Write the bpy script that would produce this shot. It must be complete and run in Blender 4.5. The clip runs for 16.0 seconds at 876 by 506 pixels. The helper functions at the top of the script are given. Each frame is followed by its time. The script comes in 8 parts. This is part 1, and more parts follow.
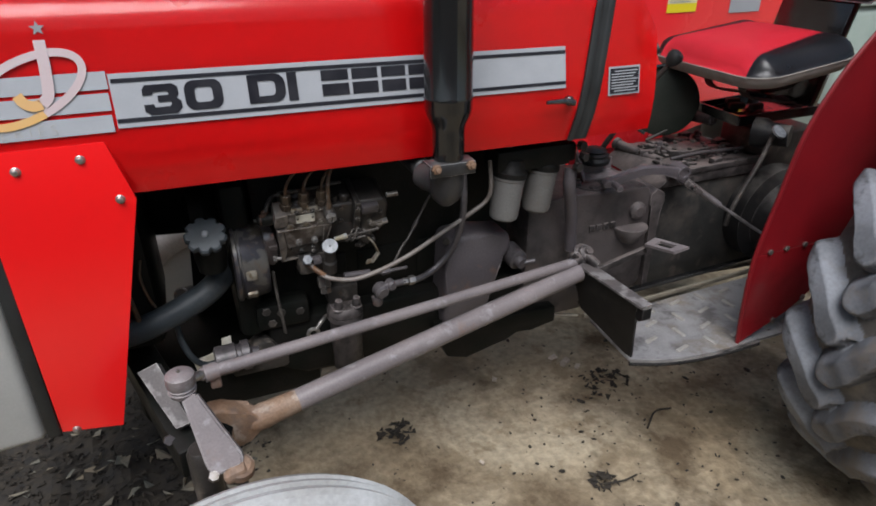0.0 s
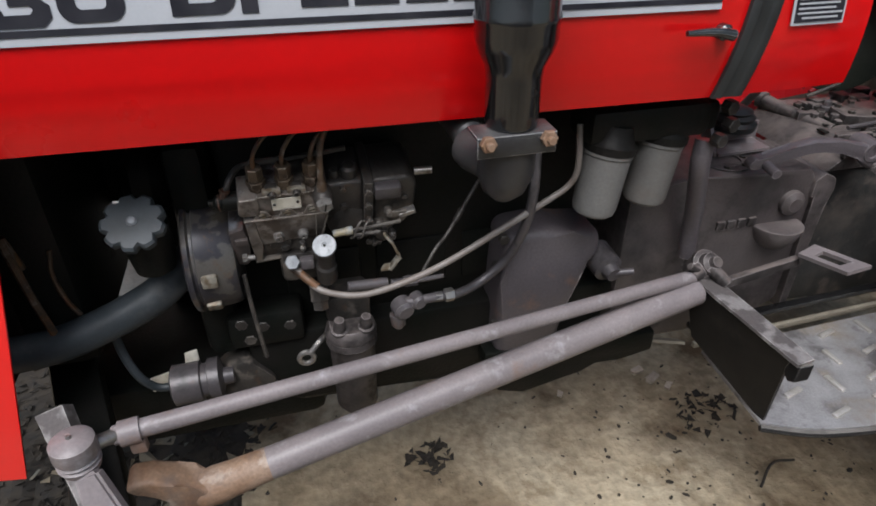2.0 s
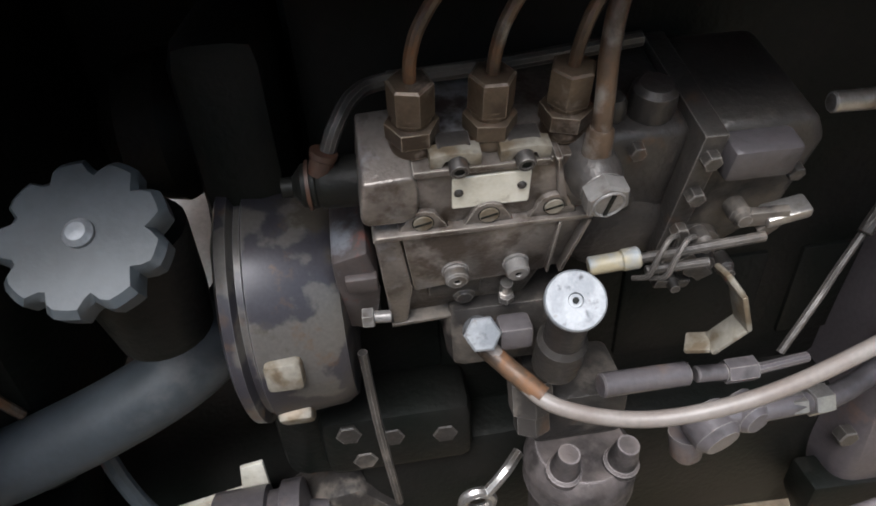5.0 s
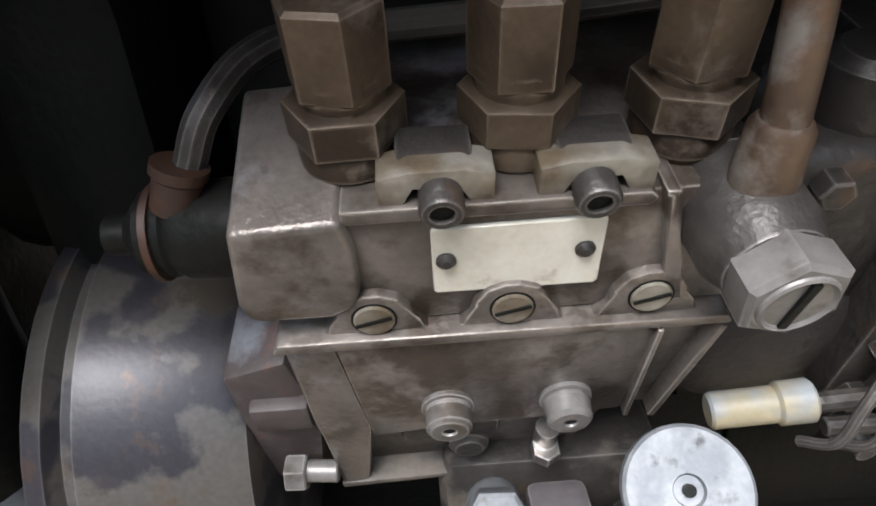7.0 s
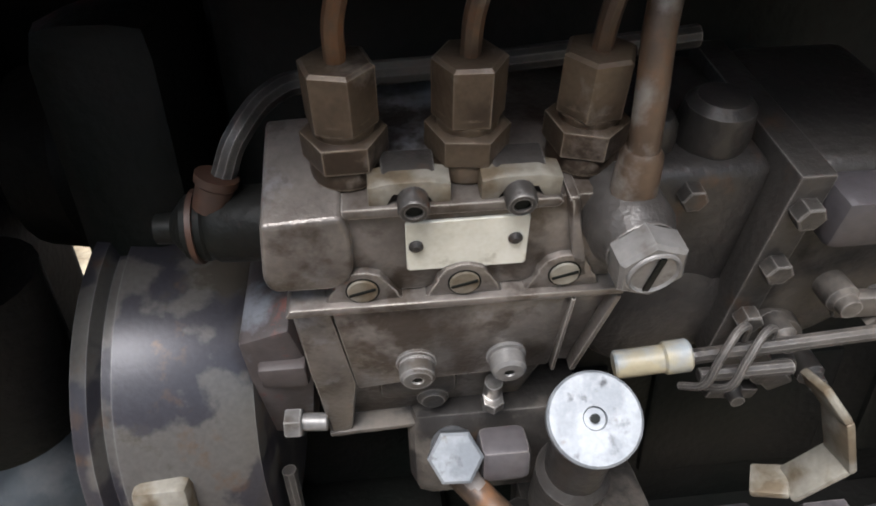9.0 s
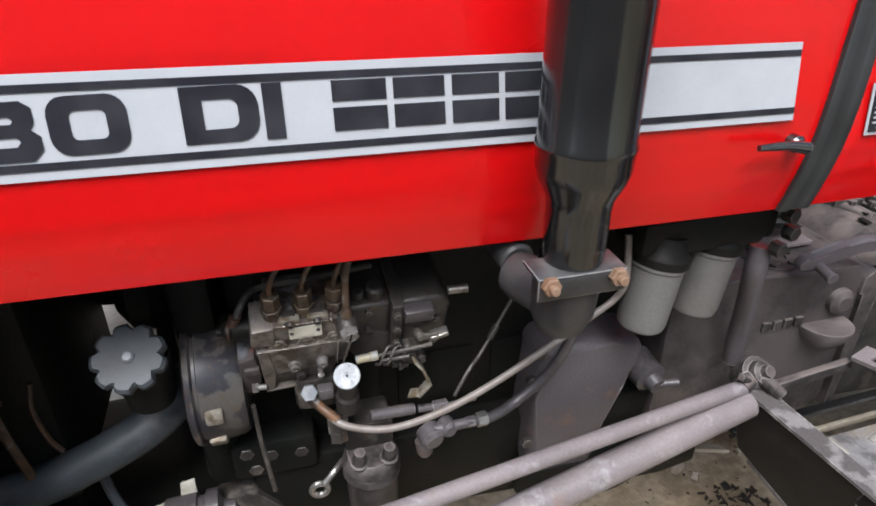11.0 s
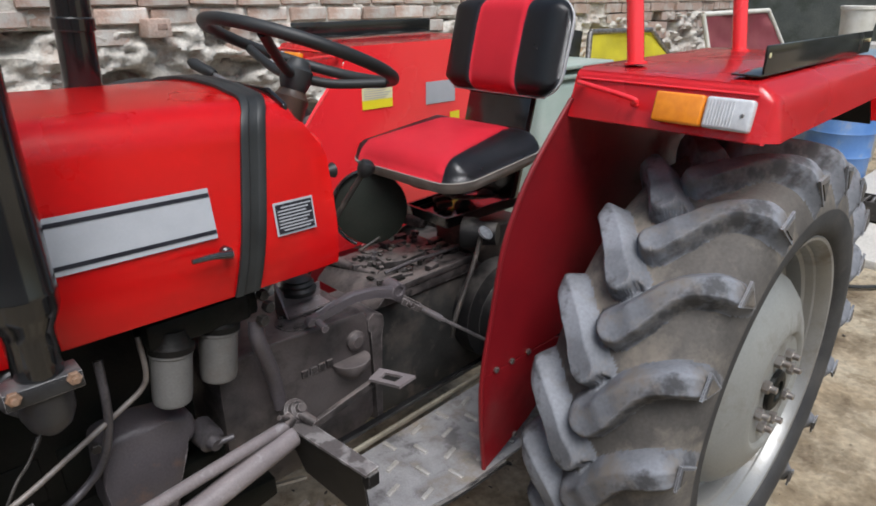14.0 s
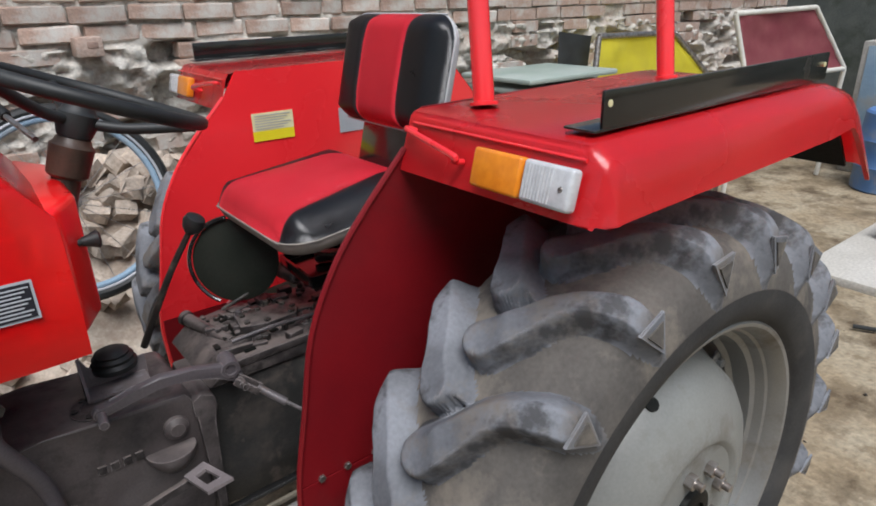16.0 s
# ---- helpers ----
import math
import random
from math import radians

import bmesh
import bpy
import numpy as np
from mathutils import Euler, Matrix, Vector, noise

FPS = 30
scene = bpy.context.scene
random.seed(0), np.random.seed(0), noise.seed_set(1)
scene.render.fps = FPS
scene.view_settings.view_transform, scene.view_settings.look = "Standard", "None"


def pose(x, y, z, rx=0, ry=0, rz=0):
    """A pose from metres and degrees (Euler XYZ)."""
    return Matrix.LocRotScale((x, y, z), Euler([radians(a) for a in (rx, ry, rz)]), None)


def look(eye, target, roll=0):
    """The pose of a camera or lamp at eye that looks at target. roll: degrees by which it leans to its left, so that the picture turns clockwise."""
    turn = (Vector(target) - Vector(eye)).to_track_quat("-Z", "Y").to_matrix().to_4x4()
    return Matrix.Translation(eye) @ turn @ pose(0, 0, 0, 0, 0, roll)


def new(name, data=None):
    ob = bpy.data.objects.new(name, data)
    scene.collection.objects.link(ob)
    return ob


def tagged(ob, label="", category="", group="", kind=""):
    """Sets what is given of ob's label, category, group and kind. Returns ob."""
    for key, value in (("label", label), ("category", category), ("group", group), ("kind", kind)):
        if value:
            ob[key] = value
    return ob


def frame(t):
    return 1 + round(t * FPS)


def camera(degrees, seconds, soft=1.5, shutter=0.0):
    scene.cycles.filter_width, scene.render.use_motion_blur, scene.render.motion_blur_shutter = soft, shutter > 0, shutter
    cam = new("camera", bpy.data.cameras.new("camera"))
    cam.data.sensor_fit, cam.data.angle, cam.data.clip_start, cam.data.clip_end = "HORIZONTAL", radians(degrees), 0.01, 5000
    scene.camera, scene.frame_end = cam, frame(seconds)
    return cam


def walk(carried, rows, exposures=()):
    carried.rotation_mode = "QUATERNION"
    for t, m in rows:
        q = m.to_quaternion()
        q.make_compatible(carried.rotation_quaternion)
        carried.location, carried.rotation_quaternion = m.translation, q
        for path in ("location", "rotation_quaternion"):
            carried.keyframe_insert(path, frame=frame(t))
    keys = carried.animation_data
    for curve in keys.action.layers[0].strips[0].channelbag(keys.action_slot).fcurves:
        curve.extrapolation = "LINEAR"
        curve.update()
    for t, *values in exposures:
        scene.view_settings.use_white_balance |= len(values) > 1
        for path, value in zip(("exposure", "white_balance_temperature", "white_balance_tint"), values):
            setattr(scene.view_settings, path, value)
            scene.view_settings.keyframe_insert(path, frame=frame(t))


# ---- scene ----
cam = camera(69.7, 16.0, 1.8)
PATH = [
    (0, (-0.796, -1.202, 1.503), (-0.131, 0.44, 0.576), -0.1),
    (0.5, (-0.772, -1.057, 1.486), (-0.129, 0.577, 0.529), 0.1),
    (1, (-0.762, -0.919, 1.446), (-0.164, 0.694, 0.425), 0.0),
    (1.5, (-0.696, -0.828, 1.4), (-0.185, 0.787, 0.337), 0.0),
    (2, (-0.582, -0.751, 1.366), (-0.165, 0.869, 0.269), -0.1),
    (2.5, (-0.563, -0.675, 1.32), (-0.191, 0.923, 0.176), -0.5),
    (3, (-0.634, -0.537, 1.279), (-0.275, 1.021, 0.077), -1.0),
    (3.5, (-0.679, -0.438, 1.233), (-0.357, 1.12, 0.021), -2.5),
    (4, (-0.673, -0.349, 1.187), (-0.428, 1.207, -0.044), -3.4),
    (6.5, (-0.6205, -0.0887, 1.0146), (-0.5375, 1.6398, 0.0119), -3.5),
    (7, (-0.6153, -0.0632, 1.0103), (-0.5849, 1.6716, 0.0157), -3.6),
    (7.5, (-0.6158, -0.0519, 1.0004), (-0.5698, 1.6851, 0.0103), -3.0),
    (8, (-0.6173, -0.0543, 1.0001), (-0.5883, 1.6959, 0.0326), -2.6),
    (10.5, (-0.62, -0.417, 1.277), (-0.191, 1.265, 0.284), 0.2),
    (11, (-0.61, -0.592, 1.407), (-0.133, 1.084, 0.426), 0.4),
    (11.5, (-0.653, -0.789, 1.476), (-0.061, 0.901, 0.585), 1.2),
    (12, (-0.664, -0.828, 1.528), (0.109, 0.816, 0.692), 1.4),
    (12.5, (-0.667, -0.842, 1.551), (0.29, 0.724, 0.757), 1.4),
    (13, (-0.648, -0.863, 1.562), (0.462, 0.614, 0.796), 1.5),
    (13.5, (-0.549, -0.933, 1.56), (0.671, 0.46, 0.803), 1.2),
    (14, (-0.438, -1.016, 1.569), (0.843, 0.323, 0.818), -0.1),
    (14.5, (-0.354, -1.06, 1.576), (0.961, 0.241, 0.815), -1.1),
    (15, (-0.216, -1.012, 1.581), (1.102, 0.282, 0.814), -1.5),
    (15.5, (-0.059, -0.984, 1.588), (1.199, 0.371, 0.826), -1.5),
    (16, (0.153, -1.093, 1.606), (1.285, 0.374, 0.853), -1.4),
]
# the clip's camera opens up while it is close to the dark engine
EXPOSE = [(0, 0.1), (2.0, 0.28), (4.0, 0.6), (6.5, 1.38), (8.0, 1.16), (10.5, 1.28), (11.0, 0.85), (11.5, 0.6), (12.0, 0.52), (13.0, 0.48), (14.0, 0.29), (16.0, 0.12)]
walk(cam, [(t, look(eye, target, roll)) for t, eye, target, roll in PATH], EXPOSE)

# ---- light and exposure ----
world = bpy.data.worlds.new("world")
scene.world = world
world.use_nodes = True
wn = world.node_tree
bg = wn.nodes["Background"]
sky = wn.nodes.new("ShaderNodeTexSky")
sky.sky_type = 'NISHITA'
sky.sun_disc = False
sky.sun_elevation = radians(61)
sky.sun_rotation = radians(207)
sky.air_density, sky.dust_density = 1.6, 3.0
wn.links.new(sky.outputs[0], bg.inputs[0])
bg.inputs[1].default_value = 0.090
sun = new("sun", bpy.data.lights.new("sun", 'SUN'))
sun.data.energy, sun.data.angle, sun.data.color = 3.3, radians(38), (0.955, 0.975, 1.03)
sun.matrix_world = look((-1.7, -3.4, 7.0), (0, 0, 0))


# ---- materials ----
def material(name, base, rough=0.5, metal=0.0, second=None, scale=8.0, mix=0.5, sharp=0.15, fine=90.0,
             fine_amount=0.25, bump=0.15, coat=0.0, dirt=None, dirt_scale=3.0, dirt_at=0.55, dirt_rough=0.85,
             random_amount=0.0, bump_dist=0.002, dirt_soft=0.08, edge=None, edge_radius=0.0012, spec=0.5, dust=None, dust_amount=0.75, stain=None, stain_scale=20.0, stain_at=0.64):
    """Node material with variation at two scales, relief, and an optional layer of dirt or wear in patches."""
    m = bpy.data.materials.new(name)
    m.use_nodes = True
    nt = m.node_tree
    b = nt.nodes["Principled BSDF"]
    link = nt.links.new
    co = nt.nodes.new("ShaderNodeTexCoord")
    n1 = nt.nodes.new("ShaderNodeTexNoise")
    n1.inputs["Scale"].default_value, n1.inputs["Detail"].default_value = scale, 6
    n2 = nt.nodes.new("ShaderNodeTexNoise")
    n2.inputs["Scale"].default_value, n2.inputs["Detail"].default_value = fine, 4
    link(co.outputs["Object"], n1.inputs["Vector"])
    link(co.outputs["Object"], n2.inputs["Vector"])
    r1 = nt.nodes.new("ShaderNodeValToRGB")
    r1.color_ramp.elements[0].position = max(0.0, mix - sharp)
    r1.color_ramp.elements[1].position = min(1.0, mix + sharp)
    second = second or tuple(c * 0.8 for c in base)
    r1.color_ramp.elements[0].color, r1.color_ramp.elements[1].color = (*base, 1), (*second, 1)
    link(n1.outputs[0], r1.inputs[0])
    mul = nt.nodes.new("ShaderNodeMix")
    mul.data_type, mul.blend_type = 'RGBA', 'OVERLAY'
    mul.inputs[0].default_value = fine_amount
    link(r1.outputs[0], mul.inputs[6])
    link(n2.outputs[0], mul.inputs[7])
    colour = mul.outputs[2]
    rough_out = None
    if dirt:
        n3 = nt.nodes.new("ShaderNodeTexNoise")
        n3.inputs["Scale"].default_value, n3.inputs["Detail"].default_value = dirt_scale, 9
        n3.inputs["Roughness"].default_value = 0.65
        link(co.outputs["Object"], n3.inputs["Vector"])
        r3 = nt.nodes.new("ShaderNodeValToRGB")
        r3.color_ramp.elements[0].position, r3.color_ramp.elements[1].position = dirt_at - dirt_soft, dirt_at + dirt_soft
        link(n3.outputs[0], r3.inputs[0])
        md = nt.nodes.new("ShaderNodeMix")
        md.data_type = 'RGBA'
        link(r3.outputs[0], md.inputs[0])
        link(colour, md.inputs[6])
        md.inputs[7].default_value = (*dirt, 1)
        colour = md.outputs[2]
        mr = nt.nodes.new("ShaderNodeMix")
        link(r3.outputs[0], mr.inputs[0])
        mr.inputs[2].default_value, mr.inputs[3].default_value = rough, dirt_rough
        rough_out = mr.outputs[0]
    if stain:   # a second kind of stain, rust or grease
        n4 = nt.nodes.new("ShaderNodeTexNoise")
        n4.noise_dimensions = '4D'
        n4.inputs["Scale"].default_value, n4.inputs["Detail"].default_value, n4.inputs["W"].default_value = stain_scale, 8, 7.3
        n4.inputs["Roughness"].default_value = 0.62
        link(co.outputs["Object"], n4.inputs["Vector"])
        r4 = nt.nodes.new("ShaderNodeMapRange")
        r4.inputs[1].default_value, r4.inputs[2].default_value = stain_at - 0.05, stain_at + 0.05
        r4.inputs[4].default_value = 0.85
        link(n4.outputs[0], r4.inputs[0])
        m4 = nt.nodes.new("ShaderNodeMix")
        m4.data_type = 'RGBA'
        link(r4.outputs[0], m4.inputs[0])
        link(colour, m4.inputs[6])
        m4.inputs[7].default_value = (*stain, 1)
        colour = m4.outputs[2]
    if dust:   # fine dust lying on faces that look up
        dg = nt.nodes.new("ShaderNodeNewGeometry")
        sep = nt.nodes.new("ShaderNodeSeparateXYZ")
        link(dg.outputs["Normal"], sep.inputs[0])
        dr_ = nt.nodes.new("ShaderNodeMapRange")
        dr_.inputs[1].default_value, dr_.inputs[2].default_value = 0.35, 0.85
        dr_.inputs[3].default_value, dr_.inputs[4].default_value = 0.0, dust_amount
        link(sep.outputs["Z"], dr_.inputs[0])
        nd = nt.nodes.new("ShaderNodeMapRange")
        nd.inputs[1].default_value, nd.inputs[2].default_value = 0.62, 0.42
        link(n1.outputs[0], nd.inputs[0])
        dm = nt.nodes.new("ShaderNodeMath")
        dm.operation = 'MULTIPLY'
        link(dr_.outputs[0], dm.inputs[0])
        link(nd.outputs[0], dm.inputs[1])
        dx_ = nt.nodes.new("ShaderNodeMix")
        dx_.data_type = 'RGBA'
        link(dm.outputs[0], dx_.inputs[0])
        link(colour, dx_.inputs[6])
        dx_.inputs[7].default_value = (*dust, 1)
        colour = dx_.outputs[2]
    if edge:   # paint and oil rubbed off the edges; on tyre bars a painted highlight
        bev = nt.nodes.new("ShaderNodeBevel")
        bev.samples = 4
        bev.inputs["Radius"].default_value = edge_radius
        geo = nt.nodes.new("ShaderNodeNewGeometry")
        dot = nt.nodes.new("ShaderNodeVectorMath")
        dot.operation = 'DOT_PRODUCT'
        link(bev.outputs[0], dot.inputs[0])
        link(geo.outputs["Normal"], dot.inputs[1])
        er = nt.nodes.new("ShaderNodeMapRange")
        er.inputs[1].default_value, er.inputs[2].default_value = 0.985, 0.90
        er.inputs[3].default_value, er.inputs[4].default_value = 0.0, 1.0
        link(dot.outputs["Value"], er.inputs[0])
        em = nt.nodes.new("ShaderNodeMath")
        em.operation = 'MULTIPLY'
        link(er.outputs[0], em.inputs[0])
        eb = nt.nodes.new("ShaderNodeMapRange")
        eb.inputs[1].default_value, eb.inputs[2].default_value = 0.40, 0.58
        link(n1.outputs[0], eb.inputs[0])
        link(eb.outputs[0], em.inputs[1])
        me_ = nt.nodes.new("ShaderNodeMix")
        me_.data_type = 'RGBA'
        link(em.outputs[0], me_.inputs[0])
        link(colour, me_.inputs[6])
        me_.inputs[7].default_value = (*edge, 1)
        colour = me_.outputs[2]
    if random_amount:
        info = nt.nodes.new("ShaderNodeObjectInfo")
        hsv = nt.nodes.new("ShaderNodeHueSaturation")
        mp = nt.nodes.new("ShaderNodeMapRange")
        mp.inputs[3].default_value, mp.inputs[4].default_value = 1 - random_amount, 1 + random_amount
        link(info.outputs["Random"], mp.inputs[0])
        link(mp.outputs[0], hsv.inputs["Value"])
        link(colour, hsv.inputs["Color"])
        colour = hsv.outputs[0]
    link(colour, b.inputs["Base Color"])
    if rough_out:
        link(rough_out, b.inputs["Roughness"])
    else:
        mrr = nt.nodes.new("ShaderNodeMapRange")
        mrr.inputs[3].default_value, mrr.inputs[4].default_value = max(0.02, rough - 0.12), min(1, rough + 0.12)
        link(n1.outputs[0], mrr.inputs[0])
        link(mrr.outputs[0], b.inputs["Roughness"])
    b.inputs["Metallic"].default_value = metal
    b.inputs["Specular IOR Level"].default_value = spec
    b.inputs["Coat Weight"].default_value = coat
    b.inputs["Coat Roughness"].default_value = 0.12
    if bump:
        bp = nt.nodes.new("ShaderNodeBump")
        bp.inputs["Strength"].default_value, bp.inputs["Distance"].default_value = bump, bump_dist
        link(n2.outputs[0], bp.inputs["Height"])
        link(bp.outputs[0], b.inputs["Normal"])
    return m


RED = material("red_paint", (0.90, 0.007, 0.009), 0.30, spec=0.4, second=(0.87, 0.0065, 0.0085), scale=3, fine=400, fine_amount=0.03,
               bump=0.01, coat=0.9)
RED_OLD = material("red_fender_paint", (0.90, 0.030, 0.038), 0.26, second=(0.84, 0.023, 0.031), scale=4, fine=300, fine_amount=0.05,
                   bump=0.02, coat=1.0)
# dull red with the wheel arch's shade put into the colour
RED_DULL_SHADED = material("red_dull_shaded_paint", (0.20, 0.007, 0.011), 0.40, spec=0.35, second=(0.16, 0.006, 0.010), scale=6, fine=200, fine_amount=0.1,
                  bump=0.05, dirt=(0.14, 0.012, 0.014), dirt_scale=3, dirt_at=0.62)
BLACK = material("black_paint", (0.006, 0.006, 0.0065), 0.17, second=(0.012, 0.012, 0.012), scale=14, fine=160, fine_amount=0.1, bump=0.05,
                 coat=0.6, dirt=(0.035, 0.031, 0.026), dirt_scale=6, dirt_at=0.70, edge=(0.22, 0.22, 0.22), edge_radius=0.0014)
RUBBER = material("black_rubber", (0.013, 0.014, 0.014), 0.50, spec=0.4, second=(0.026, 0.028, 0.028), scale=10, fine=220, fine_amount=0.2, bump=0.1)
HOSE = material("hose_rubber", (0.026, 0.032, 0.036), 0.48, spec=0.4, second=(0.058, 0.068, 0.076), scale=12, fine=180, fine_amount=0.2, bump=0.12,
                dirt=(0.10, 0.10, 0.10), dirt_scale=14, dirt_at=0.66)
IRON = material("oily_cast_iron", (0.030, 0.027, 0.025), 0.42, spec=0.4, metal=0.25, second=(0.055, 0.049, 0.044), scale=16, fine=240, fine_amount=0.35,
                bump=0.35, dirt=(0.14, 0.12, 0.10), dirt_scale=12, dirt_at=0.60, dirt_soft=0.05, edge=(0.26, 0.24, 0.22), stain=(0.10, 0.055, 0.03), stain_scale=24, stain_at=0.66)
# oily engine iron, and the added black pieces that stand in for darkness
IRON_DARK = material("black_iron_and_dark_fill", (0.006, 0.0075, 0.006), 0.5, spec=0.15, metal=0.1, second=(0.012, 0.011, 0.010), scale=12, fine=160,
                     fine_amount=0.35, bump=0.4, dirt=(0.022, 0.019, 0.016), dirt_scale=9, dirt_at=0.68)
GREY = material("greasy_grey_paint", (0.062, 0.056, 0.059), 0.38, metal=0.2, second=(0.125, 0.112, 0.115), scale=7, fine=200,
                fine_amount=0.3, bump=0.25, dirt=(0.17, 0.11, 0.075), dirt_scale=6, dirt_at=0.64, dirt_soft=0.05, edge=(0.34, 0.31, 0.29), stain=(0.035, 0.032, 0.032), stain_scale=22, stain_at=0.58)
PUMP = material("worn_pump_casting", (0.190, 0.166, 0.147), 0.31, metal=0.35, second=(0.082, 0.070, 0.060), scale=30, mix=0.54, sharp=0.12, fine=420,
                fine_amount=0.25, bump=0.45, dirt=(0.27, 0.265, 0.275), dirt_scale=24, dirt_at=0.61, dirt_soft=0.06, dirt_rough=0.36, bump_dist=0.0007,
                edge=(0.50, 0.46, 0.41), edge_radius=0.0010, stain=(0.055, 0.040, 0.029), stain_scale=48, stain_at=0.54)
ALU = material("timing_cover_aluminium", (0.034, 0.032, 0.038), 0.36, metal=0.2, second=(0.090, 0.083, 0.076), scale=26, mix=0.53, sharp=0.02, fine=420,
               fine_amount=0.25, bump=0.15, dirt=(0.05, 0.041, 0.03), dirt_scale=17, dirt_at=0.57, dirt_soft=0.04, bump_dist=0.0006,
               edge=(0.15, 0.143, 0.14), edge_radius=0.0012, stain=(0.10, 0.055, 0.028), stain_scale=36, stain_at=0.60)
STEEL = material("worn_steel", (0.36, 0.345, 0.33), 0.32, metal=0.8, second=(0.20, 0.18, 0.16), scale=40, fine=500, fine_amount=0.3,
                 bump=0.15, bump_dist=0.0006, dirt=(0.14, 0.10, 0.07), dirt_scale=40, dirt_at=0.64, edge=(0.8, 0.77, 0.74))
NUT = material("browned_nut_steel", (0.102, 0.074, 0.050), 0.42, metal=0.35, second=(0.040, 0.027, 0.018), scale=34, sharp=0.1, fine=500, fine_amount=0.3,
               bump=0.25, bump_dist=0.0006, dirt=(0.17, 0.14, 0.115), dirt_scale=38, dirt_at=0.64, dirt_soft=0.05, dirt_rough=0.36, edge=(0.27, 0.22, 0.17), stain=(0.24, 0.085, 0.03), stain_scale=70, stain_at=0.70)
ZINC = material("bright_zinc", (0.22, 0.23, 0.24), 0.45, metal=0.25, second=(0.150, 0.160, 0.172), scale=60, mix=0.52, sharp=0.06, fine=600, fine_amount=0.2, bump=0.15,
                bump_dist=0.0005, dirt=(0.10, 0.10, 0.105), dirt_scale=85, dirt_at=0.60, dirt_soft=0.05, stain=(0.11, 0.085, 0.06), stain_scale=140, stain_at=0.68)
CHROME = material("bolt_zinc", (0.44, 0.41, 0.39), 0.36, metal=0.8, second=(0.26, 0.22, 0.19), scale=50, fine=500, fine_amount=0.2, bump=0.1)
ROD = material("mauve_grey_rod_paint", (0.165, 0.143, 0.145), 0.42, spec=0.45, second=(0.225, 0.195, 0.194), scale=9, fine=220, fine_amount=0.25, bump=0.2,
               dirt=(0.21, 0.125, 0.085), dirt_scale=8, dirt_at=0.66, edge=(0.45, 0.42, 0.40), edge_radius=0.002, stain=(0.30, 0.285, 0.29), stain_scale=26, stain_at=0.62)
RUST = material("rusty_forging", (0.19, 0.108, 0.062), 0.6, second=(0.27, 0.185, 0.13), scale=22, fine=200, fine_amount=0.4, bump=0.4,
                dirt=(0.14, 0.10, 0.08), dirt_scale=14, dirt_at=0.6, stain=(0.40, 0.33, 0.27), stain_scale=18, stain_at=0.60)
COPPER = material("coated_fuel_pipe", (0.095, 0.062, 0.040), 0.42, metal=0.3, second=(0.042, 0.028, 0.020), scale=34, mix=0.52, sharp=0.12, fine=300, fine_amount=0.3,
                  bump=0.25, bump_dist=0.0006, dirt=(0.17, 0.080, 0.035), dirt_scale=38, dirt_at=0.60, stain=(0.19, 0.17, 0.15), stain_scale=46, stain_at=0.62)
FILTER = material("grey_filter_can", (0.155, 0.152, 0.146), 0.46, spec=0.35, second=(0.115, 0.11, 0.104), scale=10, fine=240, fine_amount=0.25, bump=0.1,
                  dirt=(0.12, 0.105, 0.092), dirt_scale=9, dirt_at=0.62)
TYRE = material("dusty_tyre_rubber", (0.080, 0.074, 0.068), 0.82, spec=0.2, second=(0.125, 0.113, 0.100), scale=7, fine=130, fine_amount=0.25, bump=0.12,
                dirt=(0.20, 0.175, 0.145), dirt_scale=8, dirt_at=0.57)
TYRE_SIDE = material("tyre_sidewall_rubber", (0.028, 0.028, 0.029), 0.7, spec=0.3, second=(0.048, 0.047, 0.046), scale=6, fine=150, fine_amount=0.3,
                     bump=0.2, dirt=(0.08, 0.074, 0.068), dirt_scale=5, dirt_at=0.62)
# the pale edge colour paints highlights along the bars' edges
LUG = material("dusty_lug_rubber", (0.205, 0.215, 0.235), 0.70, spec=0.3, second=(0.085, 0.087, 0.094), scale=6, fine=120, fine_amount=0.25, bump=0.12,
               dirt=(0.165, 0.145, 0.125), dirt_scale=9, dirt_at=0.57, stain=(0.050, 0.049, 0.050), stain_scale=13, stain_at=0.58, edge=(0.33, 0.34, 0.36), edge_radius=0.006)
DISC = material("pale_grey_disc_paint", (0.25, 0.255, 0.24), 0.42, metal=0.1, second=(0.21, 0.213, 0.20), scale=4, fine=160, fine_amount=0.15,
                bump=0.06, dirt=(0.17, 0.155, 0.13), dirt_scale=6, dirt_at=0.62)
RIM = material("silver_wheel_paint", (0.30, 0.30, 0.29), 0.36, metal=0.45, second=(0.24, 0.24, 0.23), scale=5, fine=200, fine_amount=0.12,
               bump=0.06, dirt=(0.20, 0.17, 0.135), dirt_scale=5, dirt_at=0.63)
WHITE = material("white_decal", (0.40, 0.415, 0.44), 0.35, second=(0.37, 0.385, 0.41), scale=20, fine=300, fine_amount=0.05, bump=0.02)
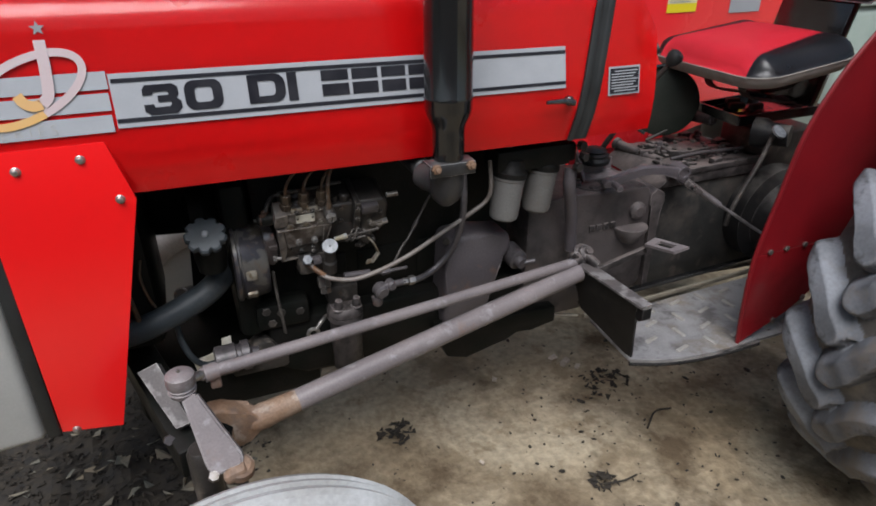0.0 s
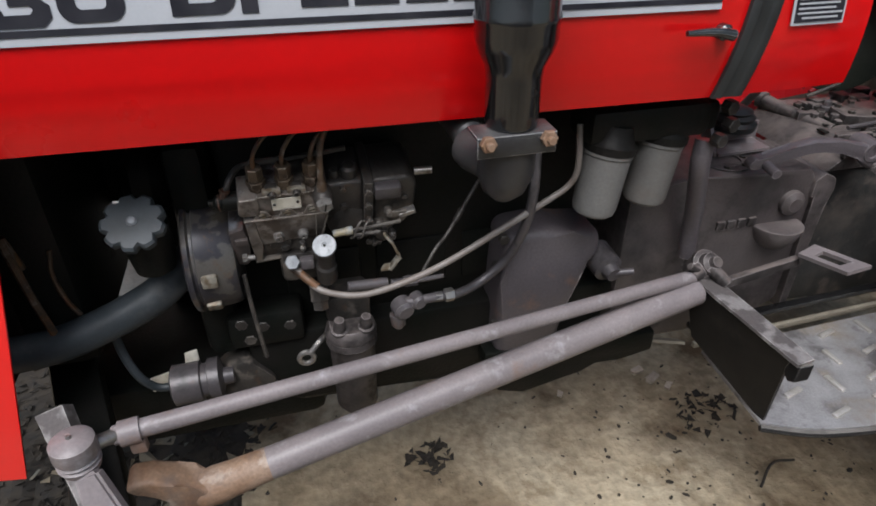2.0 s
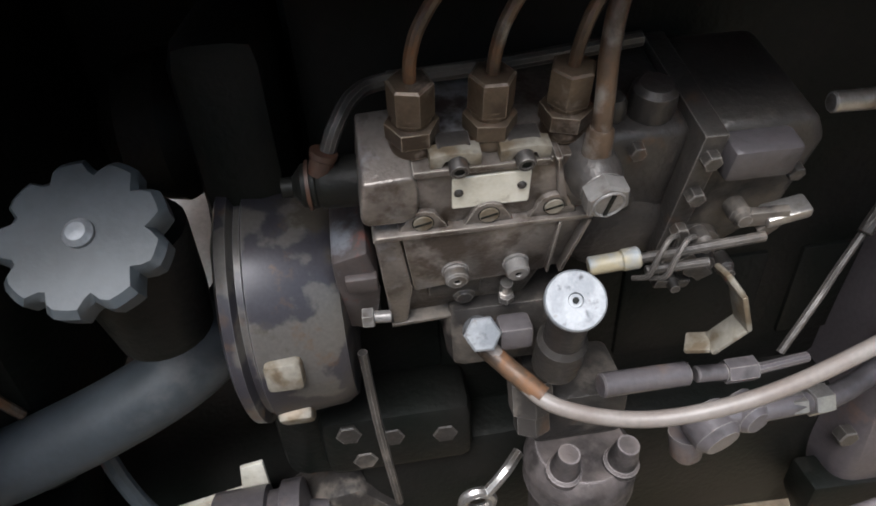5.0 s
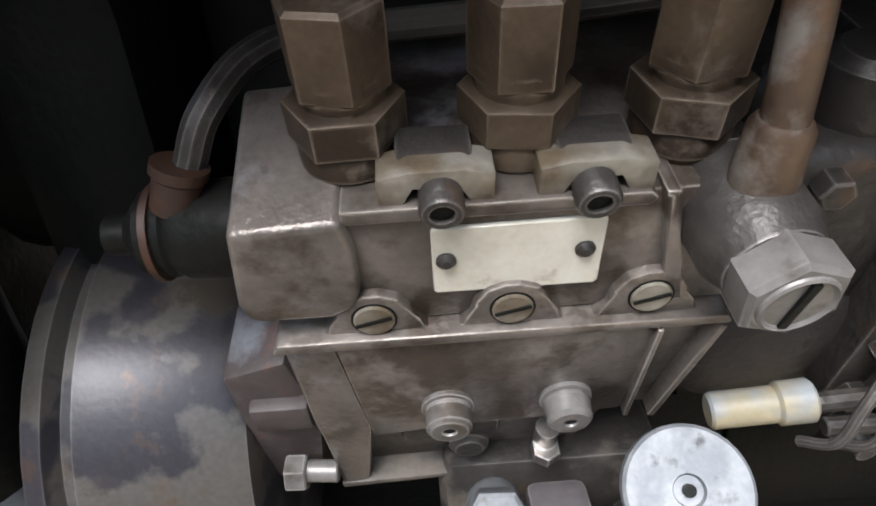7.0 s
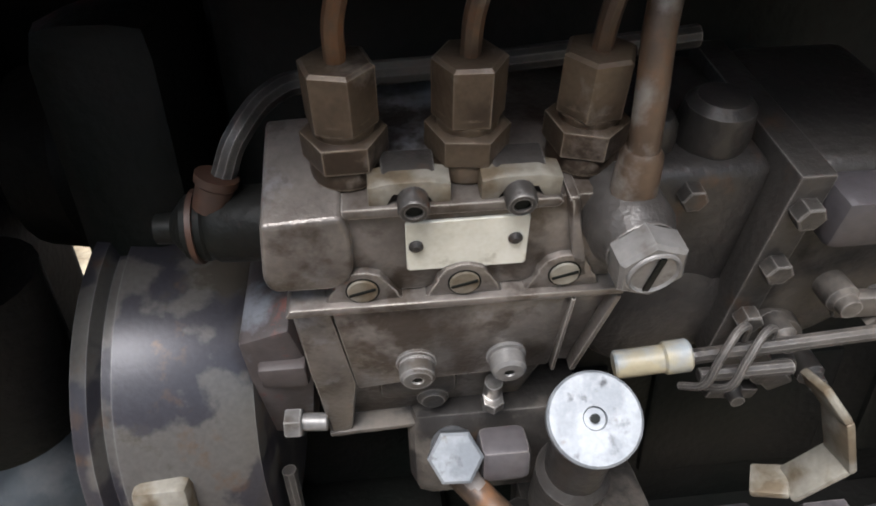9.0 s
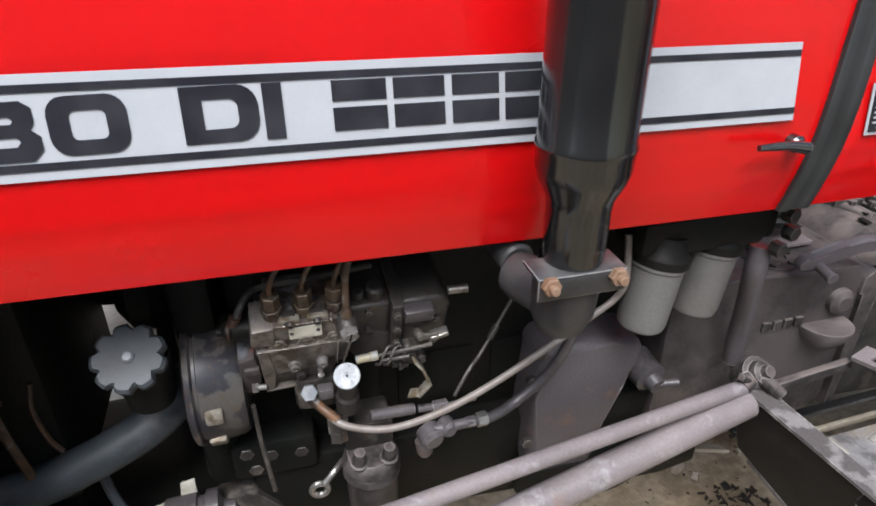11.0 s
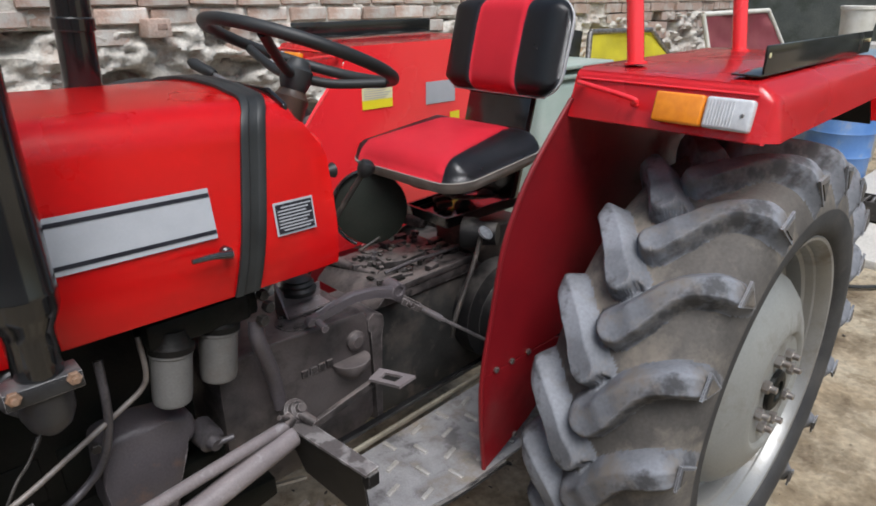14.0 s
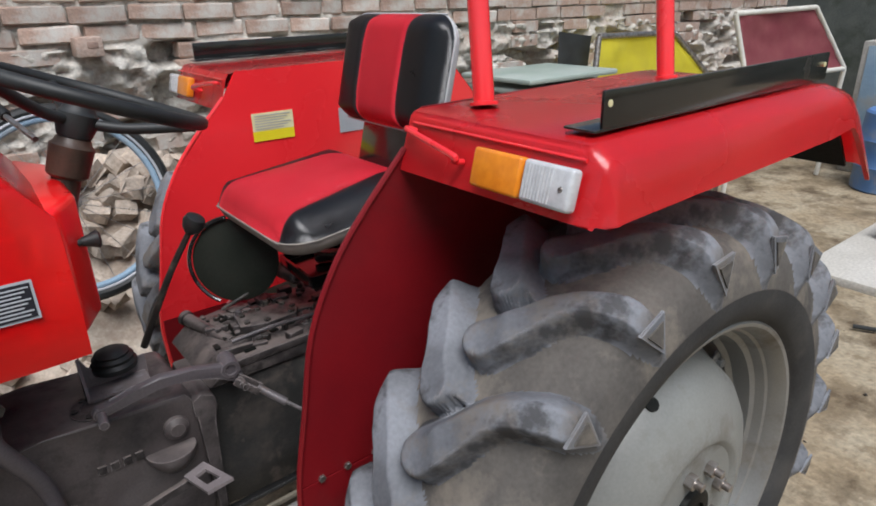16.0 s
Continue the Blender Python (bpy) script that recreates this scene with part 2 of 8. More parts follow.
INK = material("black_decal", (0.012, 0.012, 0.017), 0.5, spec=0.2, second=(0.026, 0.026, 0.032), scale=20, fine=300, fine_amount=0.05, bump=0)
ROSE = material("silver_rose_decal", (0.60, 0.50, 0.52), 0.35, second=(0.55, 0.44, 0.44), scale=9, sharp=0.2, fine=300, fine_amount=0.05, bump=0)
GOLD = material("gold_decal", (0.72, 0.44, 0.13), 0.35, second=(0.66, 0.40, 0.20), scale=9, sharp=0.2, fine=300, fine_amount=0.05, bump=0)
TAG = material("pump_tag_aluminium", (0.74, 0.71, 0.62), 0.42, metal=0.1, second=(0.58, 0.55, 0.46), scale=60, fine=500, fine_amount=0.2,
               bump=0.1, bump_dist=0.0004, stain=(0.30, 0.26, 0.19), stain_scale=60, stain_at=0.62)
SEAT_RED = material("red_leatherette", (0.92, 0.042, 0.070), 0.38, spec=0.5, second=(0.88, 0.038, 0.064), scale=9, fine=500, fine_amount=0.06, bump=0.12,
                    bump_dist=0.0008)
SEAT_BLACK = material("black_leatherette", (0.016, 0.016, 0.018), 0.33, spec=0.9, second=(0.020, 0.020, 0.023), scale=14, fine=500, fine_amount=0.08,
                      bump=0.12, bump_dist=0.0006)
SEAT_PIPE = material("white_seat_piping", (0.62, 0.62, 0.62), 0.5, second=(0.5, 0.5, 0.5), scale=30, fine=300, fine_amount=0.15, bump=0.1)
TAN = material("tan_seat_side", (0.28, 0.25, 0.22), 0.6, second=(0.22, 0.2, 0.18), scale=20, fine=300, fine_amount=0.2, bump=0.1)
STEP = material("worn_chequer_plate", (0.43, 0.42, 0.425), 0.36, metal=0.5, second=(0.29, 0.28, 0.28), scale=14, fine=260, fine_amount=0.3,
                bump=0.25, dirt=(0.26, 0.22, 0.17), dirt_scale=7, dirt_at=0.60, stain=(0.16, 0.15, 0.15), stain_scale=16, stain_at=0.58)
WEAR = material("polished_step_bar", (0.52, 0.50, 0.47), 0.36, metal=0.5, second=(0.40, 0.37, 0.33), scale=60, fine=300, fine_amount=0.2, bump=0.1,
                edge=(0.6, 0.57, 0.52), edge_radius=0.002)
AMBER = material("amber_lens", (0.85, 0.28, 0.02), 0.18, second=(0.75, 0.22, 0.015), scale=60, fine=500, fine_amount=0.1, bump=0.1, coat=0.5)
CLEAR = material("clear_ribbed_lens", (0.62, 0.63, 0.64), 0.15, second=(0.50, 0.51, 0.52), scale=80, fine=500, fine_amount=0.1, bump=0.1,
                 coat=0.6)
YELLOW = material("yellow_sticker", (0.80, 0.66, 0.02), 0.45, second=(0.76, 0.62, 0.02), scale=20, fine=300, fine_amount=0.05, bump=0)
CREAM = material("cream_sticker", (0.74, 0.70, 0.42), 0.45, second=(0.68, 0.64, 0.36), scale=20, fine=300, fine_amount=0.05, bump=0)
DUSTY = material("dusty_gearbox_iron", (0.034, 0.030, 0.030), 0.50, spec=0.3, metal=0.1, second=(0.085, 0.073, 0.070), scale=18, fine=200, fine_amount=0.4,
                 bump=0.35, dirt=(0.018, 0.016, 0.015), dirt_scale=11, dirt_at=0.58, dirt_soft=0.05, edge=(0.28, 0.25, 0.245), edge_radius=0.003,
                 dust=(0.19, 0.158, 0.145), stain=(0.022, 0.019, 0.018), stain_scale=34, stain_at=0.54)
BELL = material("greasy_mauve_housing", (0.050, 0.042, 0.041), 0.42, spec=0.45, second=(0.088, 0.074, 0.072), scale=9, fine=200, fine_amount=0.35, bump=0.3,
                dirt=(0.024, 0.021, 0.020), dirt_scale=7, dirt_at=0.58, edge=(0.24, 0.21, 0.20), edge_radius=0.003, dust=(0.20, 0.172, 0.162))
OLIVE = material("olive_black_plate", (0.014, 0.018, 0.013), 0.6, spec=0.25, second=(0.024, 0.027, 0.021), scale=9, fine=200, fine_amount=0.3, bump=0.15)
CLAMP = material("worn_black_plate", (0.022, 0.022, 0.023), 0.34, spec=0.5, second=(0.05, 0.05, 0.052), scale=18, fine=220, fine_amount=0.25, bump=0.15, metal=0.3,
                 edge=(0.45, 0.44, 0.43), edge_radius=0.002, dust=(0.20, 0.195, 0.19), dust_amount=0.6)
HOUSING = material("dark_green_grey_casting", (0.018, 0.0185, 0.018), 0.50, spec=0.3, second=(0.036, 0.035, 0.033), scale=8, fine=160, fine_amount=0.3,
                   bump=0.25, dirt=(0.07, 0.06, 0.052), dirt_scale=6, dirt_at=0.62, edge=(0.15, 0.14, 0.13), edge_radius=0.003, dust=(0.15, 0.13, 0.122), stain=(0.075, 0.062, 0.055), stain_scale=18, stain_at=0.62)
AXLE = material("scraped_axle_paint", (0.085, 0.075, 0.073), 0.5, spec=0.35, second=(0.19, 0.178, 0.174), scale=24, mix=0.54, sharp=0.04, fine=200, fine_amount=0.35, bump=0.3,
                dirt=(0.30, 0.13, 0.10), dirt_scale=12, dirt_at=0.66, edge=(0.42, 0.40, 0.38), edge_radius=0.003)
STRIP = material("dirty_cream_edge", (0.27, 0.245, 0.19), 0.6, second=(0.15, 0.13, 0.10), scale=14, fine=200, fine_amount=0.3, bump=0.2)
CASTING = material("mauve_cast_paint", (0.098, 0.086, 0.092), 0.42, spec=0.4, second=(0.066, 0.057, 0.061), scale=5, fine=200, fine_amount=0.3, bump=0.2,
                   dirt=(0.22, 0.12, 0.075), dirt_scale=5, dirt_at=0.66, edge=(0.3, 0.27, 0.27), edge_radius=0.003, stain=(0.24, 0.13, 0.08), stain_scale=7, stain_at=0.64)
IRON_SMOOTH = material("smooth_black_iron", (0.028, 0.027, 0.028), 0.4, spec=0.4, second=(0.045, 0.043, 0.043), scale=14, fine=200, fine_amount=0.2, bump=0.1)
COLUMN = material("dark_brown_column", (0.035, 0.022, 0.016), 0.45, second=(0.075, 0.045, 0.030), scale=18, fine=200, fine_amount=0.3, bump=0.2)
LINK = material("yellowed_plastic", (0.34, 0.29, 0.19), 0.45, second=(0.25, 0.27, 0.28), scale=40, sharp=0.06, fine=300, fine_amount=0.2, bump=0.1)
BOSS = material("scuffed_boss", (0.26, 0.24, 0.20), 0.4, metal=0.3, second=(0.13, 0.10, 0.065), scale=60, sharp=0.08, fine=300, fine_amount=0.3, bump=0.2)
LINE = material("grey_beige_line", (0.20, 0.18, 0.163), 0.45, second=(0.15, 0.124, 0.108), scale=30, fine=300, fine_amount=0.25, bump=0.1, bump_dist=0.0005)
PLUG = material("dull_plug_steel", (0.20, 0.19, 0.18), 0.42, metal=0.3, second=(0.10, 0.092, 0.085), scale=36, fine=400, fine_amount=0.3, bump=0.15, bump_dist=0.0006,
                edge=(0.42, 0.40, 0.38), stain=(0.07, 0.055, 0.042), stain_scale=60, stain_at=0.58)
BLACK_MATT = material("matt_black_paint", (0.007, 0.007, 0.008), 0.55, spec=0.2, second=(0.014, 0.013, 0.013), scale=14, fine=160, fine_amount=0.2, bump=0.1,
                      dirt=(0.05, 0.044, 0.038), dirt_scale=9, dirt_at=0.66, edge=(0.20, 0.19, 0.18), edge_radius=0.002, dust=(0.16, 0.148, 0.135), dust_amount=0.8)
FLAKED = material("flaking_dull_red_paint", (0.050, 0.040, 0.038), 0.55, second=(0.085, 0.070, 0.066), scale=30, fine=300, fine_amount=0.3, bump=0.3, bump_dist=0.0008,
                  dirt=(0.13, 0.055, 0.045), dirt_scale=40, dirt_at=0.60, dirt_soft=0.03, stain=(0.16, 0.17, 0.19), stain_scale=34, stain_at=0.62)
OCHRE = material("dark_rust_stain", (0.055, 0.024, 0.013), 0.6, second=(0.030, 0.016, 0.011), scale=60, fine=300, fine_amount=0.3, bump=0.2, bump_dist=0.0005)
FRONT_TYRE = material("dusty_white_front_tyre", (0.46, 0.47, 0.47), 0.85, spec=0.2, second=(0.36, 0.36, 0.35), scale=7, fine=120, fine_amount=0.25, bump=0.1)
NOSE = material("grey_nose_paint", (0.45, 0.45, 0.43), 0.45, second=(0.38, 0.38, 0.36), scale=6, fine=200, fine_amount=0.1, bump=0.05)


def ground_material():
    m = material("dry_oily_earth", (0.36, 0.310, 0.225), 0.9, spec=0.2, second=(0.275, 0.215, 0.140), scale=2.3, fine=38, fine_amount=0.55, bump=0.8,
                 dirt=(0.105, 0.076, 0.047), dirt_scale=3.0, dirt_at=0.56, bump_dist=0.012, stain=(0.20, 0.155, 0.10), stain_scale=9, stain_at=0.58)
    return m


EARTH = ground_material()


# ---- mesh helpers ----
def thing(name, at, label, category, group=""):
    e = new(name)
    e.empty_display_size = 0.1
    e.matrix_basis = Matrix.Translation(at)
    return tagged(e, label, category, group)


def world_of(ob):
    m = ob.matrix_basis.copy()
    while ob.parent:
        m = ob.parent.matrix_basis @ ob.matrix_parent_inverse @ m
        ob = ob.parent
    return m


def part(name, bm, mat, parent=None, label="", smooth=True, angle=35):
    """Links a bmesh as one mesh object under a thing or a part."""
    bmesh.ops.recalc_face_normals(bm, faces=bm.faces)
    if smooth:
        lim = radians(angle)
        for f in bm.faces:
            f.smooth = True
        for e in bm.edges:
            if len(e.link_faces) != 2 or e.calc_face_angle(0.0) > lim:
                e.smooth = False
    me = bpy.data.meshes.new(name)
    bm.to_mesh(me)
    bm.free()
    me.materials.append(mat)
    ob = new(name, me)
    if parent:
        ob.parent = parent
        ob.matrix_parent_inverse = world_of(parent).inverted()
    if label:
        ob["label"] = label
    return ob


def V(*a):
    return Vector(a)


def frame_axes(d, hint=None):
    d = Vector(d).normalized()
    h = Vector(hint) if hint else (Vector((0, 0, 1)) if abs(d.z) < 0.95 else Vector((1, 0, 0)))
    a = h.cross(d).normalized()
    return a, d.cross(a).normalized(), d


def box(bm, c, s, bevel=0.0, rot=None, seg=2):
    """A box of size s round c, bevelled; rot: a 3x3 turn."""
    r = bmesh.ops.create_cube(bm, size=1.0)
    vs = r["verts"]
    m = Matrix.Translation(c) @ (rot.to_4x4() if rot else Matrix()) @ Matrix.Diagonal((*s, 1))
    bmesh.ops.transform(bm, matrix=m, verts=vs)
    if bevel:
        es = {e for v in vs for e in v.link_edges}
        bmesh.ops.bevel(bm, geom=list(es), offset=bevel, segments=seg, affect='EDGES', profile=0.5)
    return bm


def beam(bm, p, q, w, h, bevel=0.0, up=(0, 0, 1)):
    """A bar of width w and height h from p to q."""
    p, q = Vector(p), Vector(q)
    d = (q - p)
    x = d.normalized()
    y = Vector(up).cross(x).normalized()
    z = x.cross(y)
    rot = Matrix((x, y, z)).transposed()
    return box(bm, (p + q) / 2, (d.length, w, h), bevel, rot)


def lathe(bm, p, d, profile, seg=24, caps=True, hint=None):
    """A turned solid: profile rows (distance along d from p, radius)."""
    a, b, d = frame_axes(d, hint)
    p = Vector(p)
    rings = []
    for s, r in profile:
        ring = []
        for i in range(seg):
            t = 2 * math.pi * i / seg
            ring.append(bm.verts.new(p + d * s + (a * math.cos(t) + b * math.sin(t)) * max(r, 1e-5)))
        rings.append(ring)
    for u, v in zip(rings, rings[1:]):
        for i in range(seg):
            bm.faces.new((u[i], u[(i + 1) % seg], v[(i + 1) % seg], v[i]))
    if caps:
        bm.faces.new(rings[0][::-1])
        bm.faces.new(rings[-1])
    return bm


def rod(bm, p, q, r, seg=16, bevel=0.0):
    p, q = Vector(p), Vector(q)
    n = (q - p).length
    b = bevel or min(r * 0.15, n * 0.2)
    return lathe(bm, p, q - p, [(0, r - b), (b, r), (n - b, r), (n, r - b)], seg)


def hexnut(bm, p, d, r, h, chamfer=0.15, hint=None, face=0.0):
    """A six-sided nut or bolt head with chamfered corners."""
    c = r * chamfer
    prof = [(0, r * 0.93), (c * 0.6, r), (h - c * 0.6, r), (h, r * 0.88)]
    return lathe(bm, p, d, prof, 6, hint=hint)


def smooth_path(pts, n=8):
    """Points along a curve that passes through pts."""
    pts = [Vector(p) for p in pts]
    if len(pts) < 3:
        return pts
    ext = [2 * pts[0] - pts[1]] + pts + [2 * pts[-1] - pts[-2]]
    out = []
    for i in range(1, len(ext) - 2):
        a, b, c, d = ext[i - 1:i + 3]
        for k in range(n):
            t = k / n
            out.append(0.5 * ((2 * b) + (c - a) * t + (2 * a - 5 * b + 4 * c - d) * t * t + (3 * b - a - 3 * c + d) * t ** 3))
    out.append(pts[-1])
    return out


def tube(bm, pts, r, seg=12, n=8, caps=True):
    """A round tube swept along a smooth path; r: one radius, or one for each end."""
    path = smooth_path(pts, n)
    r0, r1 = (r, r) if not isinstance(r, tuple) else r
    d = (path[1] - path[0]).normalized()
    a, b, _ = frame_axes(d)
    rings = []
    for i, p in enumerate(path):
        t = (path[min(i + 1, len(path) - 1)] - path[max(i - 1, 0)]).normalized()
        a = (a - t * a.dot(t)).normalized()
        b = t.cross(a)
        rr = r0 + (r1 - r0) * i / (len(path) - 1)
        rings.append([bm.verts.new(p + (a * math.cos(2 * math.pi * k / seg) + b * math.sin(2 * math.pi * k / seg)) * rr) for k in range(seg)])
    for u, v in zip(rings, rings[1:]):
        for k in range(seg):
            bm.faces.new((u[k], u[(k + 1) % seg], v[(k + 1) % seg], v[k]))
    if caps:
        bm.faces.new(rings[0][::-1])
        bm.faces.new(rings[-1])
    return bm


def prism(bm, outline, axis, lo, hi, bevel=0.0, seg=2):
    """A flat outline of (u, v) pairs pushed out along an axis: 'x' takes (y, z), 'y' takes (x, z), 'z' takes (x, y)."""
    def at(u, v, w):
        return {'x': (w, u, v), 'y': (u, w, v), 'z': (u, v, w)}[axis]
    lov = [bm.verts.new(at(u, v, lo)) for u, v in outline]
    hiv = [bm.verts.new(at(u, v, hi)) for u, v in outline]
    n = len(outline)
    fs = [bm.faces.new(lov[::-1]), bm.faces.new(hiv)]
    for i in range(n):
        fs.append(bm.faces.new((lov[i], lov[(i + 1) % n], hiv[(i + 1) % n], hiv[i])))
    if bevel:
        es = {e for f in fs for e in f.edges}
        bmesh.ops.bevel(bm, geom=list(es), offset=bevel, segments=seg, affect='EDGES', profile=0.5)
    return bm


def sheet(bm, quad, thick, n=None):
    """A plate with the four or more given corners and a thickness along its normal."""
    q = [Vector(p) for p in quad]
    nn = Vector(n).normalized() if n else (q[1] - q[0]).cross(q[2] - q[0]).normalized()
    a = [bm.verts.new(p - nn * thick / 2) for p in q]
    b = [bm.verts.new(p + nn * thick / 2) for p in q]
    bm.faces.new(a[::-1])
    bm.faces.new(b)
    for i in range(len(q)):
        j = (i + 1) % len(q)
        bm.faces.new((a[i], a[j], b[j], b[i]))
    return bm


def B():
    return bmesh.new()


def writing(text, size, mat, m, parent, name, label="", depth=0.0006, space=1.0, bold=0.0, width=1.0):
    """Lettering turned to a mesh, laid with the pose m."""
    cu = bpy.data.curves.new(name, 'FONT')
    cu.body, cu.size, cu.extrude, cu.space_character, cu.offset = text, size, depth, space, bold
    tmp = bpy.data.objects.new(name, cu)
    scene.collection.objects.link(tmp)
    bpy.context.view_layer.update()
    me = bpy.data.meshes.new_from_object(tmp)
    bpy.data.objects.remove(tmp)
    me.transform(m @ Matrix.Diagonal((width, 1, 1, 1)))
    me.materials.clear()
    me.materials.append(mat)
    ob = new(name, me)
    ob.parent = parent
    ob.matrix_parent_inverse = world_of(parent).inverted()
    if label:
        ob["label"] = label
    return ob

# ---- ground and walls ----
def build_ground():
    bm = B()
    n = 90
    xs = [(-1 + 2 * i / n) for i in range(n + 1)]
    # the sheet is fine near the tractor and runs out to the horizon
    def spread(u):
        return 4.0 * u + math.copysign(abs(u) ** 7 * 400, u)
    vs = []
    for j in xs:
        row = []
        for i in xs:
            x, y = spread(i) + 0.6, spread(j) + 0.3
            h = 0.012 * noise.noise((x * 1.7, y * 1.7, 0)) + 0.006 * noise.noise((x * 6, y * 6, 3))
            far = min(1.0, max(0.0, (math.hypot(x, y) - 4) / 20))
            row.append(bm.verts.new((x, y, h * (1 - far) - 0.02)))
        vs.append(row)
    for j in range(n):
        for i in range(n):
            bm.faces.new((vs[j][i], vs[j][i + 1], vs[j + 1][i + 1], vs[j + 1][i]))
    g = part("ground", bm, EARTH, None, "", True, 80)
    tagged(g, "dry pale brown earth yard with dark oil stains", "ground", kind="structure")
    return g


build_ground()

YC = 0.277   # the tractor's middle plane


# ---- the tractor ----
tractor = thing("tractor", (0.1, YC, 0.0), "red farm tractor parked on bare earth, with exposed dark engine", "tractor")


def side_y(z):
    """How far the hood's leaning side stands out at height z."""
    return (z - 1.16) * 0.20 + 1.3 * max(0.0, 1.20 - z) ** 2


def hood_section(top=1.412, bottom=1.0555, inset=0.0):
    pts = [(side_y(bottom) + inset, bottom)]
    for z in (1.065, 1.08, 1.105, 1.13, 1.16, 1.2, 1.28):
        pts.append((side_y(z) + inset, z))
    r = 0.07
    c = (side_y(1.33) + r + inset, 1.335)
    for k in range(0, 7):
        a = math.pi - math.pi / 2 * k / 6 * 0.93
        pts.append((c[0] + r * math.cos(a), c[1] + (top - 0.012 - 1.335) * math.sin(a)))
    mid = (YC, top)
    half = pts + [((pts[-1][0] + YC) / 2, top - 0.003)]
    full = half + [mid] + [(2 * YC - y, z) for y, z in half[::-1]]
    return full


def nose_rise(x):
    """The bonnet climbs a little towards the nose."""
    return 0.0105 * max(0.0, -x)


def hood_shell():
    bm = B()
    rows = []
    stations = [(-1.36, 0), (-1.2, 0), (-0.9, 0), (-0.6, 0), (-0.3, 0), (0.0, 0), (0.10, 0), (0.17, 0)]
    sec = hood_section()
    for x, _ in stations:
        rows.append([bm.verts.new((x, y, z + nose_rise(x))) for y, z in sec])
    # the back: the top falls away to the dash, the sides run on to the rear edge
    for k in range(1, 5):
        t = k / 4
        row = []
        for y, z in sec:
            xr = 0.17 + t * 0.085
            lim = 1.405 - t * 0.115
            zz = min(z, lim + 0.01 * (1 - abs(y - YC) / 0.27))
            row.append(bm.verts.new((xr, y + (0.006 * t if y < YC else -0.006 * t), zz)))
        rows.append(row)
    for u, v in zip(rows, rows[1:]):
        for i in range(len(sec) - 1):
            bm.faces.new((u[i], u[i + 1], v[i + 1], v[i]))
    r = bmesh.ops.solidify(bm, geom=bm.faces[:], thickness=0.004)
    return bm


hood = part("hood", hood_shell(), RED, tractor, "glossy red sheet-metal bonnet", True, 50)

# black sheet added under the hood to keep its red off the engine
bm = B()
rows = [[bm.verts.new((x, y, z + nose_rise(x))) for y, z in [(YC + (y - YC) * 0.965, z - 0.012 if z > 1.3 else z + 0.004) for y, z in hood_section()]] for x in (-1.34, -0.7, 0.0, 0.17)]
for u, v in zip(rows, rows[1:]):
    for i in range(len(u) - 1):
        bm.faces.new((u[i], u[i + 1], v[i + 1], v[i]))
part("hood_black_sheet", bm, BLACK, hood, "added black sheet under the bonnet")

# rear panel under the dash
bm = B()
prism(bm, [(0.20, 0.035), (0.262, 0.05), (0.302, 0.135), (0.302, 0.419), (0.262, 0.504), (0.20, 0.519)], 'z', 1.075, 1.305, 0.012, 3)
part("dash_panel", bm, RED, hood, "red rear panel of the bonnet")


def side_plate(x0, x1, z0, z1, lift, mat, name, parent, label="", thick=0.0012):
    bm = B()
    q = [(x0, side_y(z0) - lift, z0), (x1, side_y(z0) - lift, z0), (x1, side_y(z1) - lift, z1), (x0, side_y(z1) - lift, z1)]
    sheet(bm, q, thick)
    return part(name, bm, mat, parent, label, False)


def band_z(x, v):
    """Height on the hood's side of a point v over the foot of the stripe, which climbs a little towards the nose."""
    return 1.179 + v * (0.087 + 0.003 * (-x / 0.908)) / 0.087 + 0.0085 * (-x / 0.908)


def decal(name, loops, lift, mat, parent, label=""):
    """A flat sticker on the hood's side; loops: one outline of (x, z) pairs, or an outer and an inner one of equal length."""
    bm = B()
    rows = [[[bm.verts.new((x, side_y(z) - l, z)) for x, z in loop] for l in (lift, lift - 0.0010)] for loop in loops]
    n = len(loops[0])
    for k, (front, back) in enumerate(rows):
        if len(rows) == 1:
            bm.faces.new(front)
        for i in range(n):
            bm.faces.new((front[i], front[(i + 1) % n], back[(i + 1) % n], back[i]))
    if len(rows) == 2:
        a, b = rows[0][0], rows[1][0]
        for i in range(n):
            bm.faces.new((a[i], a[(i + 1) % n], b[(i + 1) % n], b[i]))
    return part(name, bm, mat, parent, label, False)


def stripe(x0, x1, v0, v1, lift, mat, name, label=""):
    return decal(name, [[(x0, band_z(x0, v0)), (x1, band_z(x1, v0)), (x1, band_z(x1, v1)), (x0, band_z(x0, v1))]], lift, mat, hood, label)


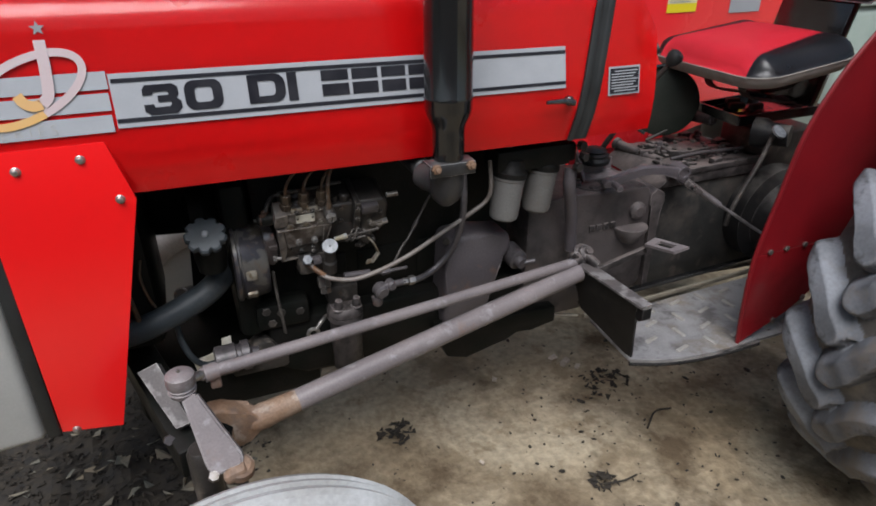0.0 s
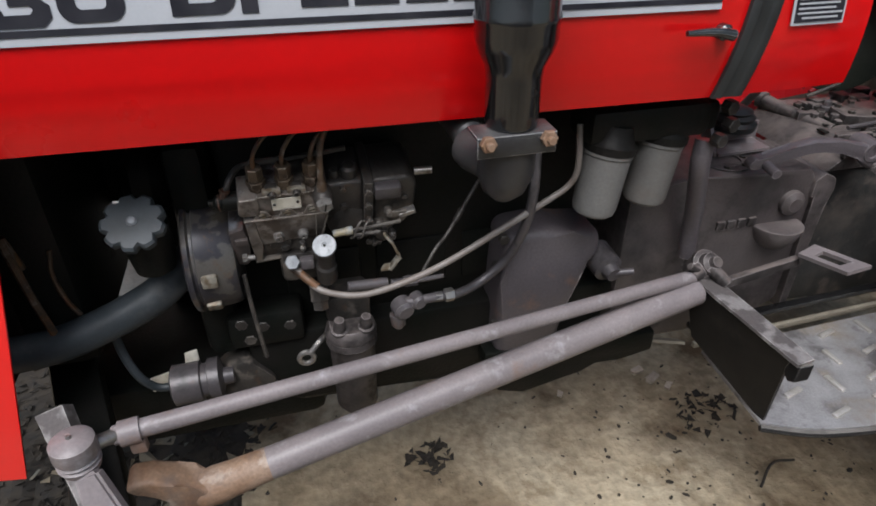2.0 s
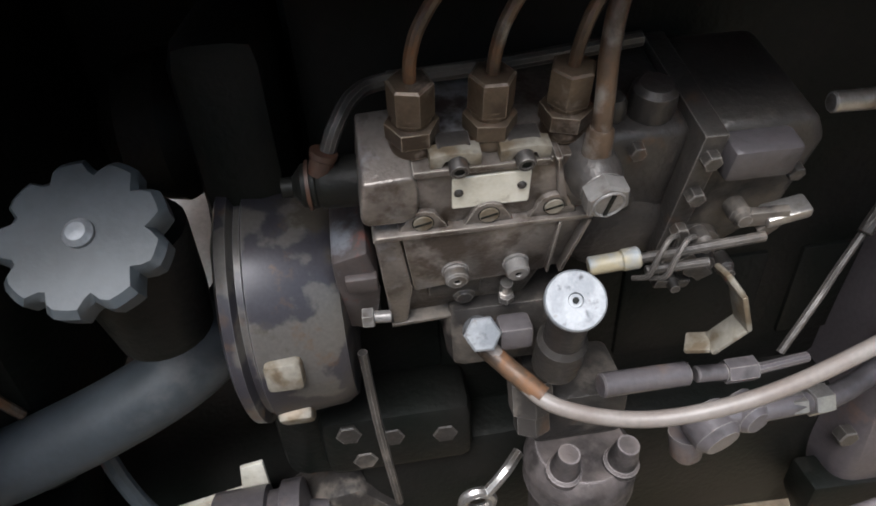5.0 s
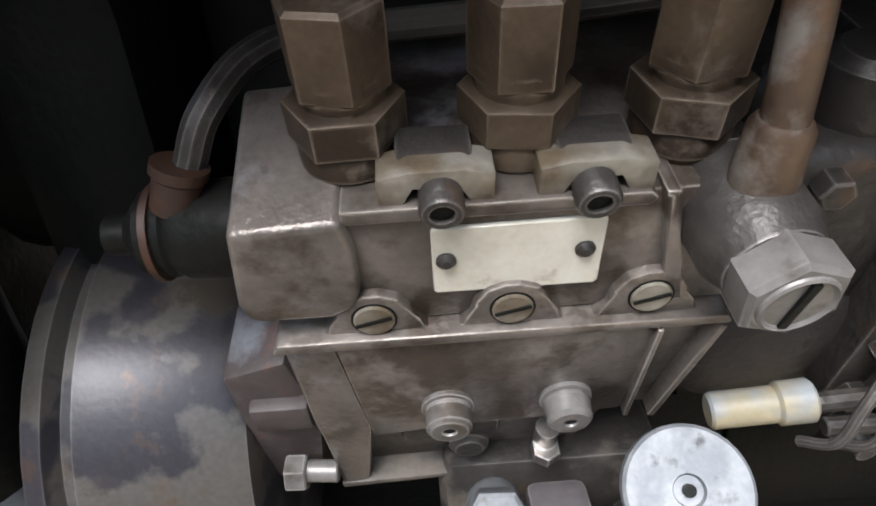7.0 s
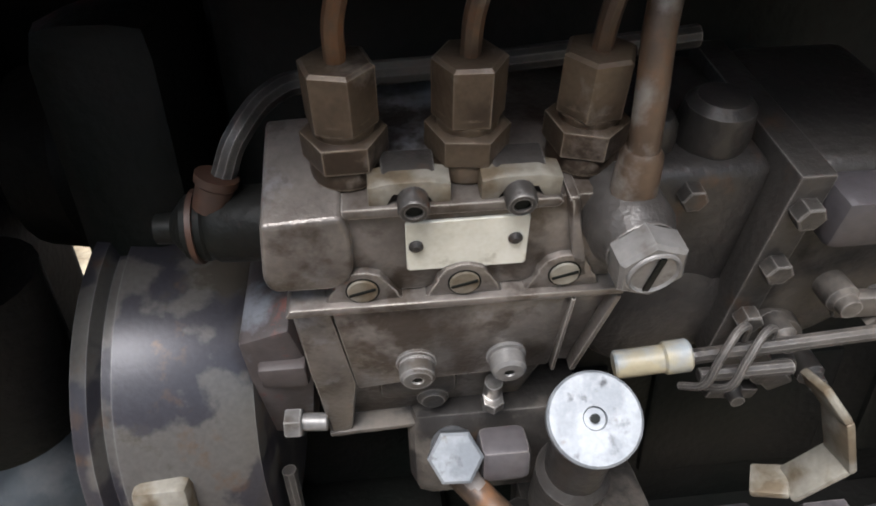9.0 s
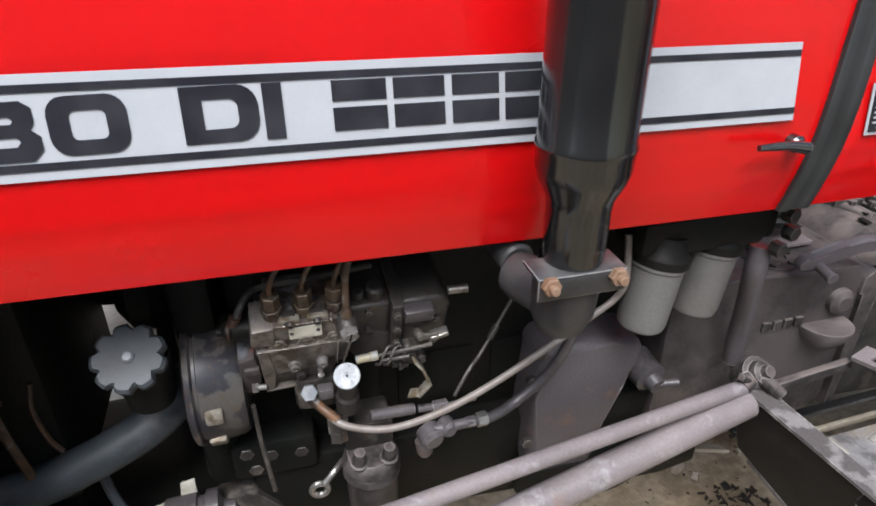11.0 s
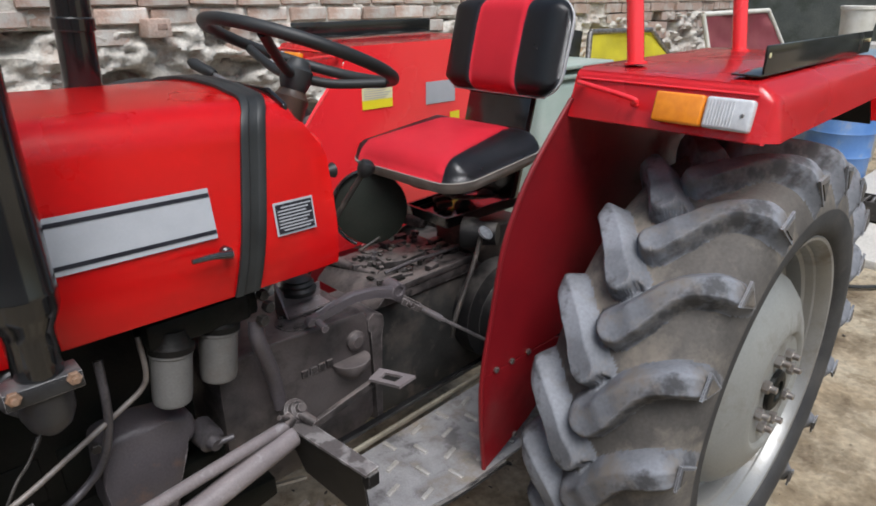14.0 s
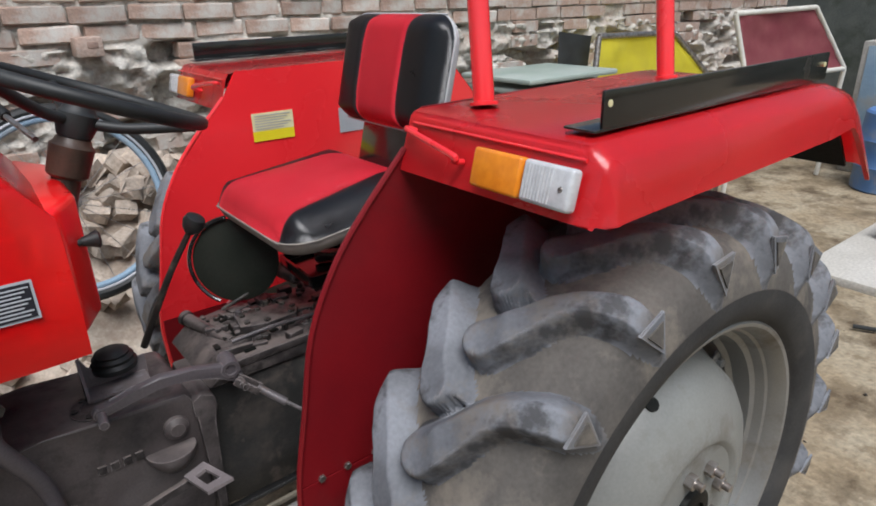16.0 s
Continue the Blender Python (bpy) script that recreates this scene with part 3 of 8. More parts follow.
def round_box(x0, x1, z0, z1, rl, rr):
    """Corner-rounded outline; rl, rr: radii at the left and right corners."""
    pts = []
    for cx, cz, r, a0 in ((x1, z1, rr, 0), (x0, z1, rl, 90), (x0, z0, rl, 180), (x1, z0, rr, 270)):
        ox, oz = cx + (-r if cx == x1 else r), cz + (-r if cz == z1 else r)
        for k in range(6):
            a = radians(a0 + 18 * k)
            pts.append((ox + r * math.cos(a), oz + r * math.sin(a)))
    return pts


lean = math.degrees(math.atan(0.20))


def on_side(x, z, lift=0.0062):
    return pose(x, side_y(z) - lift, z, 90 - lean, 0, 0)


stripe(-0.909, -0.001, 0.0, 0.087, 0.0045, WHITE, "decal_band", "silver-white stripe with black borders")
stripe(-0.908, -0.002, 0.0085, 0.0150, 0.0056, INK, "decal_line")
stripe(-0.906, -0.002, 0.0725, 0.0790, 0.0056, INK, "decal_line")
# the model number in broad squared figures
x0, x1, z0, z1 = -0.861, -0.799, 1.2045, 1.2550
zm = (z0 + z1) / 2 + 0.001
decal("lettering", [[(x0, z1 - 0.017), (x0 + 0.001, z1 - 0.006), (x0 + 0.006, z1), (x1 - 0.011, z1), (x1 - 0.003, z1 - 0.006), (x1 - 0.003, zm + 0.006), (x1 - 0.007, zm), (x1, zm - 0.006),
                     (x1, z0 + 0.009), (x1 - 0.009, z0), (x0 + 0.009, z0), (x0, z0 + 0.007), (x0, z0 + 0.018), (x0 + 0.016, z0 + 0.018), (x0 + 0.018, z0 + 0.0125), (x1 - 0.020, z0 + 0.0125),
                     (x1 - 0.0165, z0 + 0.016), (x1 - 0.0165, zm - 0.008), (x1 - 0.019, zm - 0.0055), (x0 + 0.024, zm - 0.0055), (x0 + 0.024, zm + 0.0055), (x1 - 0.021, zm + 0.0055),
                     (x1 - 0.019, zm + 0.008), (x1 - 0.019, z1 - 0.0155), (x1 - 0.022, z1 - 0.0125), (x0 + 0.018, z1 - 0.0125), (x0 + 0.016, z1 - 0.017)]], 0.0058, INK, hood, "bold black figure 3")
decal("lettering", [round_box(-0.792, -0.727, 1.2065, 1.2570, 0.016, 0.016), round_box(-0.7745, -0.7445, 1.2190, 1.2445, 0.006, 0.006)], 0.0058, INK, hood, "bold black figure 0")
decal("lettering", [round_box(-0.682, -0.614, 1.2075, 1.2580, 0.0008, 0.019), round_box(-0.6635, -0.6325, 1.2195, 1.2460, 0.0005, 0.008)], 0.0058, INK, hood, "bold black letter D")
decal("lettering", [[(-0.6095, 1.2070), (-0.5915, 1.2070), (-0.5915, 1.2575), (-0.6095, 1.2575)]], 0.0058, INK, hood, "bold black letter I")
# the maker's name stays a row of plain bars
for x0, x1 in ((-0.545, -0.492), (-0.485, -0.433), (-0.425, -0.375), (-0.368, -0.318)):
    for v0, v1 in ((0.028, 0.047), (0.055, 0.0755 - 0.004)):
        stripe(x0, x1, v0 - 0.003, v1 - 0.001, 0.0058, INK, "maker_mark")

# emblem: three pale stripes, a ring and a hook under a star
for z0, z1 in ((1.183, 1.2115), (1.2185, 1.2475), (1.2535, 1.2825)):
    side_plate(-1.20, -0.914 + (z0 - 1.20) * 0.05, z0, z1, 0.0045, WHITE, "emblem_stripe", hood)
writing("SERIES", 0.026, NOSE, on_side(-1.105, 1.187, 0.0054), hood, "lettering", "pale outlined word SERIES", bold=-0.0006, space=1.5)


def emblem_curve(pts, w, mat, name, label="", proud=0.0):
    """A flat ribbon on the hood's side along points (x, z)."""
    bm = B()
    path = smooth_path([(x, 0, z) for x, z in pts], 10)
    rows = []
    for i, p in enumerate(path):
        t = (path[min(i + 1, len(path) - 1)] - path[max(i - 1, 0)]).normalized()
        nrm = Vector((-t.z, 0, t.x))
        rows.append([p + nrm * w / 2, p - nrm * w / 2])
    vs = [[[bm.verts.new((q.x, side_y(q.z) - lift, q.z)) for lift in (0.0062 + proud, 0.0075 + proud)] for q in r] for r in rows]
    for a, b in zip(vs, vs[1:]):
        bm.faces.new((a[0][1], a[1][1], b[1][1], b[0][1]))
        bm.faces.new((a[0][0], b[0][0], b[1][0], a[1][0]))
        for k in (0, 1):
            bm.faces.new((a[k][0], a[k][1], b[k][1], b[k][0]))
    return part(name, bm, mat, hood, label, False)


ring = [(-1.031 + 0.094 * math.cos(a) * math.cos(0.43) - 0.043 * math.sin(a) * math.sin(0.43), 1.262 + 0.094 * math.cos(a) * math.sin(0.43) + 0.043 * math.sin(a) * math.cos(0.43))
        for a in [2 * math.pi * k / 24 for k in range(25)]]
emblem_curve(ring[18:] + ring[1:9], 0.0125, ROSE, "emblem_ring", "pale silver half of a ring decal")
emblem_curve(ring[8:19], 0.0125, GOLD, "emblem_ring", "gold half of a ring decal")
emblem_curve([(-0.9965, 1.337), (-0.997, 1.30), (-1.000, 1.262), (-1.004, 1.248), (-1.014, 1.2385)], 0.0175, ROSE, "emblem_hook", "pale silver hook-shaped decal", 0.0012)
emblem_curve([(-1.014, 1.2385), (-1.028, 1.2365), (-1.040, 1.243), (-1.047, 1.255)], 0.0165, GOLD, "emblem_hook", "gold end of the hook decal", 0.0012)
bm = B()
star = []
for k in range(10):
    a = math.pi / 2 + math.pi * k / 5
    r = 0.012 if k % 2 == 0 else 0.005
    star.append((-0.995 + r * math.cos(a), side_y(1.3545) - 0.006, 1.3545 + r * math.sin(a)))
sheet(bm, star, 0.001, (0, 1, 0))
part("emblem_star", bm, WHITE, hood, "small white star decal", False)

# maker's data plate behind the strap
side_plate(0.113, 0.199, 1.151, 1.214, 0.0045, WHITE, "data_plate", hood, "white-edged data plate with rows of unreadable print")
side_plate(0.117, 0.195, 1.155, 1.210, 0.0056, INK, "data_plate_field", hood)
for k in range(8):
    z = 1.204 - k * 0.0062
    side_plate(0.120 + (0.008 if k in (0, 7) else 0), 0.192 - 0.006 * (k % 3), z - 0.0012, z + 0.0012, 0.0064, WHITE, "print_bar", hood)

# rubber strap over the hood
bm = B()
sec = hood_section()
rib = [(-0.025, 0.001), (-0.0245, 0.007), (-0.021, 0.009), (-0.011, 0.009), (-0.009, 0.0065), (-0.007, 0.006), (0.0, 0.0068), (0.007, 0.006),
       (0.009, 0.0065), (0.011, 0.0075), (0.021, 0.0075), (0.0245, 0.006), (0.025, 0.001)]
rows = []
for y, z in sec:
    x = 0.042 + 0.075 * min(1.0, (z - 1.0555) / 0.345) + 0.02 * min(1, max(0, (z - 1.36) / 0.05))
    out = Vector((0, y - YC, max(z - 1.30, 0) * 6)).normalized()
    rows.append([bm.verts.new(Vector((x + u, y, z)) + out * l) for u, l in rib])
for u, v in zip(rows, rows[1:]):
    for i in range(len(rib)):
        j = (i + 1) % len(rib)
        bm.faces.new((u[i], u[j], v[j], v[i]))
bm.faces.new(rows[0])
bm.faces.new(rows[-1][::-1])
part("rubber_strap", bm, RUBBER, hood, "ribbed black rubber strap across the bonnet", True, 40)

# bonnet catch handle
bm = B()
lathe(bm, (0.008, side_y(1.150) + 0.002, 1.150), (0, -1, 0), [(0, 0.011), (0.012, 0.011), (0.016, 0.008)], 16)
tube(bm, [(0.010, -0.022, 1.150), (-0.02, -0.024, 1.156), (-0.062, -0.024, 1.157)], (0.008, 0.004), 10)
part("latch_handle", bm, BLACK, hood, "small black turn handle")

# front side panel with its bolts and edge rubber
bm = B()
outl = [(-1.30, 1.168), (-0.936, 1.168), (-0.905, 1.066), (-1.036, 0.555), (-1.142, 0.568)]
def panel_y(z):
    return -0.027 + max(0.0, z - 1.06) * 0.20 + max(0.0, 1.06 - z) * 0.05


poly = [(-1.135, 1.168), (-1.05, 1.168), (-0.936, 1.168), (-0.905, 1.066), (-1.036, 0.555), (-1.147, 0.575), (-1.137, 1.066)]
fr = [bm.verts.new((x, panel_y(z), z)) for x, z in poly]
bk = [bm.verts.new((x, panel_y(z) + 0.005, z)) for x, z in poly]
for loop in (fr, bk):
    bm.faces.new((loop[0], loop[1], loop[2], loop[3], loop[6]))
    bm.faces.new((loop[6], loop[3], loop[4], loop[5]))
for i in range(7):
    j = (i + 1) % 7
    bm.faces.new((fr[i], fr[j], bk[j], bk[i]))
panel = part("side_panel", bm, RED, tractor, "red front side panel held by domed bolts")
bm = B()
prism(bm, [(-1.138, 1.16), (-1.148, 0.572), (-1.173, 0.575), (-1.163, 1.16)], 'y', -0.010, 0.05, 0.003)
part("edge_rubber", bm, RUBBER, panel, "black rubber edging")
for x, z in ((-0.931, 1.068), (-0.979, 1.143), (-1.121, 0.573), (-1.078, 1.135)):
    bm = B()
    lathe(bm, (x, panel_y(z) + 0.001, z), (0, -1, 0), [(0, 0.0085), (0.0015, 0.0085), (0.003, 0.0068), (0.007, 0.0060), (0.009, 0.003)], 14)
    part("bolt", bm, CHROME, panel, "bright bolt head")
# grey nose panel ahead of the rubber edging
bm = B()
prism(bm, [(-1.167, 1.16), (-1.176, 0.560), (-1.33, 0.548), (-1.42, 0.60), (-1.42, 1.16)], 'y', -0.004, 0.558, 0.02, 3)
part("nose_panel", bm, NOSE, tractor, "pale grey nose panel below the bonnet")
# far side panel and radiator block
bm = B()
prism(bm, outl, 'y', 0.530, 0.540, 0.003)
part("side_panel", bm, RED, tractor, "red front side panel on the far side")
bm = B()
box(bm, (-1.12, YC, 0.86), (0.10, 0.40, 0.50), 0.012)
part("radiator", bm, IRON_DARK, tractor, "black radiator core and tank")

# ---- exhaust ----
ex_dir = V(0.0, 0.015, 1.0).normalized()
ex_o = V(-0.3205, -0.083, 1.203)
bm = B()
lathe(bm, ex_o - ex_dir * 0.118, ex_dir, [(0, 0.031), (0.004, 0.032), (0.058, 0.0325), (0.070, 0.0345), (0.088, 0.0435), (0.100, 0.0468), (0.116, 0.0472),
      (0.120, 0.0485), (0.124, 0.0487), (0.127, 0.0470), (0.30, 0.0465), (0.85, 0.0465)], 40)
exhaust = part("exhaust_pipe", bm, BLACK, tractor, "glossy black upright exhaust pipe")
bm = B()
base = ex_o - ex_dir * 0.122
box(bm, base + V(-0.003, -0.012, 0), (0.098, 0.042, 0.005), 0.0015)
box(bm, base + V(-0.003, -0.031, -0.011), (0.098, 0.005, 0.026), 0.002)
part("clamp_plate", bm, CLAMP, exhaust, "folded dark clamp plate with worn edges")
for x in (-0.361, -0.287):
    bm = B()
    hexnut(bm, (x, base.y - 0.0335, 1.077), (0, -1, 0.1), 0.0100, 0.009)
    rod(bm, (x, base.y - 0.040, 1.077), (x, base.y - 0.050, 1.078), 0.005, 10)
    part("bolt", bm, RUST, exhaust, "rusty clamp bolt")
bm = B()
lathe(bm, base + V(0, 0.004, 0.0), (0.0, 0.10, -1), [(0, 0.034), (0.03, 0.036), (0.065, 0.036), (0.088, 0.028), (0.102, 0.014), (0.105, 0.0)], 32, False)
part("exhaust_elbow", bm, IRON_SMOOTH, exhaust, "smooth dark exhaust elbow")
bm = B()
lathe(bm, base + V(-0.004, 0.012, -0.054), V(-0.45, 1.0, 0.02), [(0, 0.026), (0.02, 0.0285), (0.052, 0.029), (0.068, 0.025), (0.076, 0.015), (0.079, 0.0)], 32, False)
rod(bm, base + V(-0.02, 0.09, -0.05), base + V(-0.03, 0.28, -0.04), 0.022, 20)
part("elbow_bend", bm, IRON_SMOOTH, exhaust, "dark grey rounded elbow bend")
# air intake pipe standing on the far half of the hood
AX, AY = -0.045, 0.452
# ---- engine ----
bm = B()
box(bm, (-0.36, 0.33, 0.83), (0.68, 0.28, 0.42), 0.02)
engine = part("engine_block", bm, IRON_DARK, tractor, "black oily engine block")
for k in range(3):
    bm = B()
    box(bm, (-0.55 + k * 0.16, 0.192, 0.72), (0.13, 0.012, 0.10), 0.004)
    part("cover_plate", bm, IRON_DARK, engine)
bm = B()
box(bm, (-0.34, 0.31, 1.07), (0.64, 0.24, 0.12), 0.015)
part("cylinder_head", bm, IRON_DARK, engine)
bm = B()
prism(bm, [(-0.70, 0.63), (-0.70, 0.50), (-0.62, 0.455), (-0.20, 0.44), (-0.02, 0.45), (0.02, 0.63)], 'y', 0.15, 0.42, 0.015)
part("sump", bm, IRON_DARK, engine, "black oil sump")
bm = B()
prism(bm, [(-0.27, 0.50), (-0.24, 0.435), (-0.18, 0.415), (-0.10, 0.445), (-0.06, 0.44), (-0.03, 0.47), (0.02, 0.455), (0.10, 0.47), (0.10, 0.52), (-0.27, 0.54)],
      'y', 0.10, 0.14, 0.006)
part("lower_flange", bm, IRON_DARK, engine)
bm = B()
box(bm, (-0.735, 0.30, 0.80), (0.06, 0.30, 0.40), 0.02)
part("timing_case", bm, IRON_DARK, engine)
bm = B()
lathe(bm, (-0.85, 0.28, 0.90), (1, 0, 0), [(0, 0.03), (0.02, 0.055), (0.05, 0.06), (0.08, 0.045)], 24)
part("fan_pulley", bm, IRON_DARK, engine)
# black block added so the gap behind the radiator stays dark
bm = B()
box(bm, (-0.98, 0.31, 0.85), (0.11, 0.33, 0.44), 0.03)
part("dark_fill_block", bm, IRON_DARK, tractor, "added black block filling the dark behind the radiator")
# black sheets added to hide the bright yard beyond the engine
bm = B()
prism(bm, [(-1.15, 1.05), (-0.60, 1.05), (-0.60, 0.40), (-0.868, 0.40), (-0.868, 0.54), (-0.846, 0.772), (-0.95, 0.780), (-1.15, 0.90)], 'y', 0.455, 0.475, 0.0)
part("dark_fill_sheet", bm, IRON_DARK, tractor, "added black sheet closing off the dark beyond the engine")
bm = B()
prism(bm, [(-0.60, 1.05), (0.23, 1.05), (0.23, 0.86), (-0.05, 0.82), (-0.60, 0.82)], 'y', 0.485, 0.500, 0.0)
part("dark_fill_sheet", bm, IRON_DARK, tractor)
# black block added where bright ground would show below the engine's front
bm = B()
box(bm, (-0.80, 0.36, 0.445), (0.46, 0.34, 0.15), 0.03)
part("dark_fill_front", bm, IRON_DARK, tractor, "added black block filling the dark over the front axle")
bm = B()
tube(bm, [(-0.985, 0.14, 0.84), (-0.99, 0.125, 0.90), (-0.98, 0.12, 0.80), (-0.97, 0.12, 0.72)], 0.006, 8)
part("thin_wire", bm, COPPER, tractor)

# timing gear cover: a drum with a thin front flange
bm = B()
lathe(bm, (-0.757, 0.170, 0.808), (1, 0, 0), [(0, 0.088), (0.003, 0.094), (0.010, 0.095), (0.013, 0.0885), (0.017, 0.0885), (0.019, 0.093), (0.066, 0.088),
      (0.074, 0.083), (0.077, 0.06)], 48)
cover = part("gear_cover", bm, ALU, engine, "worn grey pump gear cover with peeling patches")
for x, z in ((-0.723, 0.812), (-0.726, 0.756)):
    bm = B()
    a = math.asin(max(-1, min(1, (z - 0.808) / 0.092)))
    p = V(x, 0.170 - 0.0945 * math.cos(a), 0.808 + 0.0945 * math.sin(a))
    nrm = V(0, -math.cos(a), math.sin(a))
    box(bm, p - nrm * 0.0035, (0.024, 0.014, 0.022), 0.004, Matrix((V(1, 0, 0), nrm, V(1, 0, 0).cross(nrm))).transposed())
    part("boss", bm, BOSS, cover, "bright worn boss")

# ---- injection pump: it leans outwards, so it is drawn upright in its own frame and then tipped ----
LEAN = Matrix.Translation((0, 0.0671, 0.930)) @ Matrix.Rotation(radians(16.5), 4, 'X')


def tipped(name, bm, mat, parent, label="", smooth=True, angle=35):
    """A part drawn in the pump's own frame: x along it, y into the engine, z up its face from the rating plate."""
    bmesh.ops.transform(bm, matrix=LEAN, verts=bm.verts)
    return part(name, bm, mat, parent, label, smooth, angle)


bm = B()
prism(bm, [(-0.655, -0.017), (-0.540, -0.017), (-0.553, -0.070), (-0.566, -0.112), (-0.652, -0.114), (-0.654, -0.060)], 'y', 0.008, 0.095, 0.004)
pump = tipped("injection_pump", bm, PUMP, tractor, "worn grey-brown diesel injection pump")
bm = B()
prism(bm, [(-0.640, -0.018), (-0.534, -0.018), (-0.534, 0.016), (-0.540, 0.0225), (-0.640, 0.0225)], 'y', 0.0, 0.085, 0.0025)
tipped("pump_head", bm, PUMP, pump)
bm = B()
prism(bm, [(-0.634, 0.0195), (-0.566, 0.0195), (-0.564, 0.0215), (-0.566, 0.0235), (-0.634, 0.0235)], 'y', -0.0022, 0.012, 0.0008)
tipped("head_lip", bm, PUMP, pump)
# upright rib where the head ends beside the banjo
bm = B()
prism(bm, [(-0.5635, 0.024), (-0.5595, 0.024), (-0.5545, 0.000), (-0.550, -0.014), (-0.557, -0.014), (-0.5585, 0.000)], 'y', -0.003, 0.02, 0.0015)
tipped("head_rib", bm, PUMP, pump)
# end block, its top rising towards the engine
bm = B()
prism(bm, [(-0.6588, 0.0205), (-0.6338, 0.0218), (-0.6318, 0.0130), (-0.6322, -0.0015), (-0.6345, -0.0070), (-0.6400, -0.0102), (-0.6585, -0.0100), (-0.6612, -0.0078), (-0.6622, -0.0030)],
      'y', -0.004, 0.040, 0.0019, 3)
for v in bm.verts:
    if v.co.z > 0.012:
        v.co.z += 0.22 * (v.co.y + 0.004)
tipped("end_block", bm, PUMP, pump, "squared end block of the pump")
# the ledge between the two castings
bm = B()
prism(bm, [(-0.658, -0.0215), (-0.5365, -0.0215), (-0.5385, -0.0180), (-0.656, -0.0175)], 'y', -0.0060, 0.06, 0.0009)
tipped("ledge", bm, PUMP, pump)
# cover plate, corner column and webbed lip of the lower casting
bm = B()
prism(bm, [(-0.6425, -0.0205), (-0.5545, -0.0205), (-0.5585, -0.0665), (-0.585, -0.0675), (-0.612, -0.0690), (-0.6370, -0.0730)], 'y', -0.0035, 0.012, 0.0012)
tipped("cover_plate", bm, PUMP, pump, "plain side cover plate")
bm = B()
prism(bm, [(-0.6575, -0.0205), (-0.6435, -0.0205), (-0.6375, -0.0740), (-0.6425, -0.1120), (-0.6530, -0.1145), (-0.6550, -0.0640)], 'y', -0.0005, 0.06, 0.0022)
tipped("corner_column", bm, PUMP, pump)
bm = B()
prism(bm, [(-0.6530, -0.1145), (-0.6000, -0.1110), (-0.6000, -0.1080), (-0.6530, -0.1110)], 'y', -0.0012, 0.05, 0.0008)
tipped("foot_flange", bm, IRON, pump)
bm = B()
prism(bm, [(-0.5550, -0.0205), (-0.5370, -0.0205), (-0.5485, -0.0690), (-0.5565, -0.0680)], 'y', 0.0, 0.03, 0.001)
tipped("webbed_lip", bm, PUMP, pump)
for a, b, w_ in (((-0.5552, -0.003, -0.0225), (-0.5572, -0.003, -0.0670), 0.0016), ((-0.5385, -0.003, -0.0225), (-0.5490, -0.003, -0.0680), 0.0022)):
    bm = B()
    beam(bm, a, b, w_, 0.006, 0.0005, up=(0, 1, 0))
    tipped("lip_edge", bm, PUMP, pump)
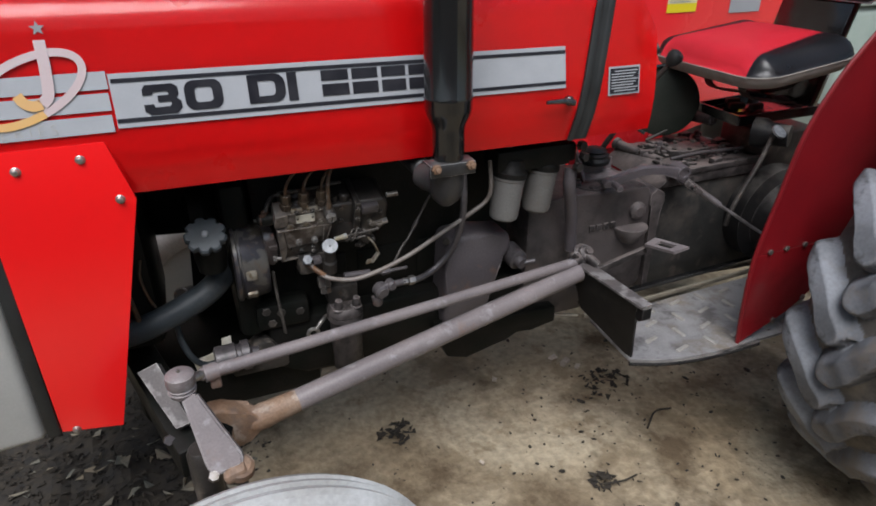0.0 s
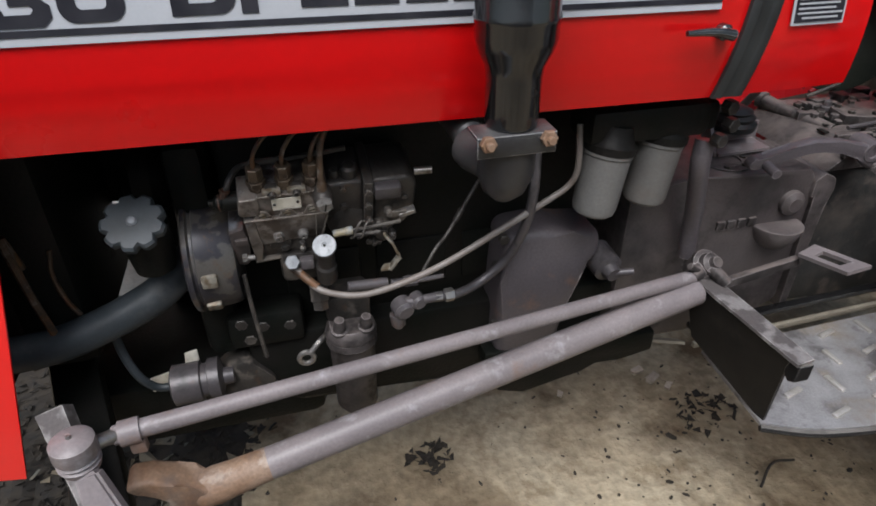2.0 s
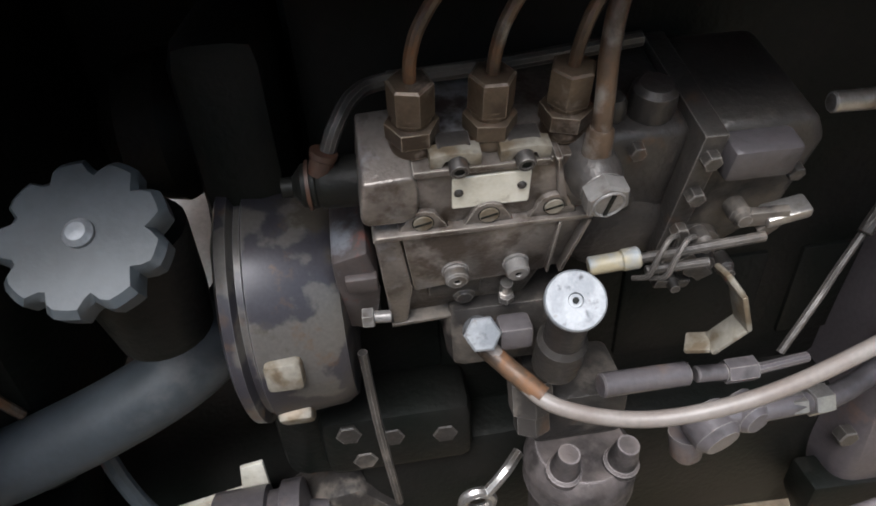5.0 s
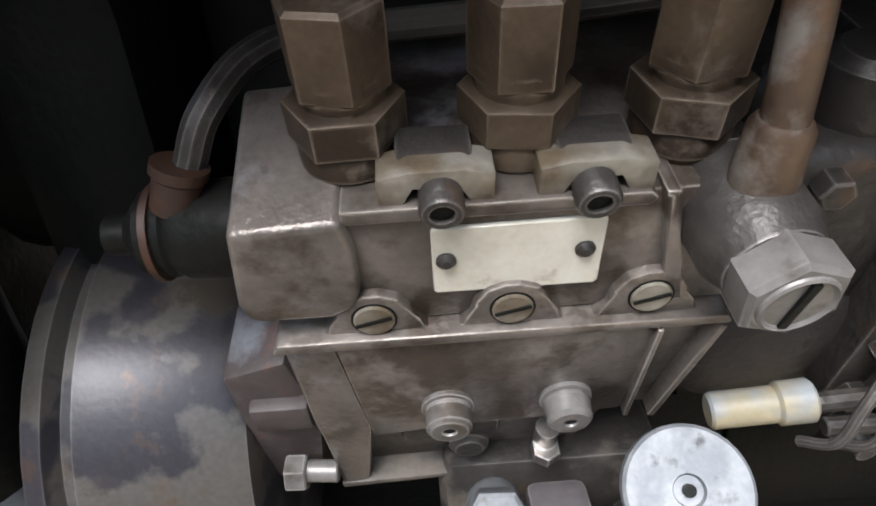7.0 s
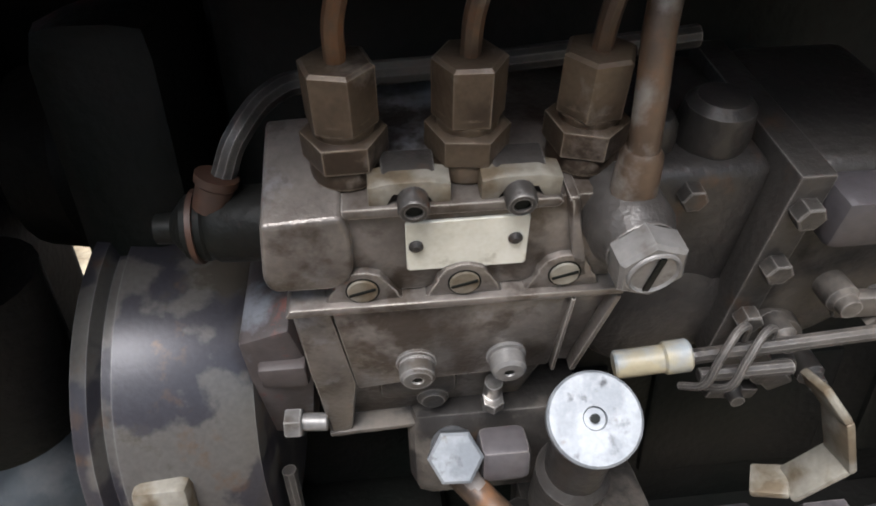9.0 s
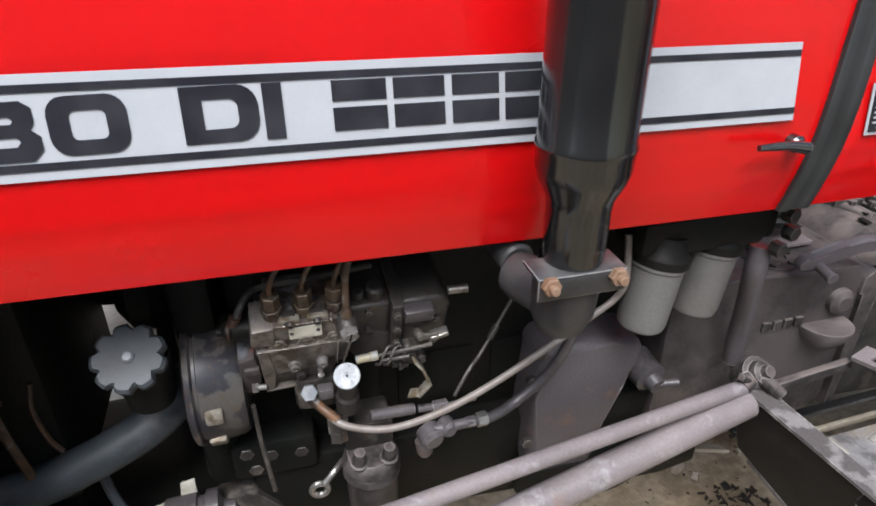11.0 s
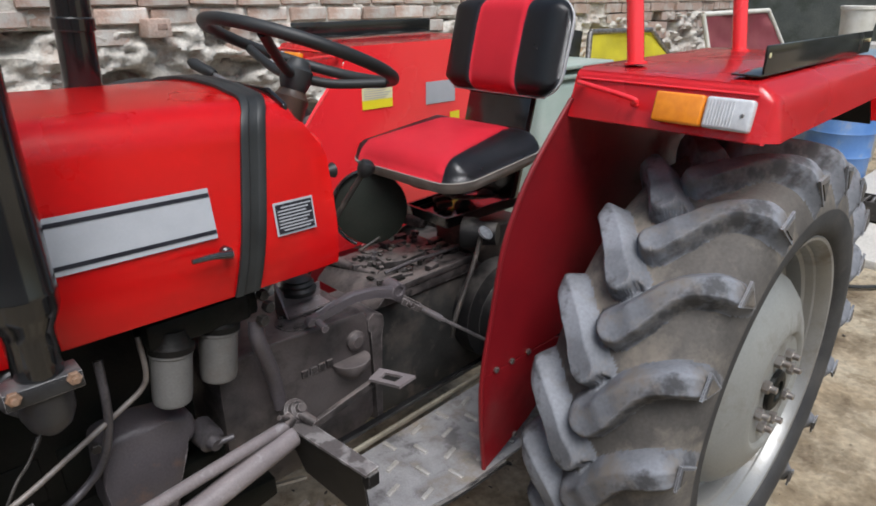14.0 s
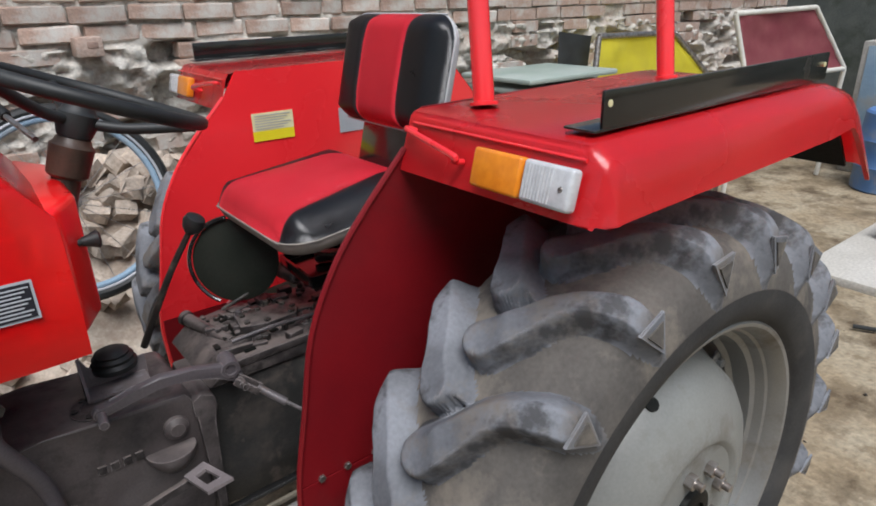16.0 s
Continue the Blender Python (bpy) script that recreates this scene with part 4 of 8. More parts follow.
for k in range(3):
    x, zc = -0.6302 + 0.0352 * k, -0.0123 + 0.0007 * k
    bm = B()
    prism(bm, [(x - 0.0140, -0.0185), (x - 0.0105, -0.0140), (x - 0.0095, zc + 0.0020), (x - 0.0065, zc + 0.0066), (x - 0.002, zc + 0.0084), (x + 0.002, zc + 0.0084), (x + 0.0065, zc + 0.0066),
               (x + 0.0095, zc + 0.0015), (x + 0.0110, -0.0140), (x + 0.0140, -0.0180)], 'y', -0.0030, 0.010, 0.0008)
    lobe = tipped("screw_lobe", bm, PUMP, pump)
    bm = B()
    lathe(bm, (x, -0.0028, zc), (0, -1, 0.05), [(0, 0.0053), (0.0009, 0.0053), (0.0013, 0.0048)], 20)
    tipped("slotted_screw", bm, BOSS, pump, "brassy slotted screw")
    bm = B()
    beam(bm, (x - 0.0046, -0.0040, zc - 0.0012), (x + 0.0046, -0.0040, zc + 0.0014), 0.0011, 0.0010)
    tipped("screw_slot", bm, IRON_DARK, pump)
    bm = B()
    lathe(bm, (x, -0.0024, zc), (0, -1, 0.05), [(0, 0.0059), (0.0010, 0.0059), (0.0010, 0.0053)], 20, False)
    tipped("screw_seat", bm, IRON_DARK, pump)
    # delivery valve holder and pipe nut
    hx = -0.6315 + 0.0385 * k
    bm = B()
    lathe(bm, (hx, 0.018, 0.016), (0, 0, 1), [(0, 0.0118), (0.004, 0.0121), (0.0045, 0.0112), (0.008, 0.0112), (0.0085, 0.0119), (0.0125, 0.0119), (0.015, 0.0105)], 28)
    tipped("holder_collar", bm, NUT, pump, "round grooved collar")
    bm = B()
    hexnut(bm, (hx, 0.018, 0.0300), (0, 0, 1), 0.0136, 0.0104, 0.10, hint=(1, 0.62 - 0.2 * k, 0))
    tipped("holder_nut", bm, NUT, pump, "brown hexagonal holder")
    bm = B()
    lathe(bm, (hx, 0.018, 0.0400), (0, 0, 1), [(0, 0.0098), (0.006, 0.0098)], 20)
    hexnut(bm, (hx, 0.018, 0.0425), (0, 0, 1), 0.0114, 0.0200, 0.14, hint=(1, 0.30 + 0.25 * k, 0))
    tipped("pipe_nut", bm, NUT, pump, "brown hexagonal pipe nut")
    bm = B()
    top_ = LEAN @ V(hx, 0.018, 0.062)
    tube(bm, [top_, top_ + V(0.001, -0.004, 0.013), top_ + V(0.007, -0.003, 0.027), top_ + V(0.022, 0.004, 0.042), top_ + V(0.048, 0.018, 0.052), top_ + V(0.10, 0.06, 0.058),
              top_ + V(0.15, 0.12, 0.060)], 0.0032, 10)
    part("injector_pipe", bm, COPPER, pump, "thin brown injector pipe")
# clamps between the holders: a notched front and a roof sloping back
for x, bx in ((-0.6127, -0.6118), (-0.5780, -0.5788)):
    bm = B()
    prism(bm, [(x - 0.0127, 0.0222), (x - 0.0127, 0.0304), (x - 0.0060, 0.0318), (x + 0.0060, 0.0318), (x + 0.0127, 0.0304), (x + 0.0127, 0.0222), (x + 0.0072, 0.0222),
               (x + 0.0056, 0.0282), (x - 0.0056, 0.0282), (x - 0.0072, 0.0222)], 'y', -0.0006, 0.009, 0.0007)
    tipped("holder_clamp", bm, BOSS, pump, "scuffed cast clamp")
    bm = B()
    prism(bm, [(0.0020, 0.0285), (0.0020, 0.0308), (0.007, 0.0322), (0.016, 0.0322), (0.016, 0.0285)], 'x', x - 0.0085, x + 0.0085, 0.0012)
    tipped("clamp_back", bm, IRON, pump, "rusty back of the clamp")
    bm = B()
    lathe(bm, (bx, 0.006, 0.0262), (0, -1, -0.12), [(0, 0.0048), (0.0115, 0.0050), (0.0125, 0.0044), (0.0125, 0.0028), (0.0085, 0.0026)], 18)
    tipped("socket_bolt", bm, IRON, pump, "dark socket-head bolt")
    bm = B()
    lathe(bm, (bx, -0.0045, 0.0249), (0, -1, -0.12), [(0, 0.0028), (0.0008, 0.0028)], 12)
    tipped("socket", bm, IRON_DARK, pump)
# rating plate with two rivets; its print is worn away
bm = B()
prism(bm, [(-0.6138, 0.0158), (-0.6146, 0.0150), (-0.6146, -0.0052), (-0.6138, -0.0060), (-0.5748, -0.0062), (-0.5738, -0.0052), (-0.5742, 0.0155), (-0.5750, 0.0163)], 'y', -0.0013, 0.0002, 0.0003, 1)
tag = tipped("rating_plate", bm, TAG, pump, "blank worn aluminium rating plate")
for x, z in ((-0.6113, 0.0058), (-0.5785, 0.0066)):
    bm = B()
    lathe(bm, (x, -0.001, z), (0, -1, 0), [(0, 0.0024), (0.001, 0.0025), (0.0022, 0.0013)], 14)
    tipped("rivet", bm, IRON, pump)
# round plugs in the cover plate
for x in (-0.6128, -0.5770):
    bm = B()
    lathe(bm, (x, -0.003, -0.0560), (0, -1, -0.02), [(0, 0.0080), (0.0018, 0.0080), (0.0022, 0.0066), (0.0030, 0.0066), (0.0034, 0.0071), (0.0085, 0.0069), (0.0098, 0.0056), (0.0098, 0.0022),
          (0.0088, 0.0018)], 28)
    tipped("round_plug", bm, PLUG, pump, "worn round plug with a socket")
    bm = B()
    lathe(bm, (x, -0.0105, -0.0560), (0, -1, -0.02), [(0, 0.0021), (0.0016, 0.0021)], 10)
    tipped("socket", bm, IRON_DARK, pump)
# greasy slack under the cover plate: stud, bracket and lever shadowed below
bm = B()
box(bm, (-0.612, 0.006, -0.082), (0.034, 0.012, 0.016), 0.004)
lathe(bm, (-0.606, 0.004, -0.090), (0, -1, 0), [(0, 0.007), (0.004, 0.007), (0.006, 0.005)], 16)
tipped("greasy_bracket", bm, IRON, pump, "greasy black bracket")
bm = B()
lathe(bm, (-0.580, -0.002, -0.078), (0, 0.1, -1), [(0, 0.0040), (0.012, 0.0040), (0.013, 0.0028), (0.022, 0.0028)], 14)
hexnut(bm, (-0.580, -0.004, -0.088), (0, 0.1, -1), 0.0052, 0.006)
tipped("stud", bm, STEEL, pump)
# drive flange with peeling red paint, and its bolt
bm = B()
prism(bm, [(-0.684, -0.055), (-0.662, -0.048), (-0.657, -0.075), (-0.660, -0.082), (-0.659, -0.120), (-0.668, -0.130), (-0.684, -0.125)], 'y', 0.010, 0.09, 0.003)
tipped("drive_flange", bm, FLAKED, pump, "drive flange with flaking red paint")
bm = B()
box(bm, (-0.668, 0.009, -0.074), (0.020, 0.008, 0.014), 0.002)
tipped("flange_pad", bm, FLAKED, pump)
bm = B()
hexnut(bm, (-0.671, 0.000, -0.1005), (1, -0.05, 0), 0.0068, 0.0075)
rod(bm, (-0.664, 0.000, -0.1005), (-0.6525, -0.001, -0.1005), 0.0040, 12)
tipped("bolt", bm, PLUG, pump, "worn flange bolt")
bm = B()
lathe(bm, (-0.7020, 0.026, -0.004), (1, 0, 0), [(0, 0.0055), (0.006, 0.0058), (0.011, 0.0118), (0.018, 0.0128), (0.019, 0.0120), (0.022, 0.0135), (0.046, 0.0145)], 24)
tipped("end_cap", bm, IRON_DARK, pump, "dark end cap with a brown seal")
bm = B()
lathe(bm, (-0.6885, 0.026, -0.004), (1, 0, 0), [(0, 0.0137), (0.002, 0.0137)], 24)
tipped("seal_ring", bm, OCHRE, pump, "brown seal ring")
bm = B()
tube(bm, [(-0.680, 0.026, 0.008), (-0.675, 0.030, 0.015), (-0.669, 0.036, 0.026), (-0.658, 0.050, 0.033), (-0.640, 0.058, 0.034), (-0.58, 0.060, 0.036), (-0.50, 0.065, 0.040)], 0.0044, 10)
tipped("leak_pipe", bm, IRON, pump, "dark bent pipe along the pump")
bm = B()
lathe(bm, (-0.681, 0.025, 0.005), (0.35, 0.25, 0.9), [(0, 0.0065), (0.009, 0.0065), (0.010, 0.0075), (0.013, 0.0075)], 14)
tipped("pipe_ferrule", bm, OCHRE, pump, "rusty pipe ferrule")
# big slotted banjo plug with its pipe
bm = B()
ax = V(0.06, -1.0, -0.03).normalized()
po = V(-0.5440, 0.010, 0.0135)
lathe(bm, po, ax, [(0, 0.0140), (0.020, 0.0140), (0.0230, 0.0126), (0.027, 0.0112)], 28)
tipped("banjo_ring", bm, IRON, pump, "dark greasy banjo ring")
bm = B()
hexnut(bm, po + ax * 0.0258, ax, 0.0120, 0.0107, 0.16, hint=(0.4, 0, 1))
lathe(bm, po + ax * 0.0360, ax, [(0, 0.0086), (0.0012, 0.0084), (0.0016, 0.0078), (0.0008, 0.0070), (0.0008, 0.0)], 28, False)
tipped("banjo_plug", bm, PLUG, pump, "large worn slotted hexagonal plug")
bm = B()
q = po + ax * 0.0371
u = (ax.cross(V(1, 0, 0)) + V(0.16, 0, 0)).normalized()
beam(bm, q - u * 0.0070, q + u * 0.0070, 0.0019, 0.0012, up=ax)
tipped("plug_slot", bm, IRON_DARK, pump)
bm = B()
s_ = po + ax * 0.013
lathe(bm, s_ + V(0, 0, 0.011), (0.0, 0.10, 1), [(0, 0.0074), (0.014, 0.0066), (0.016, 0.0054)], 18)
bmesh.ops.transform(bm, matrix=LEAN, verts=bm.verts)
tube(bm, [LEAN @ (s_ + V(0, 0, 0.022)), LEAN @ (s_ + V(0.0005, 0.006, 0.040)), LEAN @ (s_ + V(0.002, 0.016, 0.062)), LEAN @ (s_ + V(0.008, 0.028, 0.082)), LEAN @ (s_ + V(0.028, 0.052, 0.104)),
          LEAN @ (s_ + V(0.070, 0.090, 0.118))], 0.0048, 12)
part("fuel_pipe", bm, COPPER, pump, "brown pipe rising from the banjo")

# governor end of the pump: neck, bolted end cover and top cap
bm = B()
prism(bm, [(-0.540, -0.055), (-0.480, -0.062), (-0.480, 0.016), (-0.540, 0.014)], 'y', 0.016, 0.10, 0.008, 3)
gov = tipped("governor", bm, IRON, pump, "greasy cast governor housing behind the pump")
bm = B()
prism(bm, [(-0.484, -0.085), (-0.470, -0.090), (-0.468, 0.020), (-0.482, 0.020)], 'y', 0.004, 0.10, 0.002)
tipped("joint_flange", bm, IRON, gov, "bolted joint flange")
bm = B()
prism(bm, [(-0.470, -0.085), (-0.430, -0.085), (-0.404, -0.060), (-0.400, 0.000), (-0.412, 0.018), (-0.470, 0.018)], 'y', 0.012, 0.10, 0.008, 3)
tipped("end_cover", bm, IRON, gov, "rounded governor end cover")
bm = B()
box(bm, (-0.448, 0.004, 0.004), (0.040, 0.020, 0.022), 0.004)
tipped("flat_boss", bm, GREY, gov, "flat grey machined boss")
for x, z, r in ((-0.476, 0.006, 0.0055), (-0.476, -0.022, 0.0055), (-0.476, -0.052, 0.0055), (-0.476, -0.078, 0.005), (-0.512, -0.030, 0.006), (-0.512, 0.006, 0.005), (-0.422, -0.010, 0.005)):
    bm = B()
    hexnut(bm, (x, 0.004 if x > -0.5 else 0.017, z), (0, -1, 0.0), r, 0.007)
    tipped("bolt", bm, IRON, gov)
for x, r, h in ((-0.500, 0.013, 0.018), (-0.522, 0.008, 0.012)):
    bm = B()
    lathe(bm, (x, 0.035, 0.012), (0, 0, 1), [(0, r), (h * 0.5, r * 1.05), (h, r * 0.95), (h + 0.003, r * 0.7)], 20)
    tipped("vent_cap", bm, IRON, gov)
bm = B()
rod(bm, (-0.405, 0.020, 0.020), (-0.378, 0.018, 0.021), 0.006, 12)
tipped("stud", bm, STEEL, gov)
# the side boss with lever shaft, hub and forked lever
bm = B()
lathe(bm, (-0.505, 0.030, -0.068), (0, -1, 0), [(0, 0.034), (0.012, 0.033), (0.016, 0.028), (0.018, 0.012)], 28)
tipped("round_cover", bm, IRON, gov, "round black side cover")
bm = B()
lathe(bm, (-0.458, 0.020, -0.080), (0, -1, 0), [(0, 0.020), (0.014, 0.019), (0.018, 0.012), (0.028, 0.010)], 20)
tipped("lever_hub", bm, IRON, gov)
for a, b, w_ in (((-0.470, -0.004, -0.070), (-0.450, -0.006, -0.092), 0.012), ((-0.448, -0.004, -0.040), (-0.420, -0.010, -0.034), 0.012), ((-0.430, -0.008, -0.050), (-0.420, -0.008, -0.034), 0.010),
                 ((-0.482, -0.004, -0.096), (-0.458, -0.004, -0.100), 0.008)):
    bm = B()
    beam(bm, a, b, 0.006, w_, 0.0015, up=(0, 0, 1))
    tipped("control_arm", bm, IRON, gov)
for x, y, z, r in ((-0.447, -0.006, -0.036, 0.0065), (-0.462, -0.006, -0.058, 0.0055), (-0.441, -0.010, -0.083, 0.006), (-0.470, -0.006, -0.098, 0.005)):
    bm = B()
    lathe(bm, (x, y + 0.010, z), (0, -1, 0.1), [(0, r), (0.010, r), (0.012, r * 0.7), (0.016, r * 0.65)], 14)
    tipped("pivot_pin", bm, IRON, gov)
bm = B()
box(bm, (-0.4195, -0.006, -0.036), (0.026, 0.014, 0.008), 0.002, Matrix.Rotation(-0.25, 3, 'Y'))
tipped("lever_end", bm, STEEL, gov, "bright worn lever end")
# stop lever: a bright cranked strap
bm = B()
for a, b in (((-0.458, 0.060, 0.866), (-0.446, 0.056, 0.850)), ((-0.447, 0.056, 0.852), (-0.436, 0.057, 0.822)), ((-0.436, 0.057, 0.824), (-0.450, 0.064, 0.800)), ((-0.449, 0.064, 0.802), (-0.462, 0.072, 0.796))):
    beam(bm, a, b, 0.004, 0.017, 0.0015, up=(0, -1, 0.1))
part("stop_lever", bm, BOSS, gov, "bright cranked stop lever")
bm = B()
rod(bm, (-0.533, 0.077, 0.8670), (-0.512, 0.075, 0.870), 0.0058, 14)
rod(bm, (-0.514, 0.075, 0.870), (-0.503, 0.074, 0.8715), 0.0068, 14)
part("throttle_link", bm, LINK, gov, "yellowed plastic link end")
bm = B()
rod(bm, (-0.506, 0.073, 0.871), (-0.430, 0.068, 0.880), 0.0032, 10)
rod(bm, (-0.500, 0.070, 0.864), (-0.462, 0.068, 0.866), 0.0030, 10)
part("link_rod", bm, IRON, gov)
for dx, dz in ((0.0, 0.0), (0.011, -0.002)):
    bm = B()
    tube(bm, [(-0.508 + dx, 0.068, 0.861 + dz), (-0.503 + dx, 0.060, 0.868 + dz), (-0.499 + dx, 0.060, 0.880 + dz), (-0.492 + dx, 0.064, 0.889 + dz), (-0.484 + dx, 0.070, 0.886 + dz),
              (-0.482 + dx, 0.074, 0.876 + dz)], 0.0017, 8)
    part("wire_clip", bm, IRON, gov, "bent dark wire clip")

# ---- feed pump and fuel lines ----
bm = B()
kn = V(-0.10, -0.66, 0.74).normalized()
kc = V(-0.5494, 0.0495, 0.8660)
lathe(bm, kc - kn * 0.006, kn, [(0, 0.0165), (0.001, 0.0177), (0.0058, 0.0177), (0.0068, 0.0167), (0.0068, 0.0045), (0.0052, 0.0040), (0.0052, 0.0)], 36, False)
feed = part("feed_pump_knob", bm, ZINC, tractor, "bright zinc priming knob")
bm = B()
lathe(bm, kc - kn * 0.0068, kn, [(0, 0.0018), (0.0079, 0.0018)], 12)
part("knob_hole", bm, IRON_DARK, feed)
bm = B()
lathe(bm, kc - kn * 0.006, (0.0, 0.30, -0.95), [(0, 0.0125), (0.010, 0.0128), (0.040, 0.0128), (0.044, 0.016), (0.075, 0.016)], 24)
part("feed_pump_barrel", bm, IRON, feed, "dark priming barrel")
bm = B()
box(bm, (-0.575, 0.118, 0.805), (0.085, 0.05, 0.055), 0.010)
lathe(bm, (-0.565, 0.078, 0.765), (0, -0.3, -1), [(-0.01, 0.016), (0.014, 0.016), (0.016, 0.013), (0.03, 0.013)], 6)
part("feed_pump_body", bm, IRON, feed, "greasy feed pump body")
bm = B()
lathe(bm, (-0.598, 0.092, 0.814), (-0.05, -0.8, 0.6), [(0, 0.010), (0.022, 0.010)], 20)
hexnut(bm, (-0.5985, 0.0755, 0.8265), (-0.05, -0.8, 0.6), 0.0118, 0.010)
part("banjo_bolt", bm, ZINC, feed, "bright hexagonal banjo bolt")
bm = B()
box(bm, (-0.577, 0.078, 0.822), (0.022, 0.018, 0.018), 0.004)
part("pump_inlet", bm, GREY, feed)

bm = B()
tube(bm, [(-0.598, 0.078, 0.820), (-0.582, 0.062, 0.803), (-0.558, 0.040, 0.790), (-0.505, 0.026, 0.783), (-0.442, 0.018, 0.799), (-0.367, 0.027, 0.820), (-0.274, 0.042, 0.857),
          (-0.190, 0.068, 0.882), (-0.152, 0.074, 0.902), (-0.142, 0.070, 0.935), (-0.14, 0.085, 1.00)], 0.0052, 12)
part("fuel_line", bm, LINE, tractor, "pale brown fuel line in a long sag")
bm = B()
tube(bm, [(-0.600, 0.080, 0.816), (-0.585, 0.065, 0.8055), (-0.566, 0.047, 0.7935)], 0.0066, 12)
part("line_sleeve", bm, COPPER, tractor, "brass sleeve on the fuel line")
bm = B()
tube(bm, [(-0.428, 0.060, 0.728), (-0.375, 0.060, 0.730), (-0.335, 0.066, 0.726), (-0.288, 0.080, 0.736), (-0.245, 0.078, 0.778), (-0.226, 0.060, 0.850), (-0.219, 0.058, 0.915), (-0.214, 0.075, 0.985)], 0.0080, 12)
hose2 = part("braided_hose", bm, GREY, tractor, "grey-brown braided hose")
bm = B()
hexnut(bm, (-0.362, 0.061, 0.7295), (1, 0.1, -0.05), 0.0115, 0.016)
hexnut(bm, (-0.378, 0.060, 0.730), (1, 0, 0), 0.0085, 0.012)
part("hose_nut", bm, STEEL, hose2)
bm = B()
lathe(bm, (-0.436, 0.072, 0.720), (0.25, -1, -0.2), [(0, 0.018), (0.02, 0.0185), (0.026, 0.013)], 24)
lathe(bm, (-0.410, 0.072, 0.727), (0.25, -1, 0.0), [(0, 0.013), (0.018, 0.013), (0.022, 0.009)], 20)
lathe(bm, (-0.440, 0.075, 0.695), (0, -0.2, -1), [(0, 0.014), (0.02, 0.012), (0.026, 0.007)], 20)
part("banjo_union", bm, GREY, tractor, "grey double banjo union")
bm = B()
rod(bm, (-0.520, 0.066, 0.773), (-0.455, 0.072, 0.766), 0.0085, 14)
rod(bm, (-0.450, 0.070, 0.766), (-0.425, 0.070, 0.764), 0.006, 12)
hexnut(bm, (-0.428, 0.070, 0.764), (1, 0, 0), 0.009, 0.022)
rod(bm, (-0.405, 0.070, 0.762), (-0.36, 0.078, 0.758), 0.004, 10)
part("throttle_rod_end", bm, GREY, tractor, "grey threaded control rod")
bm = B()
tube(bm, [(-0.398, 0.062, 0.785), (-0.372, 0.075, 0.818), (-0.347, 0.092, 0.834), (-0.300, 0.115, 0.893), (-0.275, 0.12, 0.93)], 0.0027, 8)
rod(bm, (-0.335, 0.097, 0.849), (-0.322, 0.104, 0.866), 0.0048, 10)
part("control_rod", bm, IRON, tractor, "thin grey upright control rod")

# sediment bowl
bm = B()
lathe(bm, (-0.520, 0.085, 0.668), (0, 0, -1), [(0, 0.030), (0.004, 0.042), (0.016, 0.044), (0.018, 0.040), (0.022, 0.039), (0.160, 0.037), (0.172, 0.030), (0.176, 0.0)], 32, False)
bowl = part("filter_bowl", bm, DUSTY, tractor, "dark greasy sediment filter bowl")
bm = B()
lathe(bm, (-0.520, 0.085, 0.688), (0, 0, -1), [(0, 0.0), (0, 0.035), (0.006, 0.041), (0.016, 0.044), (0.021, 0.044)], 32, False)
part("bowl_cap", bm, DUSTY, bowl)
bm = B()
box(bm, (-0.520, 0.12, 0.71), (0.075, 0.06, 0.05), 0.008)
part("bowl_bracket", bm, IRON, bowl)
for x in (-0.541, -0.497):
    bm = B()
    lathe(bm, (x, 0.063, 0.685), (0.05, -0.15, 1), [(0, 0.0135), (0.006, 0.0135), (0.008, 0.011), (0.012, 0.011), (0.03, 0.008)], 20)
    part("cap_bolt", bm, DUSTY, bowl)
bm = B()
tube(bm, [(-0.60 + 0.0125 * math.cos(a), 0.098, 0.612 + 0.0125 * math.sin(a)) for a in [2 * math.pi * k / 12 for k in range(13)]], 0.0048, 8, 2)
tube(bm, [(-0.592, 0.098, 0.622), (-0.575, 0.105, 0.637), (-0.56, 0.12, 0.64)], 0.005, 8)
part("dipstick_ring", bm, STEEL, tractor, "bright dipstick ring")
bm = B()
tube(bm, [(-0.675, 0.10, 0.80), (-0.672, 0.10, 0.72), (-0.665, 0.098, 0.63)], 0.0035, 8)
part("drain_pipe", bm, IRON, tractor)
for x, z in ((-0.70, 0.675), (-0.69, 0.64), (-0.665, 0.665), (-0.62, 0.66)):
    bm = B()
    hexnut(bm, (x, 0.148, z), (0, -1, 0), 0.011, 0.014)
    part("bolt", bm, IRON, engine)
bm = B()
box(bm, (-0.66, 0.165, 0.655), (0.13, 0.06, 0.07), 0.012)
part("front_bracket", bm, IRON_DARK, engine)

# lower cylinder at the front, with a folded card behind it
bm = B()
lathe(bm, (-0.835, 0.135, 0.566), (1, 0.02, 0.02), [(0, 0.028), (0.004, 0.036), (0.05, 0.036), (0.052, 0.030), (0.062, 0.030), (0.064, 0.037), (0.082, 0.037), (0.088, 0.016),
      (0.105, 0.014)], 28)
